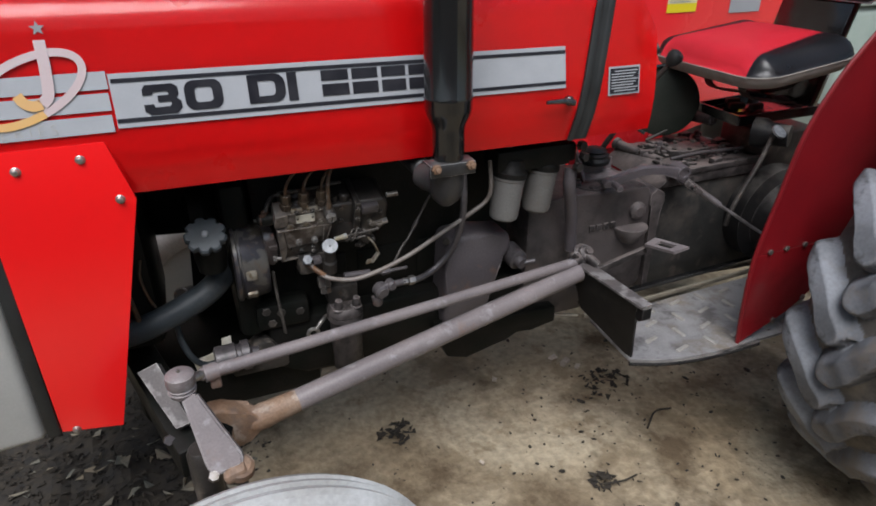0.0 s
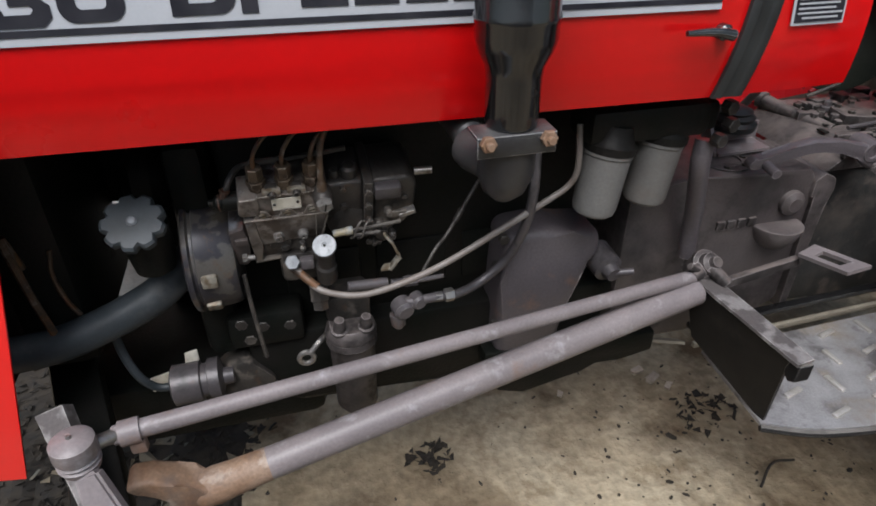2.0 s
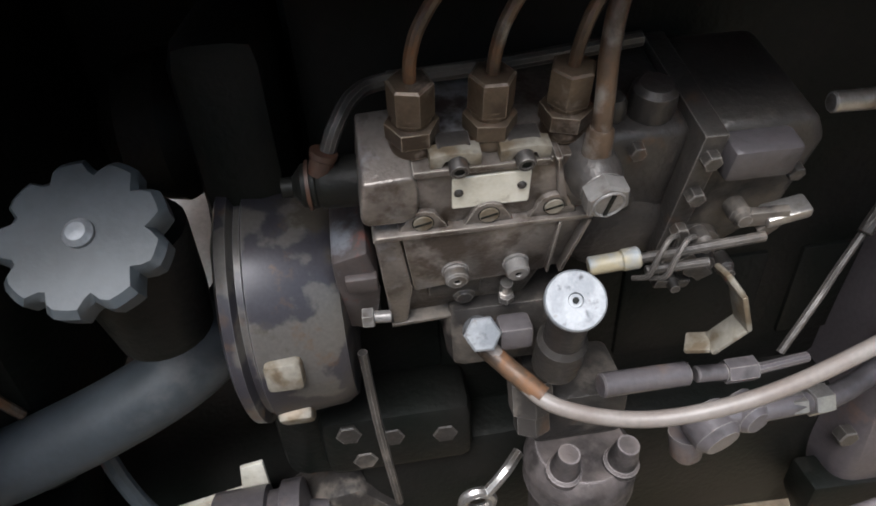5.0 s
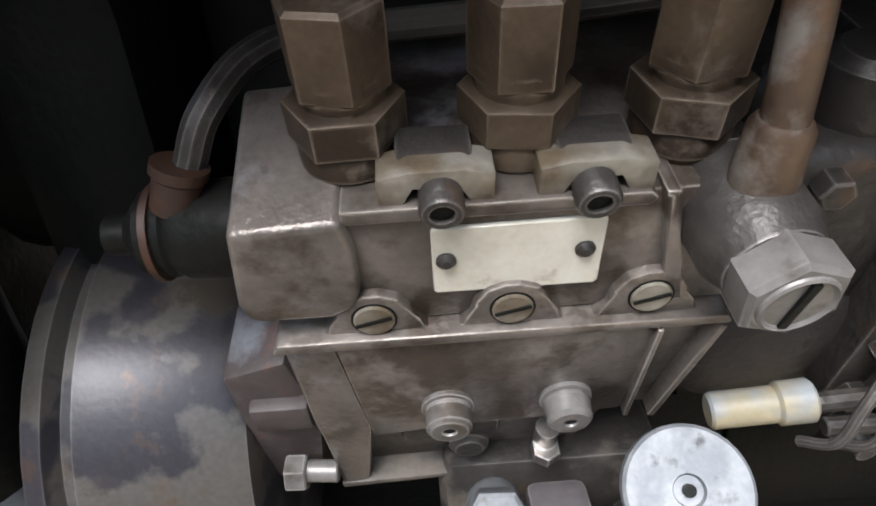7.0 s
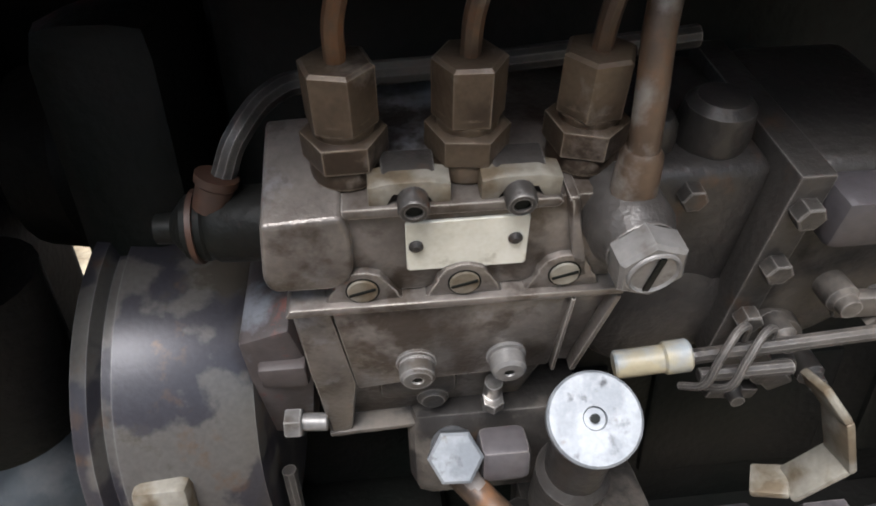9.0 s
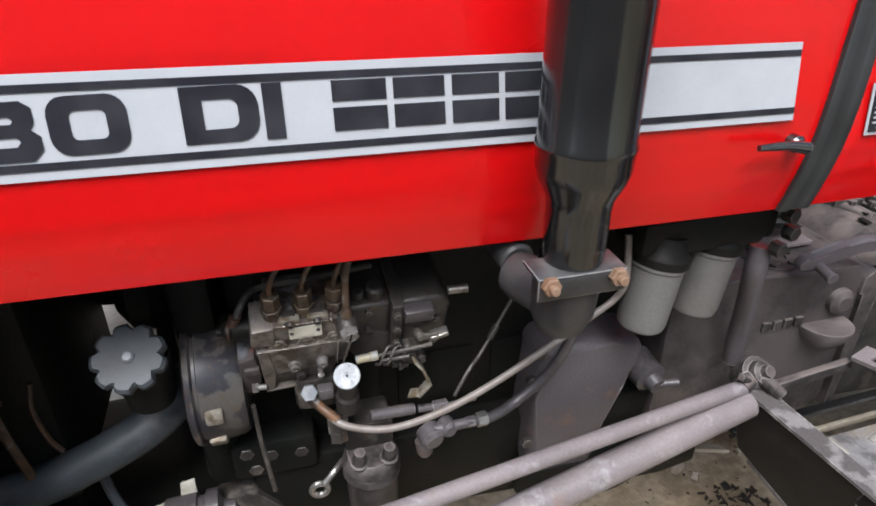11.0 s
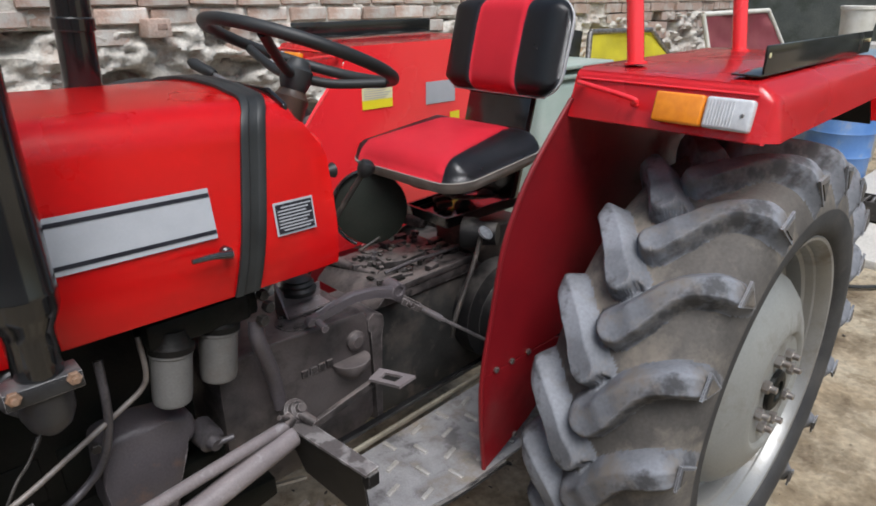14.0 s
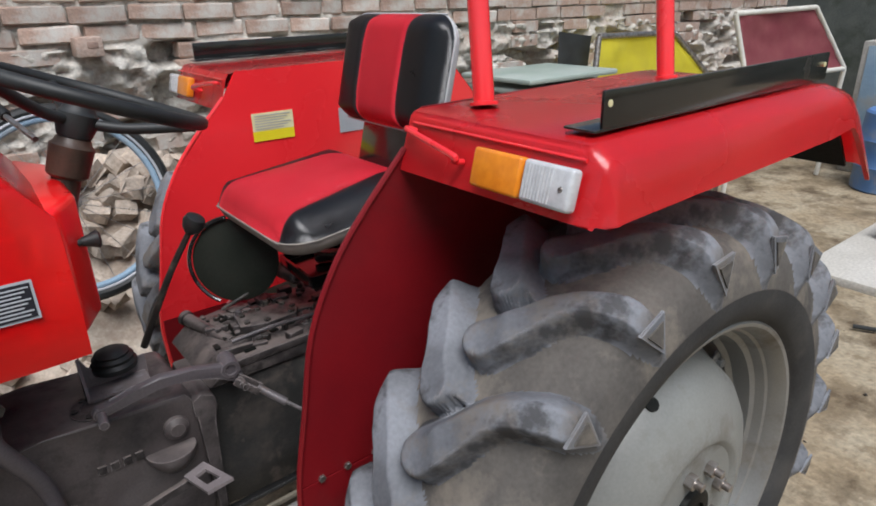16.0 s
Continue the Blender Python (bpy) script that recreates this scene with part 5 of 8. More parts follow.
part("front_mount", bm, GREY, tractor, "scuffed mauve-grey front mounting")
bm = B()
prism(bm, [(-0.886, 0.550), (-0.881, 0.520), (-0.79, 0.54), (-0.79, 0.602), (-0.812, 0.598), (-0.815, 0.566)], 'y', 0.178, 0.183, 0.001)
part("cream_card", bm, TAG, tractor, "cream card tag")
bm = B()
prism(bm, [(-0.80, 0.53), (-0.73, 0.585), (-0.70, 0.59), (-0.66, 0.54), (-0.66, 0.50), (-0.80, 0.50)], 'y', 0.14, 0.20, 0.01)
part("front_support", bm, IRON, tractor, "grey cast support")

# filler neck with scalloped cap, and the bottom hose
bm = B()
lathe(bm, (-0.80, 0.115, 0.905), (0, 0.1, -1), [(0, 0.036), (0.05, 0.034), (0.08, 0.03)], 24)
part("filler_neck", bm, IRON_DARK, tractor)
bm = B()
cn = V(0.0, -0.60, 0.80).normalized()
a_, b_, _ = frame_axes(cn)
cc = V(-0.803, 0.078, 0.928)
ringA, ringB, ringC = [], [], []
for k in range(64):
    t = 2 * math.pi * k / 64
    r = 0.0435 - 0.0075 * max(0.0, math.cos(t * 9)) ** 1.5
    d = a_ * math.cos(t) + b_ * math.sin(t)
    ringA.append(bm.verts.new(cc - cn * 0.014 + d * r * 0.98))
    ringB.append(bm.verts.new(cc - cn * 0.002 + d * r))
    ringC.append(bm.verts.new(cc + cn * 0.002 + d * (r - 0.004)))
for u, v in ((ringA, ringB), (ringB, ringC)):
    for k in range(64):
        bm.faces.new((u[k], u[(k + 1) % 64], v[(k + 1) % 64], v[k]))
bm.faces.new(ringC)
bm.faces.new(ringA[::-1])
cap = part("filler_cap", bm, HOSE, tractor, "blue-grey scalloped filler cap", True, 40)
bm = B()
lathe(bm, cc + cn * 0.001, cn, [(0, 0.0082), (0.003, 0.0078), (0.0055, 0.005), (0.006, 0.0)], 16, False)
part("cap_rivet", bm, ZINC, cap, "bright domed rivet")
bm = B()
tube(bm, [(-0.745, 0.215, 0.800), (-0.785, 0.180, 0.768), (-0.830, 0.158, 0.742), (-0.906, 0.140, 0.716), (-0.985, 0.125, 0.700), (-1.09, 0.125, 0.692)], 0.0290, 24)
part("radiator_hose", bm, HOSE, tractor, "dull black bottom radiator hose")
bm = B()
tube(bm, [(-0.905, 0.16, 0.72), (-0.90, 0.155, 0.64), (-0.885, 0.15, 0.585), (-0.86, 0.15, 0.555), (-0.82, 0.15, 0.555)], 0.0075, 10)
part("bent_pipe", bm, HOSE, tractor, "thin bent grey pipe")
bm = B()
tube(bm, [(-0.945, 0.15, 0.86), (-0.952, 0.145, 0.82), (-0.945, 0.142, 0.77), (-0.935, 0.145, 0.74)], 0.004, 8)
part("brown_wire", bm, COPPER, tractor)

# fuel filters under the hood's edge
for x, y in ((-0.090, 0.075), (0.012, 0.092)):
    bm = B()
    lathe(bm, (x, y, 0.962), (-0.14, -0.05, -1), [(0, 0.036), (0.002, 0.041), (0.010, 0.041), (0.013, 0.0385), (0.100, 0.0365), (0.110, 0.034), (0.115, 0.028), (0.116, 0.0)], 32, False)
    can = part("fuel_filter", bm, FILTER, tractor, "pale grey dusty fuel filter can")
    bm = B()
    lathe(bm, (x, y, 0.955), (0.14, 0.05, 1), [(0, 0.0395), (0.002, 0.0425), (0.014, 0.0425), (0.020, 0.036), (0.045, 0.030)], 32)
    part("filter_top", bm, IRON_DARK, can, "black filter collar")
bm = B()
box(bm, (-0.03, 0.10, 0.998), (0.21, 0.09, 0.06), 0.015)
box(bm, (0.07, 0.09, 1.00), (0.04, 0.06, 0.05), 0.010)
fh = part("filter_head", bm, IRON_DARK, tractor, "dark filter head casting")
for x, z in ((0.085, 0.965), (0.10, 0.99), (0.09, 1.02)):
    bm = B()
    hexnut(bm, (x, 0.055, z), (0.2, -1, 0), 0.012, 0.018)
    part("union_nut", bm, IRON, fh)
for x in (-0.09, 0.012):
    bm = B()
    hexnut(bm, (x, 0.085, 1.028), (0, 0, 1), 0.012, 0.012)
    part("centre_bolt", bm, IRON, fh)

# grey starter casting under the exhaust
bm = B()
prism(bm, [(-0.238, 0.795), (-0.165, 0.800), (-0.115, 0.790), (-0.060, 0.785), (-0.052, 0.74), (-0.065, 0.715), (-0.104, 0.705), (-0.112, 0.62), (-0.116, 0.545), (-0.135, 0.480), (-0.185, 0.450),
           (-0.225, 0.460), (-0.248, 0.545), (-0.245, 0.70)], 'y', 0.105, 0.24, 0.018, 3)
st = part("starter_cover", bm, CASTING, tractor, "mauve-grey greasy starter casting")
for x, z in ((-0.252, 0.735), (-0.25, 0.60), (-0.242, 0.79), (-0.15, 0.55)):
    bm = B()
    hexnut(bm, (x, 0.12, z), (0, -1, 0), 0.010, 0.012)
    part("bolt", bm, IRON, st)
bm = B()
lathe(bm, (-0.035, 0.16, 0.70), (0.12, -1, -0.15), [(0, 0.030), (0.05, 0.028), (0.054, 0.018), (0.07, 0.014)], 24)
rod(bm, (-0.03, 0.10, 0.69), (0.01, 0.088, 0.695), 0.007, 12)
part("drain_boss", bm, GREY, tractor, "grey round boss with a bolt")

# ---- clutch housing and gearbox ----
bm = B()
prism(bm, [(0.02, 0.83), (0.145, 0.835), (0.42, 0.825), (0.44, 0.79), (0.44, 0.50), (0.36, 0.45), (0.02, 0.45)], 'y', 0.155, 0.40, 0.012)
bell = part("clutch_housing", bm, BELL, tractor, "dusty dark mauve cast clutch housing")
for k in range(4):   # raised maker's name, as plain bars
    bm = B()
    box(bm, (0.232 + 0.024 * k, 0.153, 0.722), (0.018, 0.008, 0.020), 0.002)
    part("raised_mark", bm, DUSTY, bell)
bm = B()
prism(bm, [(0.425, 0.80), (0.445, 0.815), (0.475, 0.80), (0.480, 0.77), (0.462, 0.74), (0.465, 0.48), (0.438, 0.48), (0.438, 0.74), (0.425, 0.765)], 'y', 0.146, 0.30, 0.006)
part("flange_rib", bm, BELL, bell, "upright bolting flange")
bm = B()
lathe(bm, (0.366, 0.152, 0.712), (0, -0.05, -1), [(0, 0.046), (0.002, 0.052), (0.008, 0.053), (0.030, 0.043), (0.052, 0.024), (0.060, 0.008)], 28)
lathe(bm, (0.385, 0.165, 0.755), (0, -1, 0), [(0, 0.028), (0.02, 0.026), (0.028, 0.015)], 20)
part("housing_boss", bm, BELL, bell, "cup-shaped boss")
bm = B()
lathe(bm, (0.255, 0.215, 0.832), (0, 0, 1), [(0, 0.050), (0.004, 0.050), (0.005, 0.030), (0.002, 0.030)], 28)
part("inspection_ring", bm, DUSTY, bell)
for a in range(6):
    bm = B()
    hexnut(bm, (0.255 + 0.040 * math.cos(a * 1.05), 0.215 + 0.040 * math.sin(a * 1.05), 0.835), (0, 0, 1), 0.007, 0.006)
    part("bolt", bm, IRON, bell)
# steering box bracket: a folded plate with a triangular end web
bm = B()
sheet(bm, [(0.248, 0.288, 0.915), (0.248, 0.292, 0.815), (0.248, 0.222, 0.815)], 0.006, (1, 0, 0))
part("bracket_web", bm, ROD, tractor, "thin triangular web")
bm = B()
sheet(bm, [(0.250, 0.290, 0.918), (0.262, 0.290, 0.890), (0.285, 0.290, 0.868), (0.335, 0.291, 0.874), (0.378, 0.292, 0.878), (0.378, 0.292, 0.815), (0.250, 0.290, 0.815)], 0.006, (0, 1, 0))
sheet(bm, [(0.250, 0.230, 0.838), (0.372, 0.235, 0.838), (0.372, 0.292, 0.838), (0.250, 0.290, 0.838)], 0.006)
part("steering_bracket", bm, ROD, tractor, "dusty folded steel bracket")
# rubber bellows at the column's foot
bm = B()
lathe(bm, (0.316, 0.295, 0.868), (0, 0, 1), [(0, 0.046), (0.012, 0.048), (0.019, 0.041), (0.026, 0.043), (0.032, 0.034), (0.037, 0.036), (0.042, 0.026), (0.046, 0.018)], 28)
part("column_boot", bm, RUBBER, tractor, "black ribbed rubber boot")

bm = B()
prism(bm, [(0.44, 0.80), (1.25, 0.80), (1.30, 0.74), (1.30, 0.45), (1.10, 0.42), (0.44, 0.46)], 'y', 0.185, 0.36, 0.012)
gear = part("gearbox", bm, HOUSING, tractor, "dark green-grey gearbox casting")
bm = B()
prism(bm, [(0.47, 0.798), (0.52, 0.838), (0.60, 0.845), (0.86, 0.845), (0.90, 0.80)], 'y', 0.175, 0.46, 0.008)
top = part("gearbox_top", bm, DUSTY, gear, "dusty ribbed gearbox cover")
rg = random.Random(4)
for k in range(74):   # bolts, lugs, slots and ribs crowded on the cover
    x, y = rg.uniform(0.53, 0.87), rg.uniform(0.19, 0.45)
    turn_ = Matrix.Rotation(rg.choice((0.0, 0.0, 0.25, -0.3, 1.57)), 3, 'Z')
    bm = B()
    if k % 4 == 0:
        box(bm, (x, y, 0.848), (rg.uniform(0.03, 0.075), rg.uniform(0.014, 0.034), rg.uniform(0.010, 0.034)), 0.004, turn_)
        part("cover_lug", bm, DUSTY, top)
    elif k % 4 == 1:
        box(bm, (x, y, 0.8455), (rg.uniform(0.02, 0.05), rg.uniform(0.008, 0.014), 0.004), 0.001, turn_)
        part("slot", bm, IRON_DARK, top)
    elif k % 4 == 2:
        h_ = rg.uniform(0.006, 0.03)
        lathe(bm, (x, y, 0.842), (0, 0, 1), [(0, 0.014), (h_ * 0.5, 0.013), (h_ * 0.55, 0.009), (h_, 0.008), (h_ + 0.002, 0.005)], 14)
        part("stud", bm, rg.choice((IRON, DUSTY, GREY)), top)
    else:
        hexnut(bm, (x, y, 0.843), (0, 0, 1), rg.uniform(0.007, 0.012), rg.uniform(0.008, 0.018))
        part("bolt", bm, rg.choice((IRON, DUSTY)), top)
bm = B()
prism(bm, [(0.60, 0.290), (0.66, 0.268), (0.745, 0.275), (0.765, 0.310), (0.745, 0.352), (0.665, 0.365), (0.612, 0.350)], 'z', 0.842, 0.866, 0.004)
part("selector_cover", bm, DUSTY, top, "bolted selector cover")
for x, y in ((0.622, 0.298), (0.668, 0.280), (0.736, 0.286), (0.750, 0.312), (0.735, 0.342), (0.672, 0.352), (0.625, 0.340)):
    bm = B()
    hexnut(bm, (x, y, 0.864), (0, 0, 1), 0.008, 0.009)
    part("bolt", bm, IRON, top)
for a, b in (((0.50, 0.178, 0.838), (0.86, 0.178, 0.846)), ((0.52, 0.225, 0.848), (0.60, 0.215, 0.850))):
    bm = B()
    beam(bm, a, b, 0.014, 0.020, 0.004)
    part("edge_rib", bm, DUSTY, top)
# thin pipes and a red-handled link lying over the cover
for name, mat, pts in (("thin_pipe", IRON, [(0.60, 0.41, 0.868), (0.68, 0.40, 0.90), (0.74, 0.43, 0.93)]), ("thin_pipe", GREY, [(0.56, 0.24, 0.862), (0.66, 0.232, 0.872), (0.78, 0.236, 0.866), (0.86, 0.25, 0.86)]),
                       ("red_link", RED_DULL_SHADED, [(0.62, 0.425, 0.872), (0.70, 0.43, 0.905), (0.735, 0.45, 0.915)])):
    bm = B()
    tube(bm, pts, 0.005, 10)
    part(name, bm, mat, top)
# pedal cross shaft
bm = B()
tube(bm, [(0.520, 0.450, 0.852), (0.542, 0.385, 0.843), (0.575, 0.29, 0.832)], 0.0165, 18)
rod(bm, (0.517, 0.462, 0.854), (0.522, 0.445, 0.852), 0.020, 18)
part("cross_shaft", bm, DUSTY, tractor, "dusty brown cross shaft")
bm = B()
rod(bm, (0.755, 0.47, 0.935), (0.772, 0.31, 0.942), 0.019, 18)
rod(bm, (0.771, 0.318, 0.9416), (0.773, 0.303, 0.9422), 0.012, 14)
part("lift_shaft", bm, DUSTY, tractor, "brown round lift shaft")
# clutch lever with clevis and pull rod
bm = B()
prism(bm, [(0.236, 0.866), (0.248, 0.879), (0.275, 0.874), (0.330, 0.892), (0.370, 0.901), (0.440, 0.890), (0.508, 0.874), (0.532, 0.862), (0.540, 0.838), (0.520, 0.822),
           (0.485, 0.854), (0.440, 0.866), (0.396, 0.874), (0.362, 0.880), (0.300, 0.864), (0.260, 0.853), (0.240, 0.855)], 'y', 0.126, 0.148, 0.005, 2)
lathe(bm, (0.250, 0.088, 0.873), (0.1, 1, 0.1), [(-0.016, 0.009), (0.018, 0.009)], 16)
lathe(bm, (0.512, 0.122, 0.862), (0.1, 1, 0.05), [(0.004, 0.012), (0, 0.013), (0, 0.020), (0.040, 0.021), (0.055, 0.018)], 24)
lever = part("clutch_lever", bm, CASTING, tractor, "dusty cranked clutch lever")
bm = B()
beam(bm, (0.512, 0.112, 0.838), (0.555, 0.085, 0.806), 0.006, 0.018, 0.002)
beam(bm, (0.524, 0.130, 0.838), (0.566, 0.104, 0.806), 0.006, 0.018, 0.002)
lathe(bm, (0.528, 0.088, 0.828), (0, 1, 0), [(0, 0.008), (0.05, 0.008)], 14)
part("clevis", bm, DUSTY, lever, "forked clevis with a pin")
bm = B()
rod(bm, (0.555, 0.098, 0.812), (0.60, 0.055, 0.775), 0.009, 12)
rod(bm, (0.595, 0.06, 0.779), (0.78, -0.10, 0.640), 0.0045, 10)
part("pull_rod", bm, GREY, lever, "thin grey pull rod")
bm = B()
tube(bm, [(0.40, 0.40, 0.84), (0.43, 0.36, 0.93), (0.475, 0.31, 1.05), (0.522, 0.262, 1.155)], (0.009, 0.0065), 12)
gl = part("gear_lever", bm, IRON, tractor, "slim dark gear lever with a black knob")
bm = B()
lathe(bm, (0.516, 0.268, 1.142), (0.4, -0.35, 0.85), [(0, 0.011), (0.012, 0.020), (0.028, 0.024), (0.040, 0.020), (0.046, 0.008)], 20)
part("lever_knob", bm, RUBBER, gl, "black lever knob")
# upright rod and hydraulic parts in front of the axle
bm = B()
tube(bm, [(0.785, 0.085, 0.965), (0.74, 0.075, 0.88), (0.66, 0.06, 0.76), (0.645, 0.06, 0.70)], 0.007, 10)
part("brake_rod", bm, IRON, tractor, "thin black upright rod")
bm = B()
lathe(bm, (0.775, 0.07, 0.965), (0.1, -0.6, 0.7), [(0, 0.012), (0.006, 0.022), (0.012, 0.022), (0.014, 0.012)], 18)
part("rod_washer", bm, ZINC, tractor, "bright oval washer")
bm = B()
lathe(bm, (0.80, 0.17, 0.94), (0.55, -1, 0.05), [(0, 0.045), (0.03, 0.045), (0.05, 0.035), (0.10, 0.032)], 24)
lathe(bm, (0.93, 0.20, 0.66), (0, -1, 0), [(0, 0.16), (0.08, 0.16), (0.10, 0.13), (0.30, 0.11), (0.60, 0.10)], 36)
part("axle_housing", bm, BLACK_MATT, gear, "dark axle trumpet")
# far half of the drivetrain
bm = B()
lathe(bm, (1.15, 0.36, 0.62), (0, 1, 0), [(0, 0.15), (0.30, 0.11), (0.45, 0.10)], 32)
part("axle_housing", bm, BLACK_MATT, gear)
# round quadrant plate
bm = B()
qn = V(-0.55, -0.80, 0.15).normalized()
lathe(bm, (0.665, 0.43, 0.985), qn, [(0, 0.105), (0.004, 0.110), (0.010, 0.110), (0.012, 0.105), (0.012, 0.0)], 40, False)
part("quadrant_plate", bm, OLIVE, tractor, "dark round quadrant plate")
bm = B()
ring = []
qa, qb, _ = frame_axes(qn)
for k in range(-10, 11):
    t = math.pi * 0.95 + k * 0.13
    ring.append(V(0.665, 0.43, 0.985) + qn * 0.018 + (qa * math.cos(t) + qb * math.sin(t)) * 0.115)
tube(bm, ring, 0.0055, 8, 2)
part("quadrant_rim", bm, BLACK, tractor)

# ---- front axle and steering ----
bm = B()
beam(bm, (-1.03, 0.30, 0.575), (-0.893, -0.15, 0.540), 0.075, 0.075, 0.008)
axle = part("front_axle", bm, IRON_DARK, tractor, "greasy black front axle beam")
bm = B()
sheet(bm, [(-0.980, 0.0, 0.674), (-0.940, 0.0, 0.688), (-0.893, -0.11, 0.603), (-0.922, -0.11, 0.596)], 0.024)
part("scraped_strap", bm, AXLE, axle, "mottled scraped steel strap", False)
bm = B()
lathe(bm, (-0.885, -0.165, 0.44), (0.0, 0.02, 1), [(0, 0.028), (0.06, 0.030), (0.13, 0.030), (0.14, 0.024)], 24)
part("king_pin_housing", bm, IRON, axle)
bm = B()
sheet(bm, [(-0.900, -0.140, 0.690), (-0.871, -0.140, 0.699), (-0.808, -0.220, 0.590), (-0.812, -0.232, 0.574), (-0.866, -0.234, 0.566), (-0.877, -0.222, 0.582)], 0.020)
bmesh.ops.bevel(bm, geom=bm.edges[:], offset=0.004, segments=2, affect='EDGES')
arm = part("steering_arm", bm, ROD, tractor, "mauve-grey forged steering arm")
bm = B()
lathe(bm, (-0.897, -0.122, 0.690), (0.02, 0, 1), [(0, 0.024), (0.010, 0.027), (0.012, 0.024), (0.018, 0.027), (0.020, 0.025), (0.026, 0.028), (0.046, 0.027), (0.051, 0.021), (0.053, 0.0)], 28, False)
part("ball_joint", bm, ROD, arm, "round ball joint with a grease nipple")
bm = B()
lathe(bm, (-0.897, -0.122, 0.742), (0, 0, 1), [(0, 0.004), (0.006, 0.003)], 10)
part("grease_nipple", bm, STEEL, arm)
bm = B()
lathe(bm, (-0.820, -0.228, 0.552), (0.1, -0.25, 0.95), [(0, 0.024), (0.006, 0.028), (0.022, 0.027), (0.028, 0.020), (0.029, 0.0)], 18, False)
beam(bm, (-0.850, -0.236, 0.560), (-0.806, -0.236, 0.572), 0.040, 0.024, 0.008)
part("arm_boss", bm, RUST, arm, "rusty boss with a castle nut")
bm = B()
hexnut(bm, (-0.868, -0.238, 0.566), (0.1, -0.5, 0.85), 0.011, 0.012)
part("castle_nut", bm, STEEL, arm, "small worn castle nut")
for x, y, z in ((-0.945, -0.11, 0.575), (-0.915, -0.14, 0.560)):
    bm = B()
    hexnut(bm, (x, y, z), (0.3, -0.8, 0.5), 0.011, 0.014)
    part("bolt", bm, GREY, axle)
# steering drag link
bm = B()
rod(bm, (-0.862, -0.092, 0.702), (0.120, 0.060, 0.682), 0.0135, 20)
drag = part("drag_link", bm, ROD, tractor, "long mauve-grey steering drag link")
bm = B()
rod(bm, (-0.885, -0.112, 0.712), (-0.85, -0.09, 0.703), 0.010, 14)
part("thread", bm, STEEL, drag)
bm = B()
lathe(bm, (-0.853, -0.091, 0.7015), (1, 0.155, -0.02), [(0, 0.018), (0.026, 0.018)], 20)
box(bm, (-0.835, -0.089, 0.676), (0.022, 0.016, 0.026), 0.004)
part("clamp", bm, ROD, drag, "pinch clamp")
bm = B()
lathe(bm, (0.150, 0.105, 0.665), (0.1, -0.7, 0.65), [(0, 0.022), (0.030, 0.024), (0.034, 0.030), (0.044, 0.030), (0.048, 0.022), (0.060, 0.020), (0.064, 0.012), (0.075, 0.010)], 24)
tube(bm, [(0.115, 0.060, 0.682), (0.135, 0.068, 0.688), (0.155, 0.08, 0.688)], 0.016, 14)
rod(bm, (0.10, 0.052, 0.715), (0.135, 0.062, 0.69), 0.006, 10)
rod(bm, (0.152, 0.06, 0.70), (0.175, 0.03, 0.675), 0.012, 12)
part("drag_joint", bm, DUSTY, drag, "greasy ball joint end")
# radius rod with its forked forging
bm = B()
rod(bm, (-0.745, -0.0786, 0.5507), (0.130, 0.050, 0.655), 0.0255, 28)
rr = part("radius_rod", bm, ROD, tractor, "thick mauve-grey radius rod")
bm = B()
prism(bm, [(-0.872, 0.600), (-0.862, 0.612), (-0.832, 0.611), (-0.806, 0.594), (-0.785, 0.576), (-0.762, 0.570), (-0.762, 0.528), (-0.786, 0.512), (-0.806, 0.500), (-0.824, 0.501),
           (-0.827, 0.514), (-0.812, 0.540), (-0.812, 0.566), (-0.826, 0.582), (-0.858, 0.584)], 'y', -0.106, -0.060, 0.008, 3)
lathe(bm, (-0.790, -0.0852, 0.5454), (1, 0.147, 0.119), [(0, 0.020), (0.012, 0.027), (0.035, 0.0295), (0.060, 0.0275), (0.115, 0.0258)], 24)
part("rod_fork", bm, RUST, rr, "rusty forked rod end")
# upright pipe down to the drag link end
bm = B()
tube(bm, [(0.085, 0.075, 0.955), (0.082, 0.070, 0.915), (0.100, 0.085, 0.86), (0.122, 0.105, 0.80), (0.135, 0.118, 0.745), (0.142, 0.12, 0.69)], 0.0165, 16)
part("upright_pipe", bm, CASTING, tractor, "dusty curved pipe beside the filters")

# ---- footstep ----
bm = B()
# bracket: a plate with a folded top flange and a turned-down lip
sheet(bm, [(0.128, 0.085, 0.668), (0.168, -0.155, 0.655), (0.215, -0.112, 0.448), (0.165, 0.07, 0.520)], 0.006)
prism(bm, [(-0.176, 0.655), (-0.152, 0.658), (-0.148, 0.622), (-0.162, 0.612), (-0.176, 0.622)], 'x', 0.168, 0.196, 0.003)
brk = part("step_bracket", bm, BLACK_MATT, tractor, "black folded step bracket", False)
bm = B()
sheet(bm, [(0.122, 0.080, 0.674), (0.160, -0.176, 0.661), (0.198, -0.170, 0.659), (0.166, 0.070, 0.672)], 0.006)
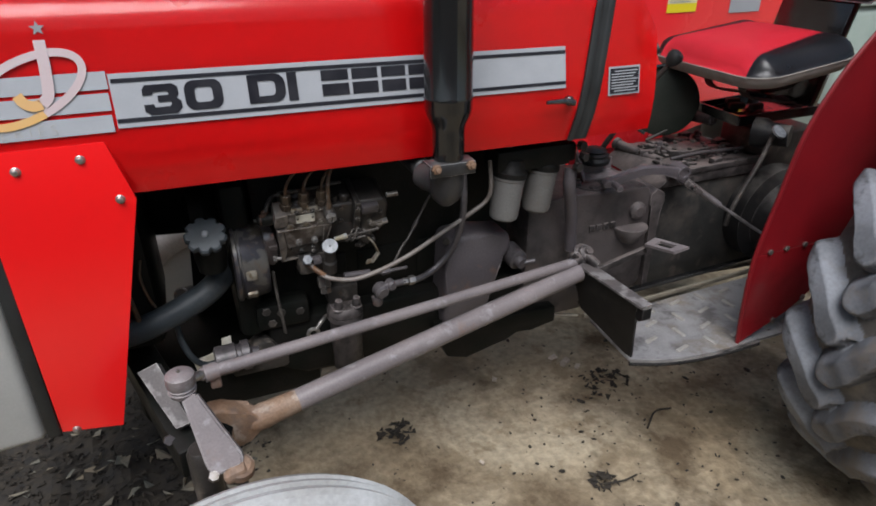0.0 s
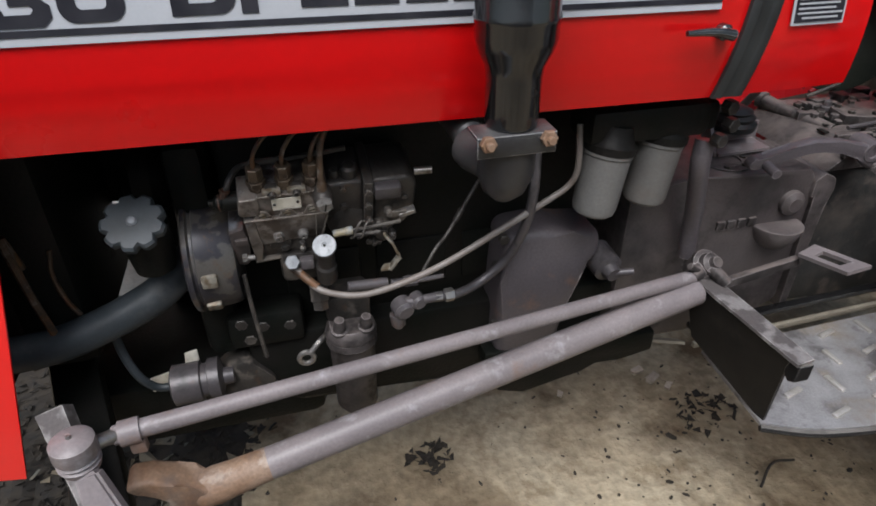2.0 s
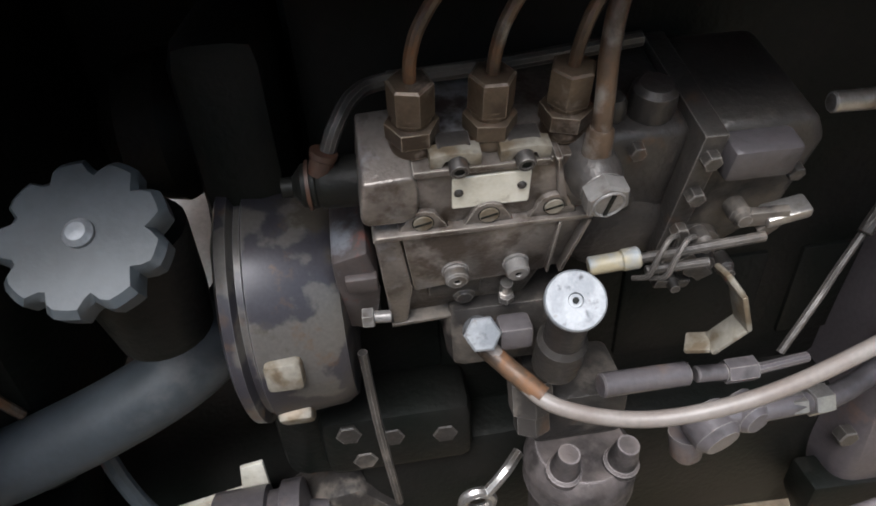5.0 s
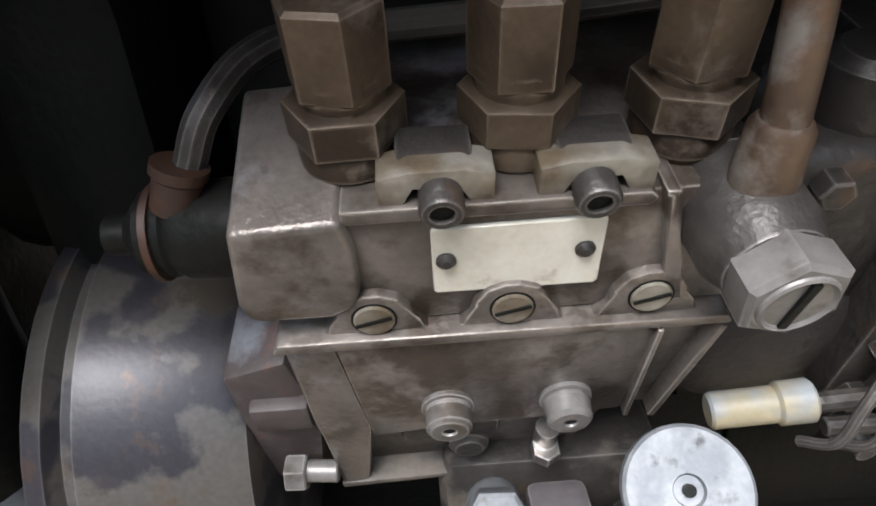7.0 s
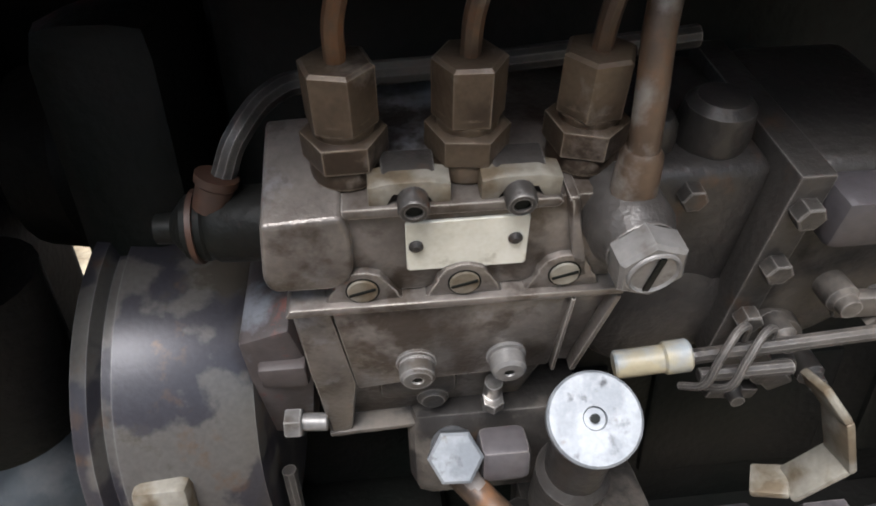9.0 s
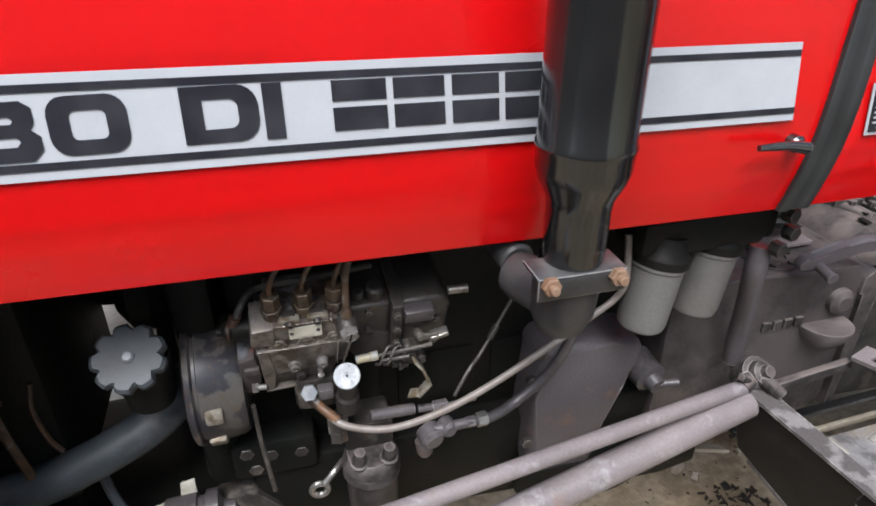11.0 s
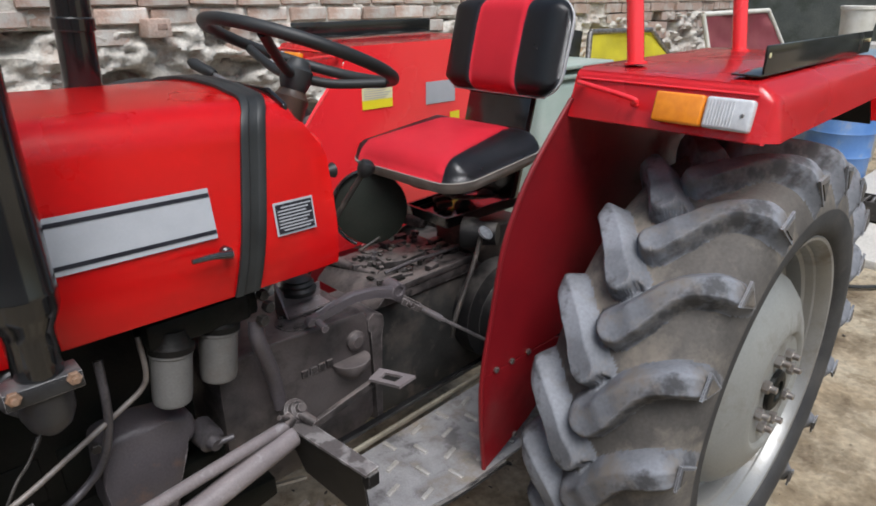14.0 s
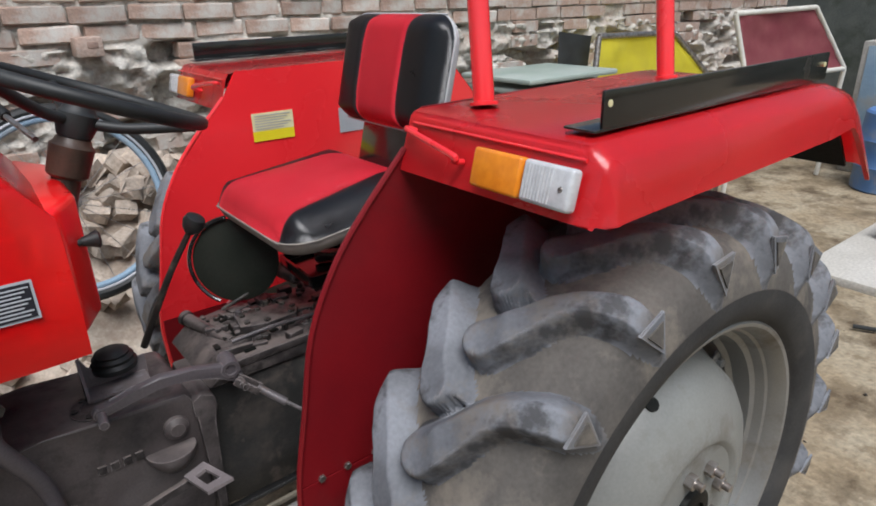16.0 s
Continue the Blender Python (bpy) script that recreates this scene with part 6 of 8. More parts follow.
part("top_flange", bm, AXLE, brk, "dusty worn top flange", False)
bm = B()
outer = smooth_path([(0.203, -0.118, 0), (0.28, -0.152, 0), (0.36, -0.170, 0), (0.46, -0.180, 0), (0.60, -0.180, 0)], 5)
prism(bm, [(p.x, p.y) for p in outer] + [(0.90, -0.18), (0.90, 0.105), (0.215, 0.085)], 'z', 0.447, 0.455, 0.0)
step = part("footplate", bm, STEP, tractor, "worn steel chequer-plate footstep", False)
bm = B()
tube(bm, [V(p.x, p.y - 0.002, 0.444) for p in outer], 0.008, 8, 2)
part("rolled_edge", bm, BLACK_MATT, step)
for i in range(6):      # raised chequer bars, turned by turns
    for j in range(4):
        x, y = 0.270 + 0.098 * i + (0.045 if j % 2 else 0), -0.135 + 0.066 * j
        if x > 0.80 or (x < 0.30 and y < -0.12):
            continue
        d = V(1, 0.25, 0) if (i + j) % 2 else V(-0.1, 1, 0)
        d = d.normalized() * 0.023
        bm = B()
        beam(bm, V(x, y, 0.4565) - d, V(x, y, 0.4565) + d, 0.013, 0.008, 0.0035)
        part("tread_bar", bm, WEAR, step)
bm = B()
beam(bm, (0.20, 0.100, 0.462), (0.92, 0.125, 0.462), 0.010, 0.014, 0.002)
part("inner_edge", bm, STRIP, step, "pale worn inner edge strip")
bm = B()
beam(bm, (0.20, 0.125, 0.492), (0.95, 0.15, 0.492), 0.020, 0.012, 0.002)
part("support_angle", bm, BLACK, step)
bm = B()
sheet(bm, [(0.0, 0.13, 0.50), (0.18, 0.10, 0.47), (0.18, 0.13, 0.455), (0.0, 0.15, 0.485)], 0.006)
part("lower_strut", bm, STRIP, tractor, "pale worn flat strut", False)
# brake pedal: open frame pad on a bent arm
bm = B()
pa = [V(0.366, 0.076, 0.680), V(0.412, 0.088, 0.686), V(0.438, -0.020, 0.702), V(0.384, -0.022, 0.697)]
pc = sum(pa, V(0, 0, 0)) / 4
pi = [pc + (p - pc) * 0.52 for p in pa]
pn = (pa[1] - pa[0]).cross(pa[2] - pa[0]).normalized()
vs = [[bm.verts.new(p + pn * o) for p in loop] for o in (-0.004, 0.004) for loop in (pa, pi)]
for k in range(4):
    j = (k + 1) % 4
    bm.faces.new((vs[0][k], vs[0][j], vs[1][j], vs[1][k]))
    bm.faces.new((vs[2][k], vs[2][j], vs[3][j], vs[3][k]))
    bm.faces.new((vs[0][k], vs[0][j], vs[2][j], vs[2][k]))
    bm.faces.new((vs[1][k], vs[1][j], vs[3][j], vs[3][k]))
ped = part("pedal_pad", bm, ROD, tractor, "grey open-framed pedal pad", False)
bm = B()
beam(bm, (0.382, 0.086, 0.658), (0.165, 0.13, 0.575), 0.016, 0.020, 0.003)
part("pedal_arm", bm, DUSTY, ped)

# ---- wheels ----
def tread_table():
    """The tyre's section from bead to bead: (distance over the section, y, r of the groove floor, y, r of the bar tops)."""
    half = [(0.0, 0.0, 0.592, 0.0, 0.640), (0.05, 0.05, 0.591, 0.05, 0.639), (0.09, 0.088, 0.588, 0.09, 0.636), (0.125, 0.120, 0.580, 0.128, 0.631), (0.150, 0.141, 0.569, 0.153, 0.624),
            (0.165, 0.153, 0.560, 0.165, 0.617), (0.180, 0.162, 0.549, 0.178, 0.603), (0.195, 0.170, 0.537, 0.187, 0.582), (0.215, 0.177, 0.520, 0.193, 0.555), (0.235, 0.182, 0.503, 0.195, 0.526),
            (0.255, 0.185, 0.485, 0.187, 0.492), (0.285, 0.185, 0.455, 0.185, 0.455), (0.315, 0.176, 0.427, 0.176, 0.427), (0.335, 0.160, 0.412, 0.160, 0.412)]
    return np.array(half)


def smooth(a, b, x):
    t = np.clip((x - a) / (b - a), 0, 1)
    return t * t * (3 - 2 * t)


TR = 0.62   # the radius at which distances round the tyre are taken
# middle lines of the two kinds of bar: over the section from the middle (m), round the tyre (degrees), half width (m)
OUTER_BAR = [(-0.010, 30.4, 0.034), (0.015, 32.8, 0.031), (0.040, 36.0, 0.026), (0.065, 39.4, 0.0235), (0.090, 41.6, 0.0225), (0.120, 43.2, 0.0225), (0.155, 44.4, 0.025), (0.180, 45.0, 0.024),
             (0.205, 45.3, 0.015), (0.236, 45.5, 0.003)]
INNER_BAR = [(0.040, 39.8, 0.031), (0.070, 43.6, 0.026), (0.100, 47.6, 0.024), (0.130, 51.0, 0.023), (0.160, 53.6, 0.025), (0.182, 54.6, 0.024), (0.206, 55.0, 0.015), (0.236, 55.2, 0.003)]


def bar_line(table):
    t = np.array(table)
    k = np.linspace(0, len(t) - 1, 60)
    i = np.arange(len(t))
    return np.interp(k, i, t[:, 0]), np.radians(np.interp(k, i, t[:, 1])) * TR, np.interp(k, i, t[:, 2])


def bar_height(table, v, x, pitch):
    """0 in the groove, 1 on the bar's top, for the nearest bar of one kind."""
    cv, cx, hw = bar_line(table)
    out = np.zeros_like(v)
    x = np.mod(x - cx[0], pitch) + cx[0]
    for k in (-1, 0, 1):
        dv = v[..., None] - cv
        dx = x[..., None] - cx - k * pitch
        d = np.sqrt(dv * dv + dx * dx) - hw
        i = np.argmin(d, axis=-1)[..., None]
        dd = np.take_along_axis(d, i, -1)[..., 0]
        up = np.take_along_axis(dx, i, -1)[..., 0] > 0
        soft_side = 0.5 * np.clip((0.026 - dd) / 0.030, 0, 1) + 0.5 * (1 - smooth(-0.006, 0.030, dd))
        steep = 0.5 * np.clip((0.010 - dd) / 0.013, 0, 1) + 0.5 * (1 - smooth(-0.004, 0.010, dd))
        out = np.maximum(out, np.where(up, soft_side, steep))
    return out


def tread_grid(n, cols, s):
    """Points and normals of the groove floor and of the bars, and which bar each point belongs to; the axis lies along y."""
    tab = tread_table()
    pitch = 2 * math.pi * TR / n
    half = np.concatenate([np.linspace(0, 0.255, 56), np.array([0.27, 0.285, 0.30, 0.315, 0.325, 0.335])])
    vs = np.concatenate([-half[:0:-1], half])
    total = n * cols
    o_v, o_x, _ = bar_line(OUTER_BAR)
    i_v, i_x, _ = bar_line(INNER_BAR)
    zero_o = np.interp(0.0, o_v, o_x)
    zero_i = i_x[0] - 0.040 * (i_x[8] - i_x[0]) / (i_v[8] - i_v[0])
    skew = np.where(vs >= 0, np.interp(vs, o_v, o_x) - zero_o, np.interp(-vs, np.concatenate([[0], i_v]), np.concatenate([[zero_i], i_x])) - zero_i)
    ang = np.arange(total)[:, None] * (2 * math.pi / total) + skew[None, :] / TR
    v = np.broadcast_to(vs[None, :], ang.shape)
    one = ang[:cols]
    ho = np.tile(bar_height(OUTER_BAR, v[:cols], one * TR, pitch), (n, 1))
    hi = np.tile(bar_height(INNER_BAR, -v[:cols], one * TR, pitch), (n, 1))
    h = np.maximum(ho, hi) * (0.97 + 0.03 * np.sin(v * 70 + np.cos(ang * n) * 2))
    yf, rf, yt, rt = (np.interp(np.abs(vs), tab[:, 0], tab[:, k]) for k in (1, 2, 3, 4))
    sg = np.sign(vs) * s

    def surface(hh):
        y = (yf + (yt - yf) * hh) * sg
        r = rf + (rt - rf) * hh
        P = np.stack([-r * np.cos(ang), y, r * np.sin(ang)], -1)
        N = np.cross(np.roll(P, -1, 0) - np.roll(P, 1, 0), np.gradient(P, axis=1))
        N /= np.linalg.norm(N, axis=-1, keepdims=True) + 1e-12
        mid = len(vs) // 2
        if np.sum(N[:, mid] * P[:, mid], -1).mean() < 0:
            N = -N
        return P, N

    return vs, total, h, ho >= hi, surface(np.minimum(h, 0.05)), surface(h)


def grid_object(name, P, N, faces, mat, parent, label=""):
    """Links the named faces of a point grid as one mesh with the grid's own smooth normals."""
    used = sorted({i for f in faces for i in f})
    idx = {g: i for i, g in enumerate(used)}
    me = bpy.data.meshes.new(name)
    me.from_pydata([P[i] for i in used], [], [[idx[i] for i in f] for f in faces])
    me.polygons.foreach_set("use_smooth", [True] * len(faces))
    me.normals_split_custom_set_from_vertices([N[i] for i in used])
    me.materials.append(mat)
    me.update()
    if parent is None:
        return me
    ob = new(name, me)
    ob.parent = parent
    ob.matrix_parent_inverse = world_of(parent).inverted()
    if label:
        ob["label"] = label
    return ob


def open_lathe(bm, p, d, profile, seg):
    return lathe(bm, p, d, profile, seg, False)


def rear_wheel(cx, cz, yc, s):
    """A rear tractor wheel with deep chevron bars; yc: its middle plane, s: -1 faces the viewer's side."""
    d = V(0, s, 0)
    p = V(cx, yc, cz)
    n = 19
    cols = 40 if s == -1 else 24
    vs, total, H, is_outer, low, high = tread_grid(n, cols, s)
    nv = len(vs)
    place = Matrix.Translation(p)
    Pf, Nf = low[0].reshape(-1, 3).tolist(), low[1].reshape(-1, 3).tolist()
    mid = nv // 2
    a0, a1, a2 = (Vector(Pf[g]) for g in (mid, nv + mid, nv + mid + 1))
    turned = (a1 - a0).cross(a2 - a0).dot(Vector(Nf[mid])) < 0

    def quad(i, j, k):
        f = (i * nv + k, j * nv + k, j * nv + k + 1, i * nv + k + 1)
        return f[::-1] if turned else f

    floor_faces, walls = [], ([], [])
    for i in range(total):
        j = (i + 1) % total
        for k in range(nv - 1):
            if abs(vs[k] + vs[k + 1]) / 2 > 0.2549:
                walls[0 if vs[k] < 0 else 1].append(quad(i, j, k))
            else:
                floor_faces.append(quad(i, j, k))
    tyre = grid_object("rear_tyre", Pf, Nf, floor_faces, TYRE, tractor, "dusty grey rear tyre with deep chevron bars")
    tyre.matrix_basis = place
    tyre.matrix_parent_inverse = world_of(tractor).inverted()
    inv = world_of(tyre).inverted()
    for faces in walls:
        ob = grid_object("sidewall", Pf, Nf, faces, TYRE_SIDE, tyre, "smooth dark sidewall")
        ob.matrix_basis = place
    Ph, Nh = high[0].reshape(-1, 3).tolist(), high[1].reshape(-1, 3).tolist()
    H4 = (H[:, :-1] + np.roll(H, -1, 0)[:, :-1] + H[:, 1:] + np.roll(H, -1, 0)[:, 1:]) / 4
    for outer in (True, False):
        # one bar: flood over its faces, then copies round the ring
        k0 = int(np.searchsorted(vs, 0.10 if outer else -0.10))
        start = max(((H4[i, k0], i) for i in range(cols, 2 * cols)))[1]
        stack, seen = [(start, k0)], set()
        while stack:
            i, k = stack.pop()
            if (i, k) in seen or not 0 <= k < nv - 1 or abs(vs[k] + vs[k + 1]) / 2 > 0.2549 or H4[i % total, k] <= 0.04 or bool(is_outer[i % total, k]) != outer:
                continue
            seen.add((i, k))
            stack += [(i + 1, k), (i - 1, k), (i, k + 1), (i, k - 1)]
        me = grid_object("lug", Ph, Nh, [quad(i % total, (i + 1) % total, k) for i, k in sorted(seen)], LUG, None)
        for q in range(n):
            ob = new("lug", me)
            ob.parent = tyre
            ob.matrix_parent_inverse = inv
            ob.matrix_basis = place @ Matrix.Rotation(2 * math.pi * q / n, 4, 'Y')
    if s == -1:   # framed three-cornered facets where the bars end on the shoulder
        for q in range(n):
            mid_a = radians(45.6 + 360.0 * q / n)

            def facet(r, da, y):
                a = mid_a + da / r
                return p + V(-r * math.cos(a), s * y, r * math.sin(a))

            for name, sc, lift, mat in (("lug_end", 1.0, 0.0, LUG), ("lug_end_hollow", 0.62, 0.0022, TYRE)):
                bm = B()
                c_r, tri = 0.562, ((0.028, -0.030, 0.1885), (0.028, 0.030, 0.1885), (-0.042, 0.003, 0.1945))
                q3 = [facet(c_r + dr * sc, da * sc, 0.1925 + (yy - 0.1925) * sc + lift) for dr, da, yy in tri]
                sheet(bm, q3, 0.006)
                part(name, bm, mat, tyre, "", False)
    bm = B()
    open_lathe(bm, p, d, [(0.150, 0.412), (0.160, 0.416), (0.165, 0.410), (0.163, 0.402), (0.150, 0.392), (0.128, 0.386), (0.124, 0.380), (0.104, 0.374), (0.098, 0.362), (0.060, 0.356), (0.050, 0.345),
                          (-0.05, 0.345), (-0.09, 0.365), (-0.14, 0.385), (-0.16, 0.412)], 72)
    rim = part("rear_rim", bm, RIM, tractor, "silver-painted steel rear rim")
    bm = B()
    lathe(bm, p + d * 0.040, d, [(0, 0.318), (0.004, 0.320), (0.012, 0.314), (0.040, 0.304), (0.070, 0.290), (0.100, 0.258), (0.122, 0.215), (0.133, 0.182), (0.137, 0.166), (0.1355, 0.160),
                                 (0.128, 0.150), (0.126, 0.06), (0.126, 0.0)], 64)
    disc = part("wheel_disc", bm, DISC, tractor, "pale dished wheel disc")
    bm = B()
    lathe(bm, p + d * 0.165, d, [(0, 0.058), (0.012, 0.055), (0.016, 0.048), (0.016, 0.030), (0.010, 0.028), (0.010, 0.0)], 32, False)
    part("hub", bm, IRON_DARK, disc, "dark greasy hub centre")
    for k in range(8):
        a = 2 * math.pi * k / 8 + 0.25
        q = p + d * 0.166 + V(math.cos(a) * 0.100, 0, math.sin(a) * 0.100)
        bm = B()
        hexnut(bm, q, d, 0.0165, 0.018)
        rod(bm, q + d * 0.015, q + d * 0.034, 0.009, 12)
        part("wheel_nut", bm, CHROME, disc, "bright wheel nut")
    for k in range(4):
        a = 2 * math.pi * k / 4 + 0.33
        q = p + d * 0.113 + V(math.cos(a) * 0.288, 0, math.sin(a) * 0.288)
        bm = B()
        lathe(bm, q - d * 0.004, V(math.cos(a) * 0.75, s * 0.65, math.sin(a) * 0.75), [(0, 0.014), (0.0065, 0.014)], 16)
        part("disc_hole", bm, IRON_DARK, disc)
    for k in range(8):
        a = 2 * math.pi * k / 8 + 0.6
        u = V(math.cos(a), 0, math.sin(a))
        bm = B()
        beam(bm, p + d * 0.044 + u * 0.30, p + d * 0.044 + u * 0.348, 0.06, 0.008, 0.002, up=d)
        hexnut(bm, p + d * 0.048 + u * 0.332, d, 0.012, 0.012)
        part("rim_lug", bm, RIM, rim)
    return tyre


WX, WZ = 1.150, 0.622
rear_wheel(WX, WZ, -0.450, -1)
rear_wheel(WX, WZ, 2 * YC + 0.450, 1)


def front_wheel(cx, cy, cz, s):
    p, d = V(cx, cy, cz), V(0.0, s, 0.0)
    bm = B()
    prof = [(-0.055, 0.205), (-0.075, 0.25), (-0.080, 0.30), (-0.066, 0.335), (-0.05, 0.347), (-0.047, 0.341), (-0.030, 0.353), (-0.027, 0.345), (-0.008, 0.357), (0, 0.347), (0.008, 0.357),
            (0.027, 0.345), (0.030, 0.353), (0.047, 0.341), (0.05, 0.347), (0.066, 0.335), (0.080, 0.30), (0.075, 0.25), (0.055, 0.205)]
    open_lathe(bm, p, d, prof, 64)
    part("front_tyre", bm, FRONT_TYRE, tractor, "dusty pale ribbed front tyre")
    bm = B()
    lathe(bm, p - d * 0.05, d, [(0, 0.215), (0.01, 0.20), (0.05, 0.18), (0.06, 0.08), (0.10, 0.07), (0.105, 0.0)], 40)
    part("front_rim", bm, RIM, tractor)
    bm = B()
    rod(bm, p - d * 0.02, V(cx - 0.1, cy - s * 0.22, cz + 0.10), 0.03, 16)
    part("stub_axle", bm, IRON, tractor)


front_wheel(-0.815, -0.425, 0.315, -1)
front_wheel(-0.815, 2 * YC + 0.425, 0.315, 1)


# ---- mudguards ----
def fender(mirror):
    f = (lambda y: 2 * YC - y) if mirror else (lambda y: y)
    bm = B()
    st = [(0.783, 1.318, 1.318), (0.8095, 1.402, 1.318), (0.8135, 1.411, 1.318), (0.821, 1.4185, 1.319), (0.836, 1.4225, 1.320), (1.47, 1.433, 1.340), (1.53, 1.432, 1.347), (1.59, 1.419, 1.350),
          (1.655, 1.368, 1.324), (1.72, 1.297, 1.264), (1.775, 1.232, 1.212)]
    rows = []
    for x, z, zb in st:
        back = -0.055 * min(1.0, max(0.0, (x - 1.53) / 0.13))
        row = []
        front = max(0.0, 1 - (x - 0.783) / 0.06)
        for y, k, dx in ((-0.168, 0, 0), (-0.40, 0, 0), (-0.562, 0, 0), (-0.570, 0.02, 0.002), (-0.594, 0.19, 0.007), (-0.600, 0.27, 0.014), (-0.611, 0.62, 0.018), (-0.620, 1.0, 0.020),
                         (-0.610, 1.0, 0.022)):
            row.append(bm.verts.new((x + dx * front + back * k, f(y), z + (zb - z) * k)))
        rows.append(row)
    for u, v in zip(rows, rows[1:]):
        for i in range(8):
            bm.faces.new((u[i], u[i + 1], v[i + 1], v[i]))
    # turned-in lip under the front
    lip = [bm.verts.new((0.792, f(y), 1.314)) for y in (-0.168, -0.40, -0.562, -0.570, -0.594, -0.600)]
    for i in range(5):
        bm.faces.new((rows[0][i], rows[0][i + 1], lip[i + 1], lip[i]))
    bmesh.ops.solidify(bm, geom=bm.faces[:], thickness=0.004)
    fen = part("fender", bm, RED_OLD, tractor, "red-painted flat-topped mudguard", True, 26)
    bm = B()
    tube(bm, [(0.8065, f(-0.185), 1.402), (0.8065, f(-0.38), 1.402), (0.8065, f(-0.572), 1.402)], 0.0025, 8, 3)
    part("seam", bm, RED_OLD, fen)
    bm = B()
    out = [(0.515, 0.735), (0.575, 1.05), (0.632, 1.168), (0.795, 1.355), (0.838, 1.424), (1.46, 1.432), (1.53, 1.430), (1.588, 1.417), (1.652, 1.366), (1.717, 1.295), (1.771, 1.231), (1.74, 1.0), (1.45, 0.86), (1.05, 0.76),
           (0.80, 0.735)]
    prism(bm, out, 'y', min(f(-0.165), f(-0.171)), max(f(-0.165), f(-0.171)), 0.0)
    # near sheet takes the shaded red, far sheet the lit red
    part("side_sheet", bm, RED_OLD if mirror else RED_DULL_SHADED, fen, "red inner side sheet", False)
    bm = B()
    out = [(0.517, 0.732), (0.80, 0.732), (0.92, 0.70), (0.80, 0.60), (0.70, 0.525), (0.532, 0.452), (0.520, 0.56)]
    a, b = f(-0.172), f(-0.166)
    prism(bm, out, 'y', min(a, b), max(a, b), 0.0)
    part("lower_sheet", bm, RED_DULL_SHADED, fen, "dull red bolted lower sheet", False)
    edge = [(0.532, 0.452), (0.517, 0.60), (0.515, 0.735), (0.545, 0.90), (0.575, 1.05), (0.632, 1.168), (0.70, 1.255), (0.795, 1.355)]
    bm = B()
    tube(bm, [(x, f(-0.170), z) for x, z in edge], 0.006, 8, 4)
    # the near edge is toned down with the same shaded red
    part("rolled_edge", bm, RED_OLD if mirror else RED_DULL_SHADED, fen)
    for x, z in ((0.562, 0.738), (0.685, 0.738), (0.62, 0.738), (0.645, 0.505), (0.74, 0.56)):
        bm = B()
        sgn = 1 if mirror else -1
        hexnut(bm, (x, f(-0.171), z), (0, sgn, 0), 0.008, 0.007)
        part("bolt", bm, STEEL, fen)
    # black sheet added below the red top so the wheel arch stays dark
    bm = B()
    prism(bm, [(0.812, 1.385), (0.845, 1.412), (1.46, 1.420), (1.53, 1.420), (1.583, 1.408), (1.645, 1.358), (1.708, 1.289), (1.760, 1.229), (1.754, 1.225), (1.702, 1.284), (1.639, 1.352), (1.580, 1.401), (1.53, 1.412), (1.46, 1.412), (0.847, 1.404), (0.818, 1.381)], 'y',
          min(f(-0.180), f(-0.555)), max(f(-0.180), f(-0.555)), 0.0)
    part("underside", bm, IRON_DARK, fen, "added black sheet under the mudguard", False)
    # lamp: amber and clear lenses in one housing on the sloping front
    nrm = V(-0.97, 0, 0.24)
    up = V(0.24, 0, 0.97)
    o = V(0.793, 0, 1.362)

    def lens(y0, y1, mat, name, label, lift, zz=0.030):
        bm = B()
        ya, yb = f(y0), f(y1)
        q = o + V(0, (ya + yb) / 2, 0) + nrm * (0.010 + lift)
        box(bm, q, (0.022, abs(yb - ya), zz * 2), 0.006, Matrix((nrm, V(0, 1, 0), nrm.cross(V(0, 1, 0)))).transposed(), 3)
        part(name, bm, mat, fen, label)

    lens(-0.384, -0.486, AMBER, "amber_lens", "orange turn-signal lens", 0.006)
    lens(-0.488, -0.578, CLEAR, "clear_lens", "clear ribbed lamp lens", 0.004)
    for k in range(9):
        bm = B()
        y = f(-0.495 - 0.006 * k)
        q = o + V(0, y, 0) + nrm * 0.0258
        beam(bm, q - up * 0.024, q + up * 0.024, 0.0022, 0.002, up=nrm)
        part("lens_rib", bm, CLEAR, fen)
    bm = B()
    q = o + V(0, f(-0.562), 0) + nrm * 0.0255
    lathe(bm, q, nrm, [(0, 0.004), (0.002, 0.003)], 10)
    part("lens_screw", bm, STEEL, fen)
    # grab handle
    bm = B()
    h0, h1 = o + V(0.008, f(-0.20), 0.028), o + V(0, f(-0.335), -0.002)
    tube(bm, [h0, h0 + nrm * 0.018, h1 + nrm * 0.024 + V(0, 0, 0.010), h1 + nrm * 0.018, h1], 0.0055, 10)
    part("grab_handle", bm, RED_OLD, fen, "thin red grab rail")
    # black angle rail along the outer edge
    bm = B()
    a, b = f(-0.551), f(-0.556)
    prism(bm, [(0.855, 1.434), (1.545, 1.440), (1.545, 1.490), (0.855, 1.486)], 'y', min(a, b), max(a, b), 0.0006)
    a, b = f(-0.500), f(-0.5555)
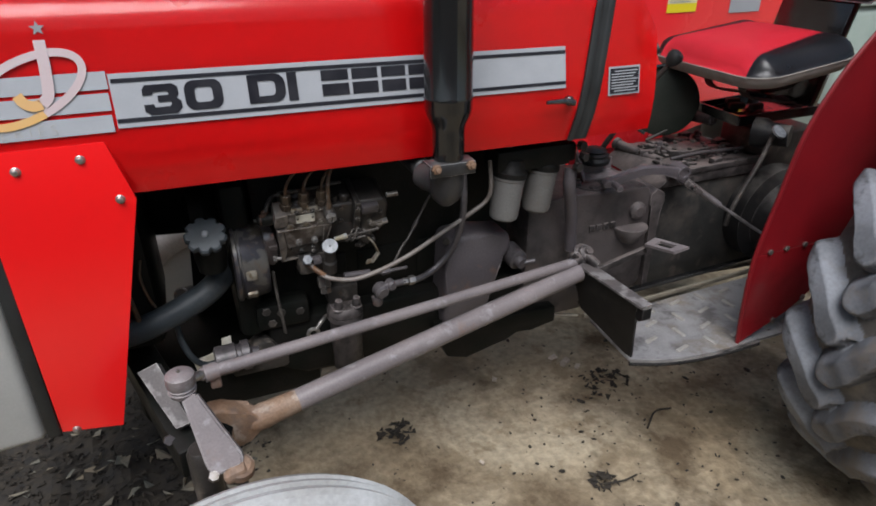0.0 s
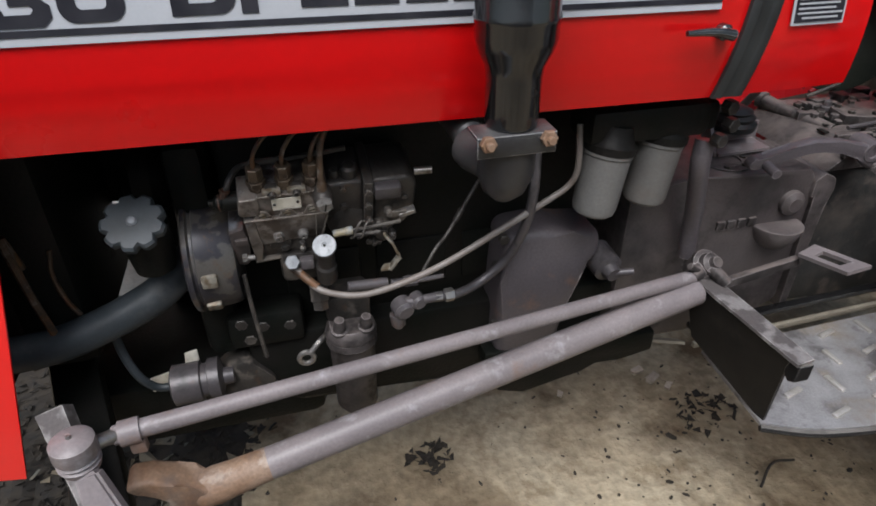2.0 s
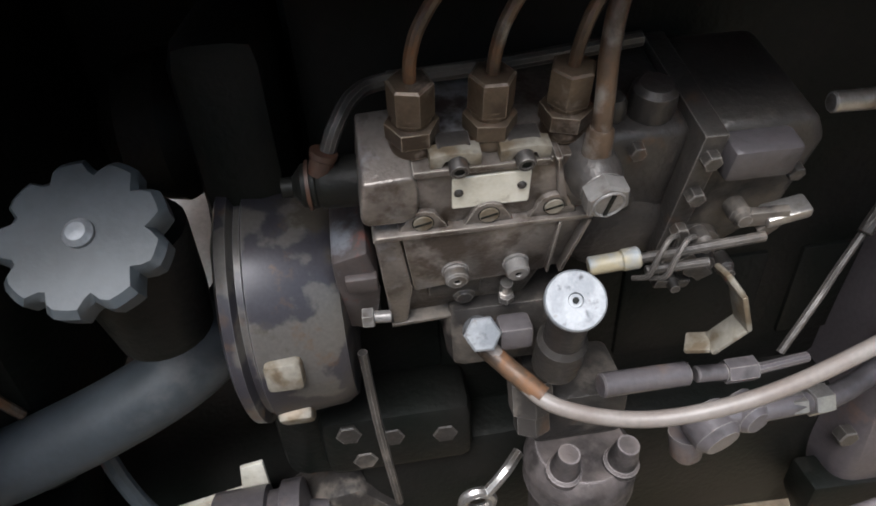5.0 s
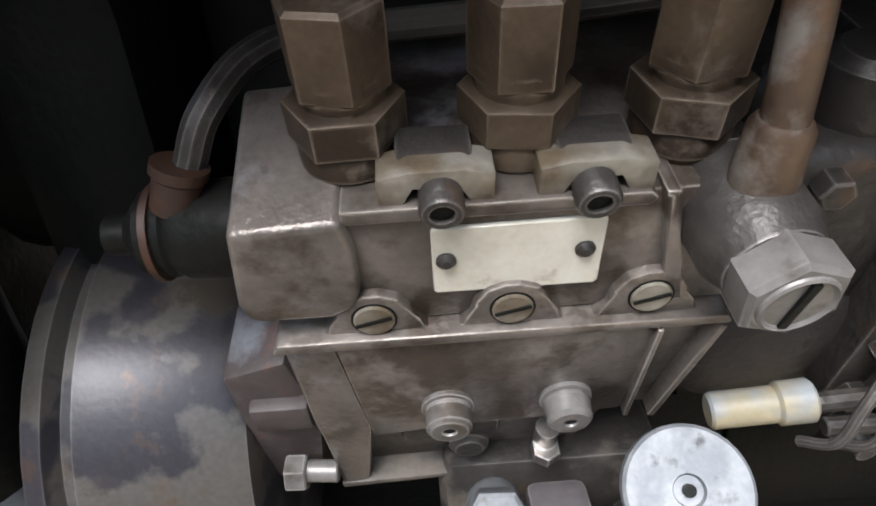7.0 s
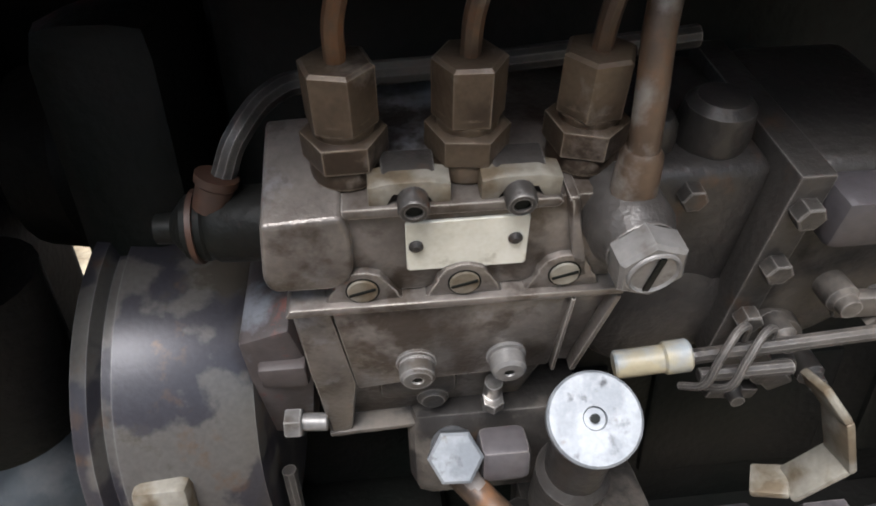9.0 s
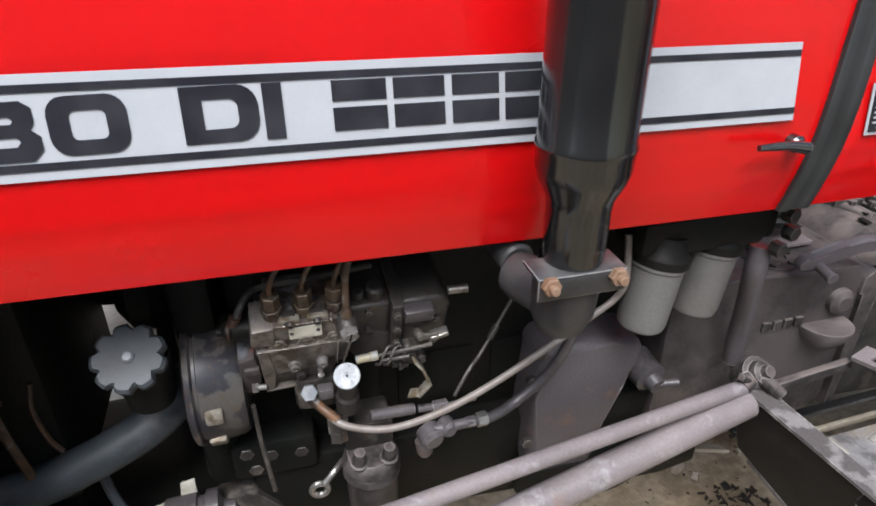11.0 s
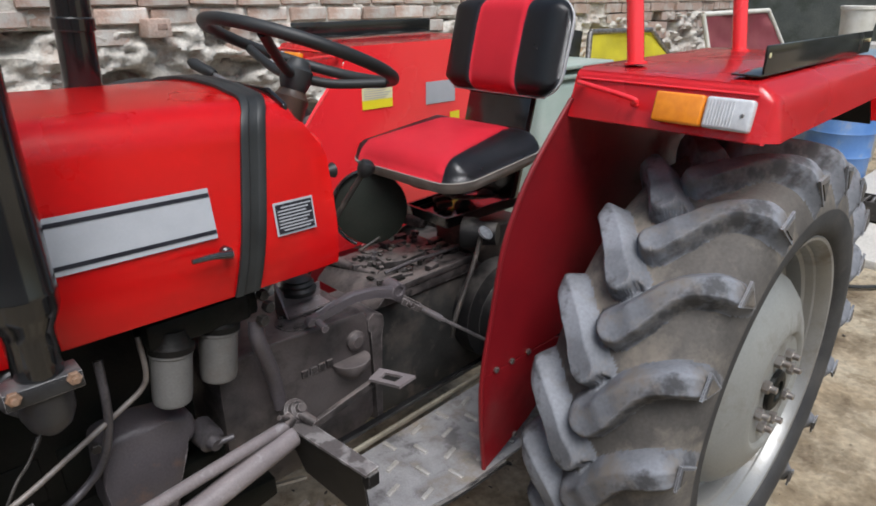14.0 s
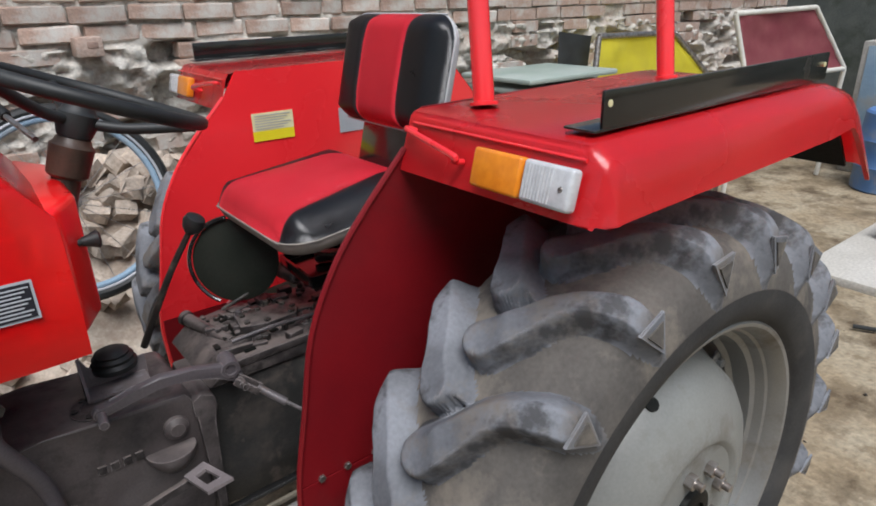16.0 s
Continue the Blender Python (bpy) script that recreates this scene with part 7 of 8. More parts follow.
    prism(bm, [(0.840, 1.430), (1.545, 1.438), (1.545, 1.442), (0.840, 1.434)], 'y', min(a, b), max(a, b), 0.0006)
    part("angle_rail", bm, BLACK, fen, "black steel angle rail")
    for x in (0.868, 1.53):
        bm = B()
        y = f(-0.556)
        lathe(bm, (x, y, 1.468), (0, 1 if mirror else -1, 0), [(0, 0.005), (0.001, 0.005)], 10)
        part("rail_hole", bm, CREAM, fen)
    # posts of the canopy
    for x, y in (((0.91, -0.256), (1.434, -0.273)) if not mirror else ()):
        bm = B()
        lathe(bm, (x, f(y), 1.428), (0.06, 0.17 if not mirror else -0.17, 1), [(0, 0.026), (0.006, 0.026), (0.008, 0.019), (0.95, 0.019)], 18)
        part("canopy_post", bm, RED_OLD, fen, "red canopy post")
    return fen


fender(False)
far_fender = fender(True)
FY = 2 * YC + 0.1645   # the far guard's near face


def on_far(x0, x1, z0, z1, lift, mat, name, label=""):
    bm = B()
    y = FY - 0.0 - lift
    box(bm, ((x0 + x1) / 2, y, (z0 + z1) / 2), (x1 - x0, 0.0012, z1 - z0))
    part(name, bm, mat, far_fender, label, False)


on_far(0.868, 1.000, 1.247, 1.300, 0.002, CREAM, "warning_label", "yellow and cream warning label with unreadable print")
on_far(0.868, 1.000, 1.217, 1.247, 0.002, YELLOW, "warning_label_foot")
for k in range(6):
    on_far(0.876, 0.992 - 0.012 * (k % 3), 1.291 - 0.0078 * k, 1.2935 - 0.0078 * k, 0.0034, NOSE, "print_bar")
on_far(1.16, 1.31, 1.205, 1.285, 0.002, WHITE, "white_label", "pale grey label")
on_far(1.285, 1.335, 1.12, 1.165, 0.002, YELLOW, "yellow_label", "small yellow label")

# ---- seat ----
def rounded(hx, hy, r, n=6):
    pts = []
    for cx, cy, a0 in ((hx - r, hy - r, 0), (-hx + r, hy - r, 90), (-hx + r, -hy + r, 180), (hx - r, -hy + r, 270)):
        for k in range(n + 1):
            a = radians(a0 + 90 * k / n)
            pts.append((cx + r * math.cos(a), cy + r * math.sin(a)))
    return pts


def cushion(m, hx, hy, r, thick, crown, names, parent, stripe, flare=0.0):
    """A padded pillow: a red middle of half width stripe (wider by flare at the front), black sides, a tan skirt and white piping."""
    base = rounded(hx, hy, r)

    def pad(j0, j1, mat, name, lab):
        bm = B()
        nx, ny = 26, 10
        g = []
        for i in range(nx + 1):
            row = []
            u = -1 + 2 * i / nx
            u = math.copysign(abs(u) ** 0.8, u)
            b0 = stripe + flare * (-u)
            for j in range(ny + 1):
                t = j / ny
                lo = {-2: -hy, -1: -b0, 1: b0, 2: hy}[j0]
                hi = {-2: -hy, -1: -b0, 1: b0, 2: hy}[j1]
                y = lo + (hi - lo) * t
                lim = hx
                ay = min(abs(y), hy)
                if ay > hy - r:
                    lim = hx - r + math.sqrt(max(r * r - (ay - hy + r) ** 2, 0))
                x = u * lim
                e = max(abs(u), ay / hy)
                seam = 0.003 * math.exp(-((abs(y) - b0) / 0.007) ** 2)
                z = crown * (1 - e ** 2) - thick * 0.62 * max(0.0, (e - 0.62) / 0.38) ** 3.2 - seam
                row.append(bm.verts.new(m @ Vector((x, y, z))))
            g.append(row)
        for i in range(nx):
            for j in range(ny):
                bm.faces.new((g[i][j], g[i + 1][j], g[i + 1][j + 1], g[i][j + 1]))
        bmesh.ops.solidify(bm, geom=bm.faces[:], thickness=0.008)
        return part(name, bm, mat, parent, lab, True, 70)

    bm = B()
    rings = [[bm.verts.new(m @ Vector((x * sc, y * sc, z))) for x, y in base] for sc, z in ((0.992, -thick * 0.60), (1.0, -thick * 0.68), (0.985, -thick * 0.9), (0.93, -thick * 1.12), (0.80, -thick * 1.16))]
    for u, v in zip(rings, rings[1:]):
        for i in range(len(base)):
            j = (i + 1) % len(base)
            bm.faces.new((u[i], u[j], v[j], v[i]))
    bm.faces.new(rings[-1])
    body = part(names[0], bm, SEAT_PIPE if names[0] == "backrest" else TAN, parent, names[1])
    pad(-2, -1, SEAT_BLACK, names[0] + "_side", "black leatherette side")
    pad(1, 2, SEAT_BLACK, names[0] + "_side", "black leatherette side")
    pad(-1, 1, SEAT_RED, names[0] + "_stripe", "red leatherette centre stripe")
    bm = B()
    tube(bm, [m @ Vector((x * 1.0, y * 1.0, -thick * 0.63)) for x, y in base] + [m @ Vector((base[0][0], base[0][1], -thick * 0.63))], 0.0024, 8, 2)
    part("piping", bm, SEAT_PIPE if names[0] == "backrest" else TAN, parent, "pale piping")
    return body


seat = part("seat_frame", box(B(), (0.90, 0.285, 1.118), (0.18, 0.20, 0.014), 0.004), BLACK, tractor, "black seat base")
cushion(pose(0.838, 0.290, 1.192, 0, -7, 0), 0.196, 0.238, 0.085, 0.070, 0.026, ("seat_cushion", "red and black padded seat cushion"), seat, 0.150, 0.028)
cushion(pose(1.045, YC, 1.445, 0, -76, 0), 0.138, 0.226, 0.07, 0.058, 0.012, ("backrest", "red and black padded backrest"), seat, 0.090)
bm = B()
prism(bm, [(0.985, 1.00), (1.02, 1.00), (1.115, 1.40), (1.085, 1.40)], 'y', YC - 0.125, YC + 0.125, 0.006)
part("back_support", bm, BLACK, seat, "black backrest bracket")
for y in (0.215, 0.355):
    bm = B()
    path = smooth_path([(0.83, y, 1.108), (0.775, y, 1.092), (0.765, y, 1.062), (0.80, y, 1.035), (0.90, y, 1.015), (1.02, y, 1.00)], 5)
    for a, b in zip(path, path[1:]):
        beam(bm, a, b + (b - a) * 0.08, 0.030, 0.007)
    part("seat_spring", bm, IRON, seat, "bowed flat seat spring")
# tray under the seat
bm = B()
tr = [V(0.765, 0.380, 0.960), V(1.095, 0.400, 0.966), V(1.082, 0.184, 0.966), V(0.757, 0.196, 0.960)]
sheet(bm, tr, 0.012)
for k in range(4):
    a, b = tr[k], tr[(k + 1) % 4]
    beam(bm, a + V(0, 0, 0.012), b + V(0, 0, 0.012), 0.008, 0.028, 0.001)
tray = part("tool_tray", bm, BLACK, tractor, "black seat tray with greasy parts", False)
bm = B()
box(bm, (0.99, 0.25, 1.005), (0.075, 0.045, 0.018), 0.008, Matrix.Rotation(0.3, 3, 'Z'))
part("bright_casting", bm, ZINC, tray, "bright metal casting")
for x, y in ((0.85, 0.30), (0.90, 0.27), (0.88, 0.35), (0.95, 0.33)):
    bm = B()
    box(bm, (x, y, 0.983), (0.05, 0.02, 0.02), 0.005, Matrix.Rotation(x * 7, 3, 'Z'))
    part("greasy_part", bm, IRON, tray)
bm = B()
box(bm, (0.99, YC, 0.85), (0.22, 0.20, 0.14), 0.015)
part("hydraulic_block", bm, IRON, tractor, "dark hydraulic lift block")

# ---- steering wheel and column ----
SC, SN = V(0.372, YC, 1.455), V(0.36, 0, 0.93).normalized()
sa, sb, _ = frame_axes(SN, (0, 1, 0))
bm = B()
tube(bm, [SC + (sa * math.cos(2 * math.pi * k / 24) + sb * math.sin(2 * math.pi * k / 24)) * 0.215 for k in range(25)], 0.0135, 14, 3)
sw = part("steering_wheel", bm, RUBBER, tractor, "black three-spoke steering wheel")
for k in range(3):
    t = radians(95 + 120 * k)
    bm = B()
    u = sa * math.cos(t) + sb * math.sin(t)
    tube(bm, [SC - SN * 0.055 + u * 0.02, SC - SN * 0.045 + u * 0.09, SC - SN * 0.008 + u * 0.205], 0.011, 12)
    part("spoke", bm, RUBBER, sw)
bm = B()
lathe(bm, SC - SN * 0.085, SN, [(0, 0.030), (0.02, 0.036), (0.045, 0.036), (0.050, 0.030), (0.055, 0.028), (0.068, 0.022), (0.072, 0.0)], 28, False)
part("hub", bm, RUBBER, sw, "black steering hub")
bm = B()
lathe(bm, SC - SN * 0.24, SN, [(0, 0.034), (0.03, 0.027), (0.10, 0.025), (0.16, 0.024)], 24)
part("steering_column", bm, COLUMN, tractor, "dark brown steering column")
bm = B()
lathe(bm, SC - SN * 0.165, SN, [(0, 0.030), (0.006, 0.037), (0.062, 0.040), (0.068, 0.034), (0.078, 0.030)], 24)
part("column_switch", bm, COLUMN, tractor, "black column switch")
bm = B()
tube(bm, [(0.29, 0.40, 1.36), (0.26, 0.48, 1.395), (0.235, 0.56, 1.425)], 0.006, 10)
th = part("throttle_lever", bm, STEEL, tractor, "bright throttle lever with a black grip")
bm = B()
lathe(bm, (0.258, 0.49, 1.398), (-0.30, 0.92, 0.34), [(0, 0.010), (0.01, 0.013), (0.07, 0.014), (0.085, 0.008)], 16)
part("grip", bm, RUBBER, th)
# stop knob on the dash's rear face
bm = B()
rod(bm, (0.27, 0.10, 1.225), (0.297, 0.10, 1.225), 0.006, 10)
lathe(bm, (0.290, 0.10, 1.225), (1, 0, 0), [(0, 0.008), (0.012, 0.011), (0.026, 0.017), (0.030, 0.012)], 18)
part("pull_knob", bm, RUBBER, hood, "black pull knob")
# dash with dials and a cut-off corner
bm = B()
prism(bm, [(0.05, 1.285), (0.504, 1.285), (0.504, 1.39), (0.444, 1.41), (0.11, 1.41), (0.05, 1.385)], 'x', 0.18, 0.19, 0.003)
part("instrument_panel", bm, BLACK, hood, "black instrument panel")

# ---- yard: walls and things behind the tractor ----
BRICK = material("tan_pink_brick", (0.37, 0.255, 0.20), 0.85, second=(0.44, 0.34, 0.285), scale=9, fine=90, fine_amount=0.4, bump=0.5, dirt=(0.50, 0.48, 0.44),
                 dirt_scale=7, dirt_at=0.56, random_amount=0.22, bump_dist=0.004)
BRICK_DARK = material("dark_shaded_brick", (0.22, 0.145, 0.115), 0.88, second=(0.30, 0.21, 0.17), scale=9, fine=90, fine_amount=0.4, bump=0.5,
                      random_amount=0.25, bump_dist=0.004)
MORTAR = material("pale_slopped_mortar", (0.56, 0.535, 0.48), 0.92, second=(0.40, 0.375, 0.33), scale=13, fine=60, fine_amount=0.5, bump=0.8, bump_dist=0.008, dirt=(0.34, 0.27, 0.22), dirt_scale=7, dirt_at=0.58,
                  stain=(0.44, 0.415, 0.37), stain_scale=22, stain_at=0.60)
RUBBLE = material("dusty_broken_brick", (0.44, 0.36, 0.29), 0.9, second=(0.52, 0.46, 0.39), scale=10, fine=70, fine_amount=0.5, bump=0.6, dirt=(0.30, 0.24, 0.19),
                  dirt_scale=6, dirt_at=0.55, random_amount=0.25, bump_dist=0.005)
PLASTER = material("grey_lime_plaster", (0.40, 0.39, 0.36), 0.9, second=(0.30, 0.29, 0.26), scale=2, fine=50, fine_amount=0.4, bump=0.4, bump_dist=0.004)
CONCRETE = material("pale_concrete", (0.52, 0.50, 0.46), 0.85, second=(0.44, 0.42, 0.38), scale=2.5, fine=60, fine_amount=0.35, bump=0.4, bump_dist=0.004)
CLOTH_YELLOW = material("yellow_canvas", (0.84, 0.76, 0.06), 0.7, second=(0.76, 0.68, 0.07), scale=7, fine=200, fine_amount=0.2, bump=0.3)
CLOTH_MAROON = material("faded_maroon_canvas", (0.30, 0.07, 0.09), 0.75, second=(0.36, 0.11, 0.12), scale=5, fine=200, fine_amount=0.2, bump=0.2)
CLOTH_GREEN = material("pale_green_plastic", (0.26, 0.33, 0.29), 0.5, second=(0.34, 0.39, 0.36), scale=4, fine=160, fine_amount=0.2, bump=0.15)
BLUE = material("blue_painted_steel", (0.20, 0.31, 0.42), 0.5, second=(0.27, 0.37, 0.46), scale=4, fine=140, fine_amount=0.25, bump=0.15, dirt=(0.32, 0.34, 0.34),
                dirt_scale=4, dirt_at=0.6)
WHITE_PLASTIC = material("dirty_white_plastic", (0.62, 0.61, 0.56), 0.5, second=(0.50, 0.48, 0.42), scale=8, fine=160, fine_amount=0.2, bump=0.1)
SHED = material("weathered_dark_shed", (0.075, 0.085, 0.08), 0.8, second=(0.12, 0.13, 0.12), scale=3, fine=60, fine_amount=0.4, bump=0.3, bump_dist=0.004, dirt=(0.04, 0.05, 0.035), dirt_scale=2, dirt_at=0.55)
SCRAPS = material("dry_leaf_scraps", (0.20, 0.165, 0.115), 0.8, second=(0.11, 0.115, 0.10), scale=9, sharp=0.1, fine=200, fine_amount=0.3, bump=0.2)
LITTER = material("dark_leaf_litter", (0.013, 0.011, 0.009), 0.85, second=(0.034, 0.027, 0.019), scale=30, fine=200, fine_amount=0.3, bump=0.2)

WALL_Y = 2.05
random.seed(11)


def rough_block(lx, ly, lz, jag, seed):
    """A chipped brick shape round the origin."""
    rnd = random.Random(seed)
    bm = B()
    box(bm, (0, 0, 0), (lx, ly, lz), min(lx, ly, lz) * 0.10, None, 1)
    for v in bm.verts:
        v.co += Vector((rnd.uniform(-jag, jag), rnd.uniform(-jag, jag), rnd.uniform(-jag, jag)))
    bmesh.ops.recalc_face_normals(bm, faces=bm.faces)
    return bm


def shared(bm, name, mat):
    me = bpy.data.meshes.new(name)
    bm.to_mesh(me)
    bm.free()
    me.materials.append(mat)
    return me


def child(name, me, m, parent):
    ob = new(name, me)
    ob.parent = parent
    ob.matrix_parent_inverse = world_of(parent).inverted()
    ob.matrix_basis = m
    return ob


def back_wall():
    """Mortar body with a slopped, lumpy face; the bricks stand out of it."""
    bm = B()
    nx, nz = 640, 110
    x0, x1, z0, z1 = -5.0, 7.0, -0.1, 3.0
    g = []
    for j in range(nz + 1):
        row = []
        z = 0.9 + 0.8 * (j - 18) / 68 if 18 <= j <= 86 else (z0 + (0.9 - z0) * j / 18 if j < 18 else 1.7 + (z1 - 1.7) * (j - 86) / (nz - 86))
        for i in range(nx + 1):
            x = x0 + (x1 - x0) * i / nx
            low = 1.0 if z < 1.43 else 0.25
            d = 0.040 * noise.noise((x * 5, z * 7, 1)) + 0.050 * noise.noise((x * 13, z * 17, 5)) + 0.026 * noise.noise((x * 34, z * 36, 9)) + 0.016 * noise.noise((x * 75, z * 80, 3))
            pit = max(0.0, noise.noise((x * 3.3, z * 8.5, 21)) - 0.16) * (1.0 if z < 1.45 else 0.0)
            row.append(bm.verts.new((x, WALL_Y + 0.012 - low * (0.022 + d) + min(0.12, pit * 0.9), z)))
        g.append(row)
    for j in range(nz):
        for i in range(nx):
            bm.faces.new((g[j][i], g[j][i + 1], g[j + 1][i + 1], g[j + 1][i]))
    back = [bm.verts.new(p) for p in ((x0, WALL_Y + 0.25, z0), (x1, WALL_Y + 0.25, z0), (x1, WALL_Y + 0.25, z1), (x0, WALL_Y + 0.25, z1))]
    bm.faces.new(back[::-1])
    w = part("wall_back", bm, MORTAR, None, "", True, 70)
    return tagged(w, "old brick wall with pale slopped mortar", "wall", kind="structure")


wall = back_wall()


def wall_bricks():
    lens_, h, gap = 0.225, 0.068, 0.013
    variants = [shared(rough_block(lens_, 0.09, h, 0.0035, s), "brick", BRICK) for s in range(6)]
    halves = [shared(rough_block(0.108, 0.09, h, 0.004, 40 + s), "brick", BRICK) for s in range(4)]
    rnd = random.Random(5)
    far = B()
    count = 0
    k = 0
    z = 0.52
    while z < 2.9:
        x = -4.9 + (0.12 if k % 2 else 0.0) + rnd.uniform(-0.03, 0.03)
        while x < 6.9:
            half = rnd.random() < 0.12
            L = 0.108 if half else lens_
            cx = x + L / 2
            low = z < 1.43
            skip = rnd.random() < (0.55 if low else 0.03) or (low and noise.noise((cx * 3.3, z * 8.5, 21)) > 0.12)
            y = WALL_Y + 0.030 - (rnd.uniform(-0.012, 0.012) if not low else rnd.uniform(-0.02, 0.03))
            rot = Euler((rnd.uniform(-0.03, 0.03) * (2 if low else 1), rnd.uniform(-0.025, 0.025), rnd.uniform(-0.04, 0.04) * (2 if low else 1)))
            m = Matrix.LocRotScale((cx, y, z + rnd.uniform(-0.004, 0.004)), rot, None)
            if not skip:
                if -0.9 < cx < 3.1 and 1.15 < z < 1.70 and count < 300:
                    child("brick", rnd.choice(halves if half else variants), m, wall)
                    count += 1
                else:
                    r = bmesh.ops.create_cube(far, size=1.0, matrix=m @ Matrix.Diagonal((L, 0.09, h, 1)))
            x += L + gap
        z += h + gap
        k += 1
    ob = part("far_bricks", far, BRICK, wall, "", False)
    tagged(ob, kind="stuff")
    # one brick end standing proud, its stamped hollow painted on in shaded brick
    for bx in (0.705,):
        bm = B()
        box(bm, (bx, WALL_Y - 0.055, 1.448), (0.105, 0.12, 0.078), 0.006)
        b = part("header_brick", bm, BRICK, wall, "brick end standing out of the wall")
        bm = B()
        box(bm, (bx + 0.012, WALL_Y - 0.1155, 1.455), (0.042, 0.004, 0.026), 0.002)
        part("stamped_mark", bm, BRICK_DARK, wall)


wall_bricks()


def plain_wall(name, x0, x1, y0, y1, h, label, mat=PLASTER):
    bm = B()
    box(bm, ((x0 + x1) / 2, (y0 + y1) / 2, h / 2 - 0.1), (x1 - x0, y1 - y0, h + 0.2), 0.02)
    return tagged(part(name, bm, mat), label, "wall", kind="structure")


# unseen wall, added to cut low light on the engine's front half
plain_wall("wall_front_unseen", -7.0, 0.8, -3.75, -3.5, 2.3, "added unseen plain grey wall that holds back low light")
# side wall out of view, added to darken the nose end
plain_wall("wall_left_unseen", -7.2, -7.0, -3.75, 2.3, 2.7, "added unseen plain grey wall shading the left side")
plain_wall("wall_right", 9.4, 9.6, -5.0, 4.0, 3.0, "dark weathered grey-green shed wall", SHED)

# heap of broken bricks against the wall
heap = thing("rubble_heap", (0.7, 1.75, 0.0), "heap of dusty broken bricks against the wall", "rubble")
bm = B()
n = 26
g = []
for i in range(n + 1):
    row = []
    for j in range(n + 1):
        u, v = i / n, j / n
        x, y = -0.35 + 2.1 * u, 1.22 + 0.83 * v
        hgt = 0.98 * (0.45 + 0.55 * math.sin(math.pi * u) ** 0.7) * min(1.0, v * 1.25) ** 0.8
        row.append(bm.verts.new((x, y, -0.02 + hgt * 0.93 + 0.03 * noise.noise((x * 9, y * 9, 2)))))
    g.append(row)
for i in range(n):
    for j in range(n):
        bm.faces.new((g[i][j], g[i + 1][j], g[i + 1][j + 1], g[i][j + 1]))
part("earth_core", bm, RUBBLE, heap)
frag = [shared(rough_block(random.uniform(0.07, 0.19), random.uniform(0.06, 0.1), random.uniform(0.045, 0.075), 0.011, 70 + s), "broken_brick", RUBBLE) for s in range(12)]
for k in range(230):
    u, v = random.random(), random.random()
    x, y = -0.35 + 2.1 * u, 1.22 + 0.80 * v
    hgt = 0.98 * (0.45 + 0.55 * math.sin(math.pi * u) ** 0.7) * min(1.0, v * 1.25) ** 0.8
    m = Matrix.LocRotScale((x, y, 0.0 + hgt * 0.93 + random.uniform(0.0, 0.05)), Euler((random.uniform(-0.9, 0.9), random.uniform(-0.9, 0.9), random.uniform(0, 6))), None)
    child("broken_brick", random.choice(frag), m, heap)

# cycle wheel leaning on the heap
cyc = thing("bicycle_wheel", (0.46, 1.52, 0.86), "black-tyred bicycle wheel with a bright blue rim leaning on rubble", "wheel")
cw_c, cw_n = V(0.455, 1.50, 0.93), V(0.12, -0.93, 0.34).normalized()
ca, cb, _ = frame_axes(cw_n)


def hoop(r, rad, name, mat, label, off=0.0):
    bm = B()
    tube(bm, [cw_c + cw_n * off + (ca * math.cos(2 * math.pi * k / 32) + cb * math.sin(2 * math.pi * k / 32)) * r for k in range(33)], rad, 10, 2)
    part(name, bm, mat, cyc, label)


hoop(0.350, 0.024, "tyre", RUBBER, "black cycle tyre")
hoop(0.318, 0.013, "rim", BLUE, "blue painted rim")
hoop(0.333, 0.006, "rim_line", WHITE, "white rim line", 0.016)
for k in range(18):
    a = 2 * math.pi * k / 18
    bm = B()
    u = ca * math.cos(a) + cb * math.sin(a)
    rod(bm, cw_c + u * 0.02, cw_c + u * 0.312, 0.0016, 6)
    part("spoke", bm, STEEL, cyc)
bm = B()
rod(bm, cw_c - cw_n * 0.04, cw_c + cw_n * 0.04, 0.022, 14)
part("hub", bm, STEEL, cyc)

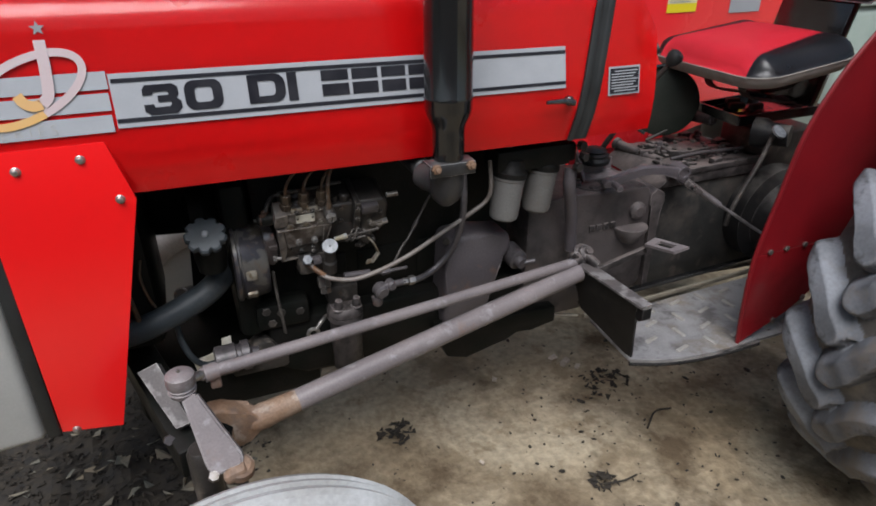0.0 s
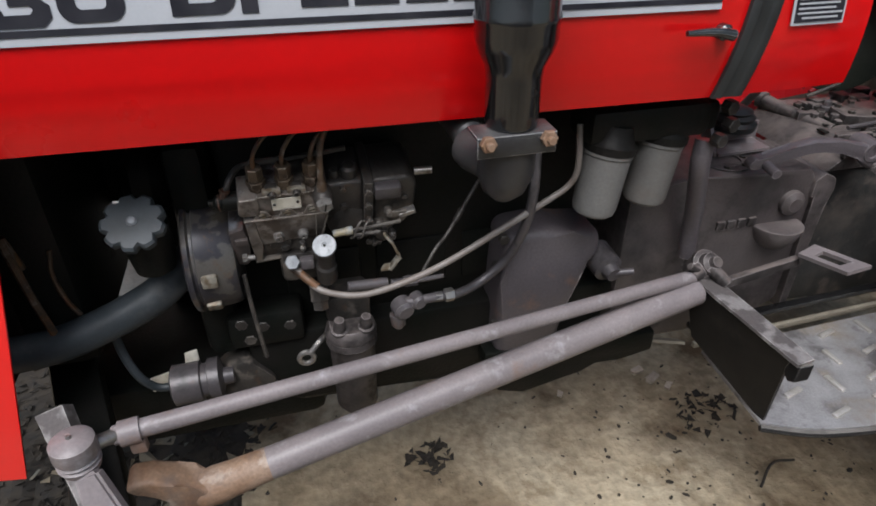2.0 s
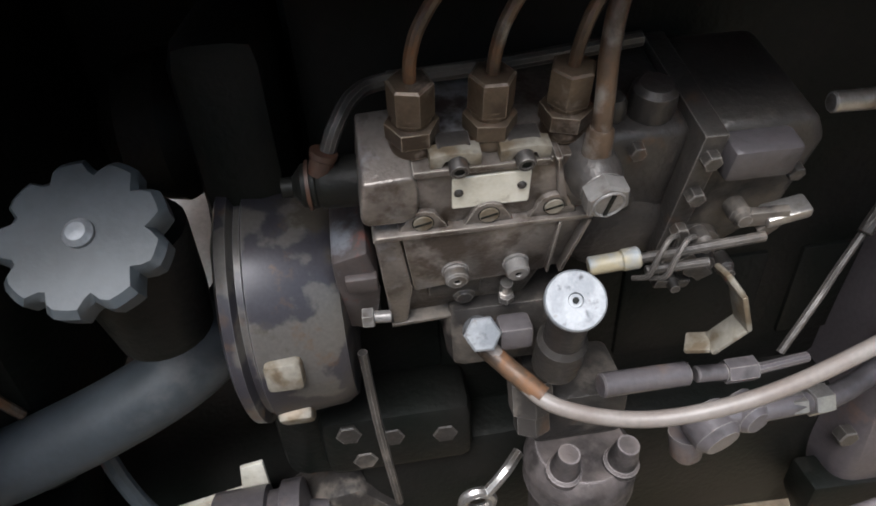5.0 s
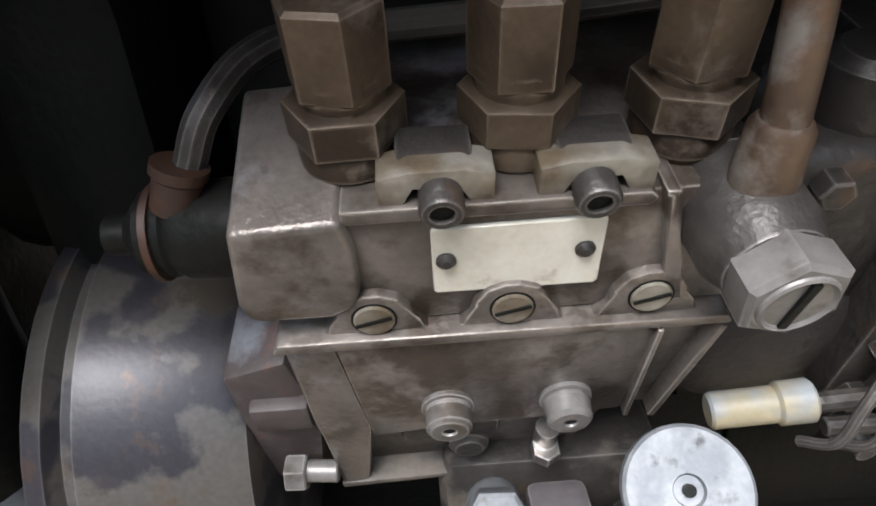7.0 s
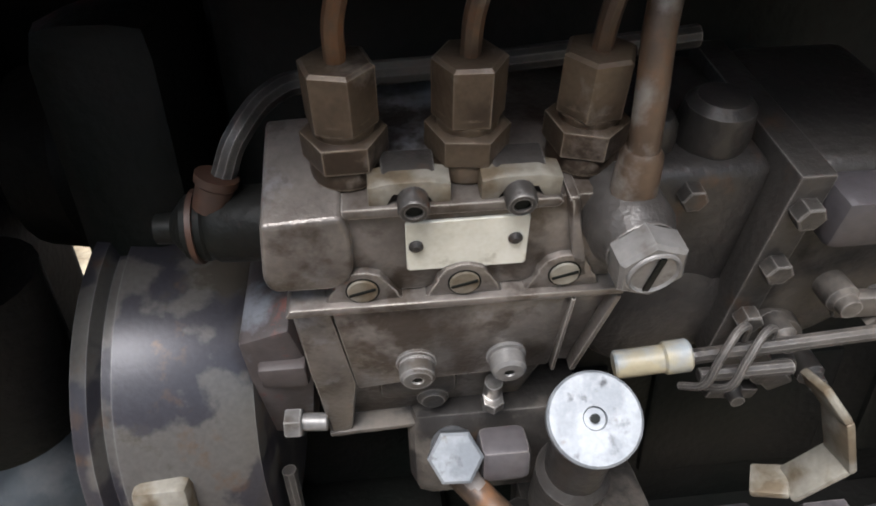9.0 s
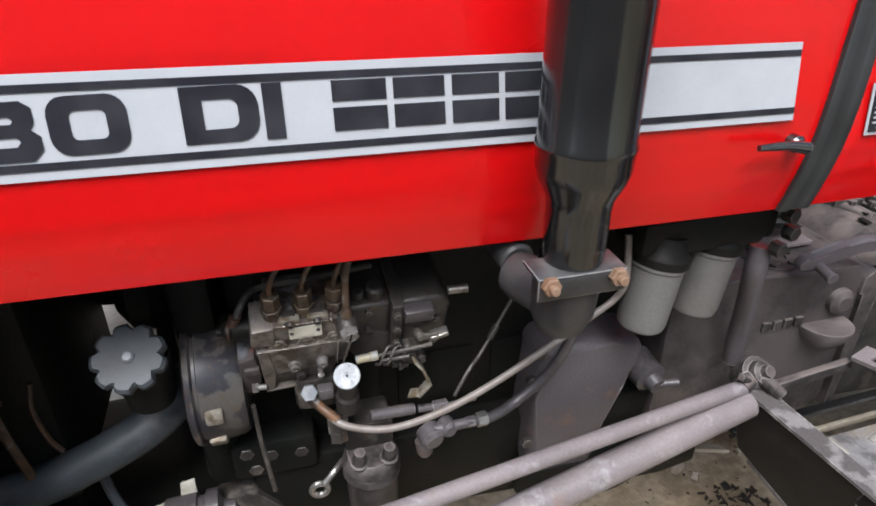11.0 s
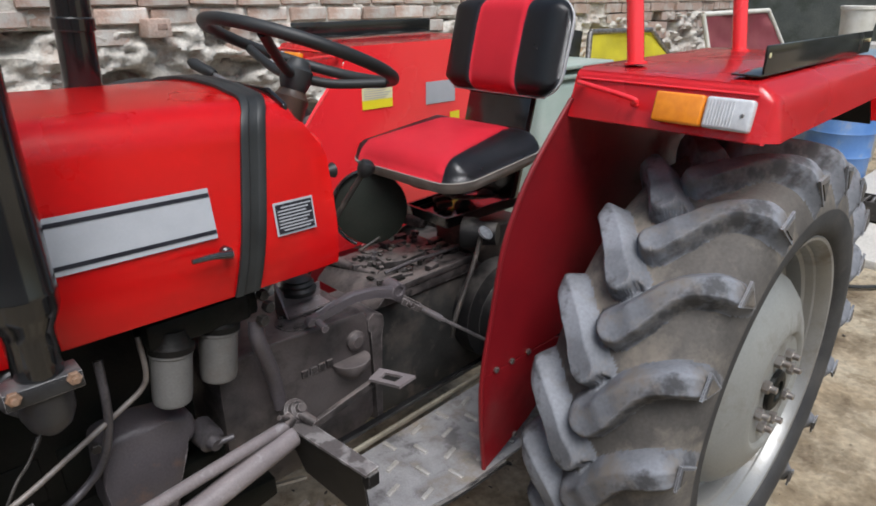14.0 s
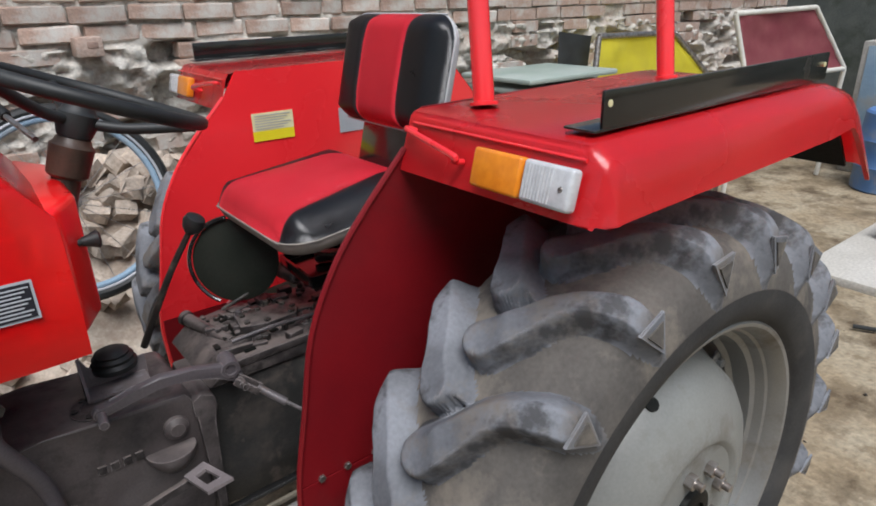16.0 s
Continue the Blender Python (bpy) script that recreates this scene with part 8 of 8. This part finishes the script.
# canopy frames stored along the wall
def canopy(name, label, corners, mat, cloth_label, tube_mat, flap=None):
    base = sum(corners, V(0, 0, 0)) / 4
    t = thing(name, (base.x, base.y, 0), label, "canopy frame", "stored canopies")
    bm = B()
    path = corners + [corners[0]]
    for a, b in zip(path, path[1:]):
        rod(bm, a, b, 0.020, 12)
    part("frame", bm, tube_mat, t, "bent tube frame")
    for c in (corners[0], corners[3]):
        bm = B()
        rod(bm, c, V(c.x, c.y + 0.05, -0.01), 0.020, 12)
        part("leg", bm, tube_mat, t)
    bm = B()
    nn = 14
    g = []
    nrm = (corners[1] - corners[0]).cross(corners[3] - corners[0]).normalized()
    for i in range(nn + 1):
        row = []
        for j in range(nn + 1):
            u, v = i / nn, j / nn
            p = (corners[0] * (1 - u) + corners[3] * u) * (1 - v) + (corners[1] * (1 - u) + corners[2] * u) * v
            p += nrm * (0.05 * math.sin(math.pi * u) * math.sin(math.pi * v) + 0.02 * noise.noise((u * 5, v * 4, 2)))
            row.append(bm.verts.new(p))
        g.append(row)
    for i in range(nn):
        for j in range(nn):
            bm.faces.new((g[i][j], g[i + 1][j], g[i + 1][j + 1], g[i][j + 1]))
    bmesh.ops.solidify(bm, geom=bm.faces[:], thickness=0.004)
    part("cloth", bm, mat, t, cloth_label)
    if flap:
        bm = B()
        sheet(bm, flap, 0.006)
        part("flap", bm, RUBBER, t, "black hanging flap", False)
    return t


canopy("yellow_canopy", "yellow cloth canopy on a tube frame leaning by the wall", [V(3.45, 1.55, 0.42), V(3.72, 1.72, 1.34), V(4.50, 1.66, 1.33), V(5.25, 1.52, 0.72)], CLOTH_YELLOW,
       "creased yellow canvas", STEEL, [V(3.44, 1.80, 0.4), V(3.48, 1.86, 1.38), V(3.74, 1.80, 1.34), V(3.55, 1.74, 0.4)])
canopy("maroon_canopy", "faded maroon canopy on a white tube frame", [V(5.15, 1.40, 0.95), V(5.05, 1.51, 1.44), V(6.05, 1.36, 1.46), V(6.45, 1.20, 0.95)], CLOTH_MAROON,
       "faded maroon canvas", WHITE_PLASTIC)
# pale green plastic tub
tub = thing("plastic_tub", (2.98, 1.55, 0), "pale green plastic tub stacked beside the wall", "tub")
bm = B()
prism(bm, [(2.64, 1.30), (3.32, 1.30), (3.32, 1.80), (2.64, 1.80)], 'z', -0.02, 1.10, 0.05, 3)
part("tub_body", bm, CLOTH_GREEN, tub)
bm = B()
for z, o in ((1.12, 0.03), (1.18, 0.0)):
    box(bm, (2.98, 1.55, z), (0.74 - o, 0.56 - o, 0.03), 0.012)
part("tub_rim", bm, CLOTH_GREEN, tub, "rounded pale rim")
# cabinet, bucket and drum on the open side
cab = thing("steel_cabinet", (7.0, 0.86, 0), "weathered blue-grey steel cabinet in the yard", "cabinet")
bm = B()
box(bm, (7.05, 0.86, 0.57), (0.5, 0.7, 1.18), 0.01)
part("cabinet_body", bm, PLASTER, cab)
bm = B()
box(bm, (6.795, 0.86, 0.62), (0.012, 0.60, 1.0), 0.004)
part("cabinet_door", bm, BLUE, cab, "blue painted door")
bk = thing("bucket", (7.0, 0.86, 1.16), "dirty white plastic bucket on the cabinet", "bucket")
bm = B()
lathe(bm, (7.0, 0.86, 1.16), (0, 0, 1), [(0, 0.13), (0.30, 0.16), (0.305, 0.172), (0.33, 0.172), (0.335, 0.16), (0.33, 0.15), (0.02, 0.12)], 28)
part("bucket_body", bm, WHITE_PLASTIC, bk)
bm = B()
tube(bm, [V(7.0, 0.86 + 0.17 * math.cos(a), 1.46 - 0.12 * math.sin(a)) for a in [math.pi * k / 10 for k in range(11)]], 0.004, 6, 2)
part("bail", bm, STEEL, bk)
DRUM_BLUE = material("blue_drum_plastic", (0.07, 0.17, 0.40), 0.45, second=(0.11, 0.22, 0.44), scale=5, fine=120, fine_amount=0.2, bump=0.1, dirt=(0.25, 0.27, 0.30),
                     dirt_scale=5, dirt_at=0.62)
dr = thing("blue_drum", (6.45, 0.66, 0), "blue plastic drum standing on the yard", "drum")
bm = B()
lathe(bm, (6.45, 0.66, -0.03), (0, 0, 1), [(0, 0.27), (0.02, 0.29), (0.20, 0.29), (0.22, 0.30), (0.24, 0.29), (0.42, 0.29), (0.44, 0.30), (0.46, 0.29), (0.66, 0.28), (0.68, 0.26)], 32)
part("drum_body", bm, DRUM_BLUE, dr)
bm = B()
lathe(bm, (6.37, 0.66, 0.65), (0, 0, 1), [(0, 0.04), (0.02, 0.04)], 16)
part("drum_bung", bm, RUBBER, dr)
# concrete slab with an open tool box, and a cable
bm = B()
box(bm, (5.4, -1.3, -0.01), (2.7, 3.3, 0.09), 0.02)
tagged(part("slab_concrete", bm, CONCRETE), "pale worn concrete slab", "slab", kind="structure")
tb = thing("tool_box", (5.0, -0.02, 0.035), "open dark steel tool box with loose parts", "tool box")
bm = B()
for c, s in (((5.0, -0.02, 0.045), (0.26, 0.46, 0.02)), ((4.88, -0.02, 0.11), (0.02, 0.46, 0.15)), ((5.12, -0.02, 0.11), (0.02, 0.46, 0.15)), ((5.0, -0.24, 0.11), (0.22, 0.02, 0.15)),
             ((5.0, 0.20, 0.11), (0.22, 0.02, 0.15))):
    box(bm, c, s, 0.003)
part("box_body", bm, IRON, tb)
for k in range(6):
    bm = B()
    a = V(4.95 + 0.02 * k, -0.18 + 0.06 * k, 0.13)
    rod(bm, a, a + V(0.08, 0.05 - 0.02 * k, 0.04), 0.012, 10)
    part("loose_tool", bm, STEEL if k % 2 else IRON, tb)
cbm = B()
tube(cbm, [(3.55, -0.15, 0.0), (3.62, -0.28, 0.0), (3.72, -0.38, 0.0), (3.85, -0.50, 0.0), (3.92, -0.75, 0.0), (3.85, -1.1, 0.0)], 0.012, 8)
tagged(part("cable", cbm, RUBBER), "black cable lying on the ground", "cable")

# intake pipe behind the exhaust
bm = B()
lathe(bm, (AX, AY, 1.40), (0.03, -0.05, 1), [(0, 0.036), (0.05, 0.036), (0.11, 0.036), (0.112, 0.040), (0.135, 0.040), (0.137, 0.036), (0.60, 0.036)], 28)
part("intake_pipe", bm, BLACK, tractor, "black air intake pipe with a clip")

# ---- litter on the ground ----
def litter():
    bm = B()
    rnd = random.Random(21)
    for k in range(900):
        if k < 520:
            x, y = rnd.gauss(0.45, 0.45), rnd.gauss(0.05, 0.45)
        else:
            x, y = rnd.uniform(-1.5, 6), rnd.uniform(-2, 2)
        s = rnd.uniform(0.001, 0.0048) * (2.2 if rnd.random() < 0.08 else 1)
        m = Matrix.LocRotScale((x, y, -0.016 + 0.012 * noise.noise((x * 1.7, y * 1.7, 0)) + 0.006 * noise.noise((x * 6, y * 6, 3)) + s * 0.15),
                               Euler((rnd.uniform(-0.4, 0.4), rnd.uniform(-0.4, 0.4), rnd.uniform(0, 6))), (s * rnd.uniform(0.8, 2.4), s, s * 0.35))
        bmesh.ops.create_icosphere(bm, subdivisions=1, radius=1.0, matrix=m)
    return tagged(part("leaf_litter", bm, LITTER, None, "", False), "scattered dark leaf scraps and chips on the earth", "litter", kind="stuff")


litter()


def rubbish(name, cx, cy, rx, ry, n, size, label, mound=0.0, bed=True, mat=LITTER):
    """Flakes strewn over a low uneven mound."""
    bm = B()
    rnd = random.Random(n)

    def top(x, y):
        r2 = (((x - cx) / rx) ** 2 + ((y - cy) / ry) ** 2) * (1.25 + 0.8 * noise.noise((x * 4, y * 4, 8)))
        return mound * max(0.0, 1 - r2) ** 0.6 * (0.7 + 0.5 * noise.noise((x * 9, y * 9, 4))) + (0.012 * noise.noise((x * 40, y * 40, 6)) if mound else 0.0) * max(0.0, 1 - r2)

    if mound and bed:
        m = 56
        g = [[bm.verts.new((cx + rx * (2 * i / m - 1), cy + ry * (2 * j / m - 1), -0.028 + top(cx + rx * (2 * i / m - 1), cy + ry * (2 * j / m - 1)) * 1.0)) for j in range(m + 1)] for i in range(m + 1)]
        for i in range(m):
            for j in range(m):
                bm.faces.new((g[i][j], g[i + 1][j], g[i + 1][j + 1], g[i][j + 1]))
    for k in range(n):
        a, r = rnd.uniform(0, 6.28), math.sqrt(rnd.random())
        x, y = cx + rx * r * math.cos(a), cy + ry * r * math.sin(a)
        s = size * rnd.uniform(0.5, 1.5)
        p = V(x, y, (-0.024 + top(x, y)) if mound else (-0.015 + (1 - r) * size * 1.6))
        q = [p + Vector((rnd.uniform(-s, s), rnd.uniform(-s, s), rnd.uniform(-0.2, 0.6) * s)) for _ in range(4)]
        sheet(bm, q, 0.002)
    return tagged(part(name, bm, mat, None, "", False), label, "litter", kind="stuff")


rubbish("leaf_heap", -1.38, 0.50, 0.66, 0.62, 2400, 0.013, "dark heap of dead leaves and scraps", 0.07)
rubbish("leaf_scraps", -1.30, 0.36, 0.56, 0.50, 170, 0.022, "pale dry leaf scraps lying on the dark heap", 0.075, False, SCRAPS)
rubbish("leaf_clump", -0.33, 0.33, 0.06, 0.05, 40, 0.02, "dark clump of wet leaves")
rubbish("leaf_clump", 0.19, -0.11, 0.04, 0.03, 24, 0.018, "dark clump of dry leaves")
rubbish("leaf_clump", 0.48, 0.28, 0.10, 0.08, 60, 0.014, "dark clump of mud and leaves")
bm = B()
tube(bm, [(0.17, -0.12, -0.004), (0.24, -0.14, 0.002), (0.30, -0.13, -0.006)], 0.003, 6)
tagged(part("dry_stalk", bm, LITTER), "thin dry stalk on the earth", "stalk")
bm = B()
tube(bm, [(0.46, 0.02, -0.004), (0.53, 0.07, 0.004), (0.60, 0.07, -0.004)], 0.0035, 6)
tagged(part("dry_twig", bm, LITTER), "thin dark twig on the earth", "twig")
for x, y, s in ((0.40, 0.44, 0.024), (0.43, 0.40, 0.016), (0.37, 0.48, 0.020), (-0.12, 0.10, 0.010), (0.1, 0.45, 0.015)):
    ob = part("stone", rough_block(s * 1.6, s, s * 0.5, s * 0.14, int(s * 1000)), RUBBLE)
    ob.matrix_basis = Matrix.LocRotScale((x, y, -0.012 + s * 0.2), Euler((0.1, 0.1, x * 9)), None)
    tagged(ob, "small earthy stone on the ground", "stone", "loose stones")
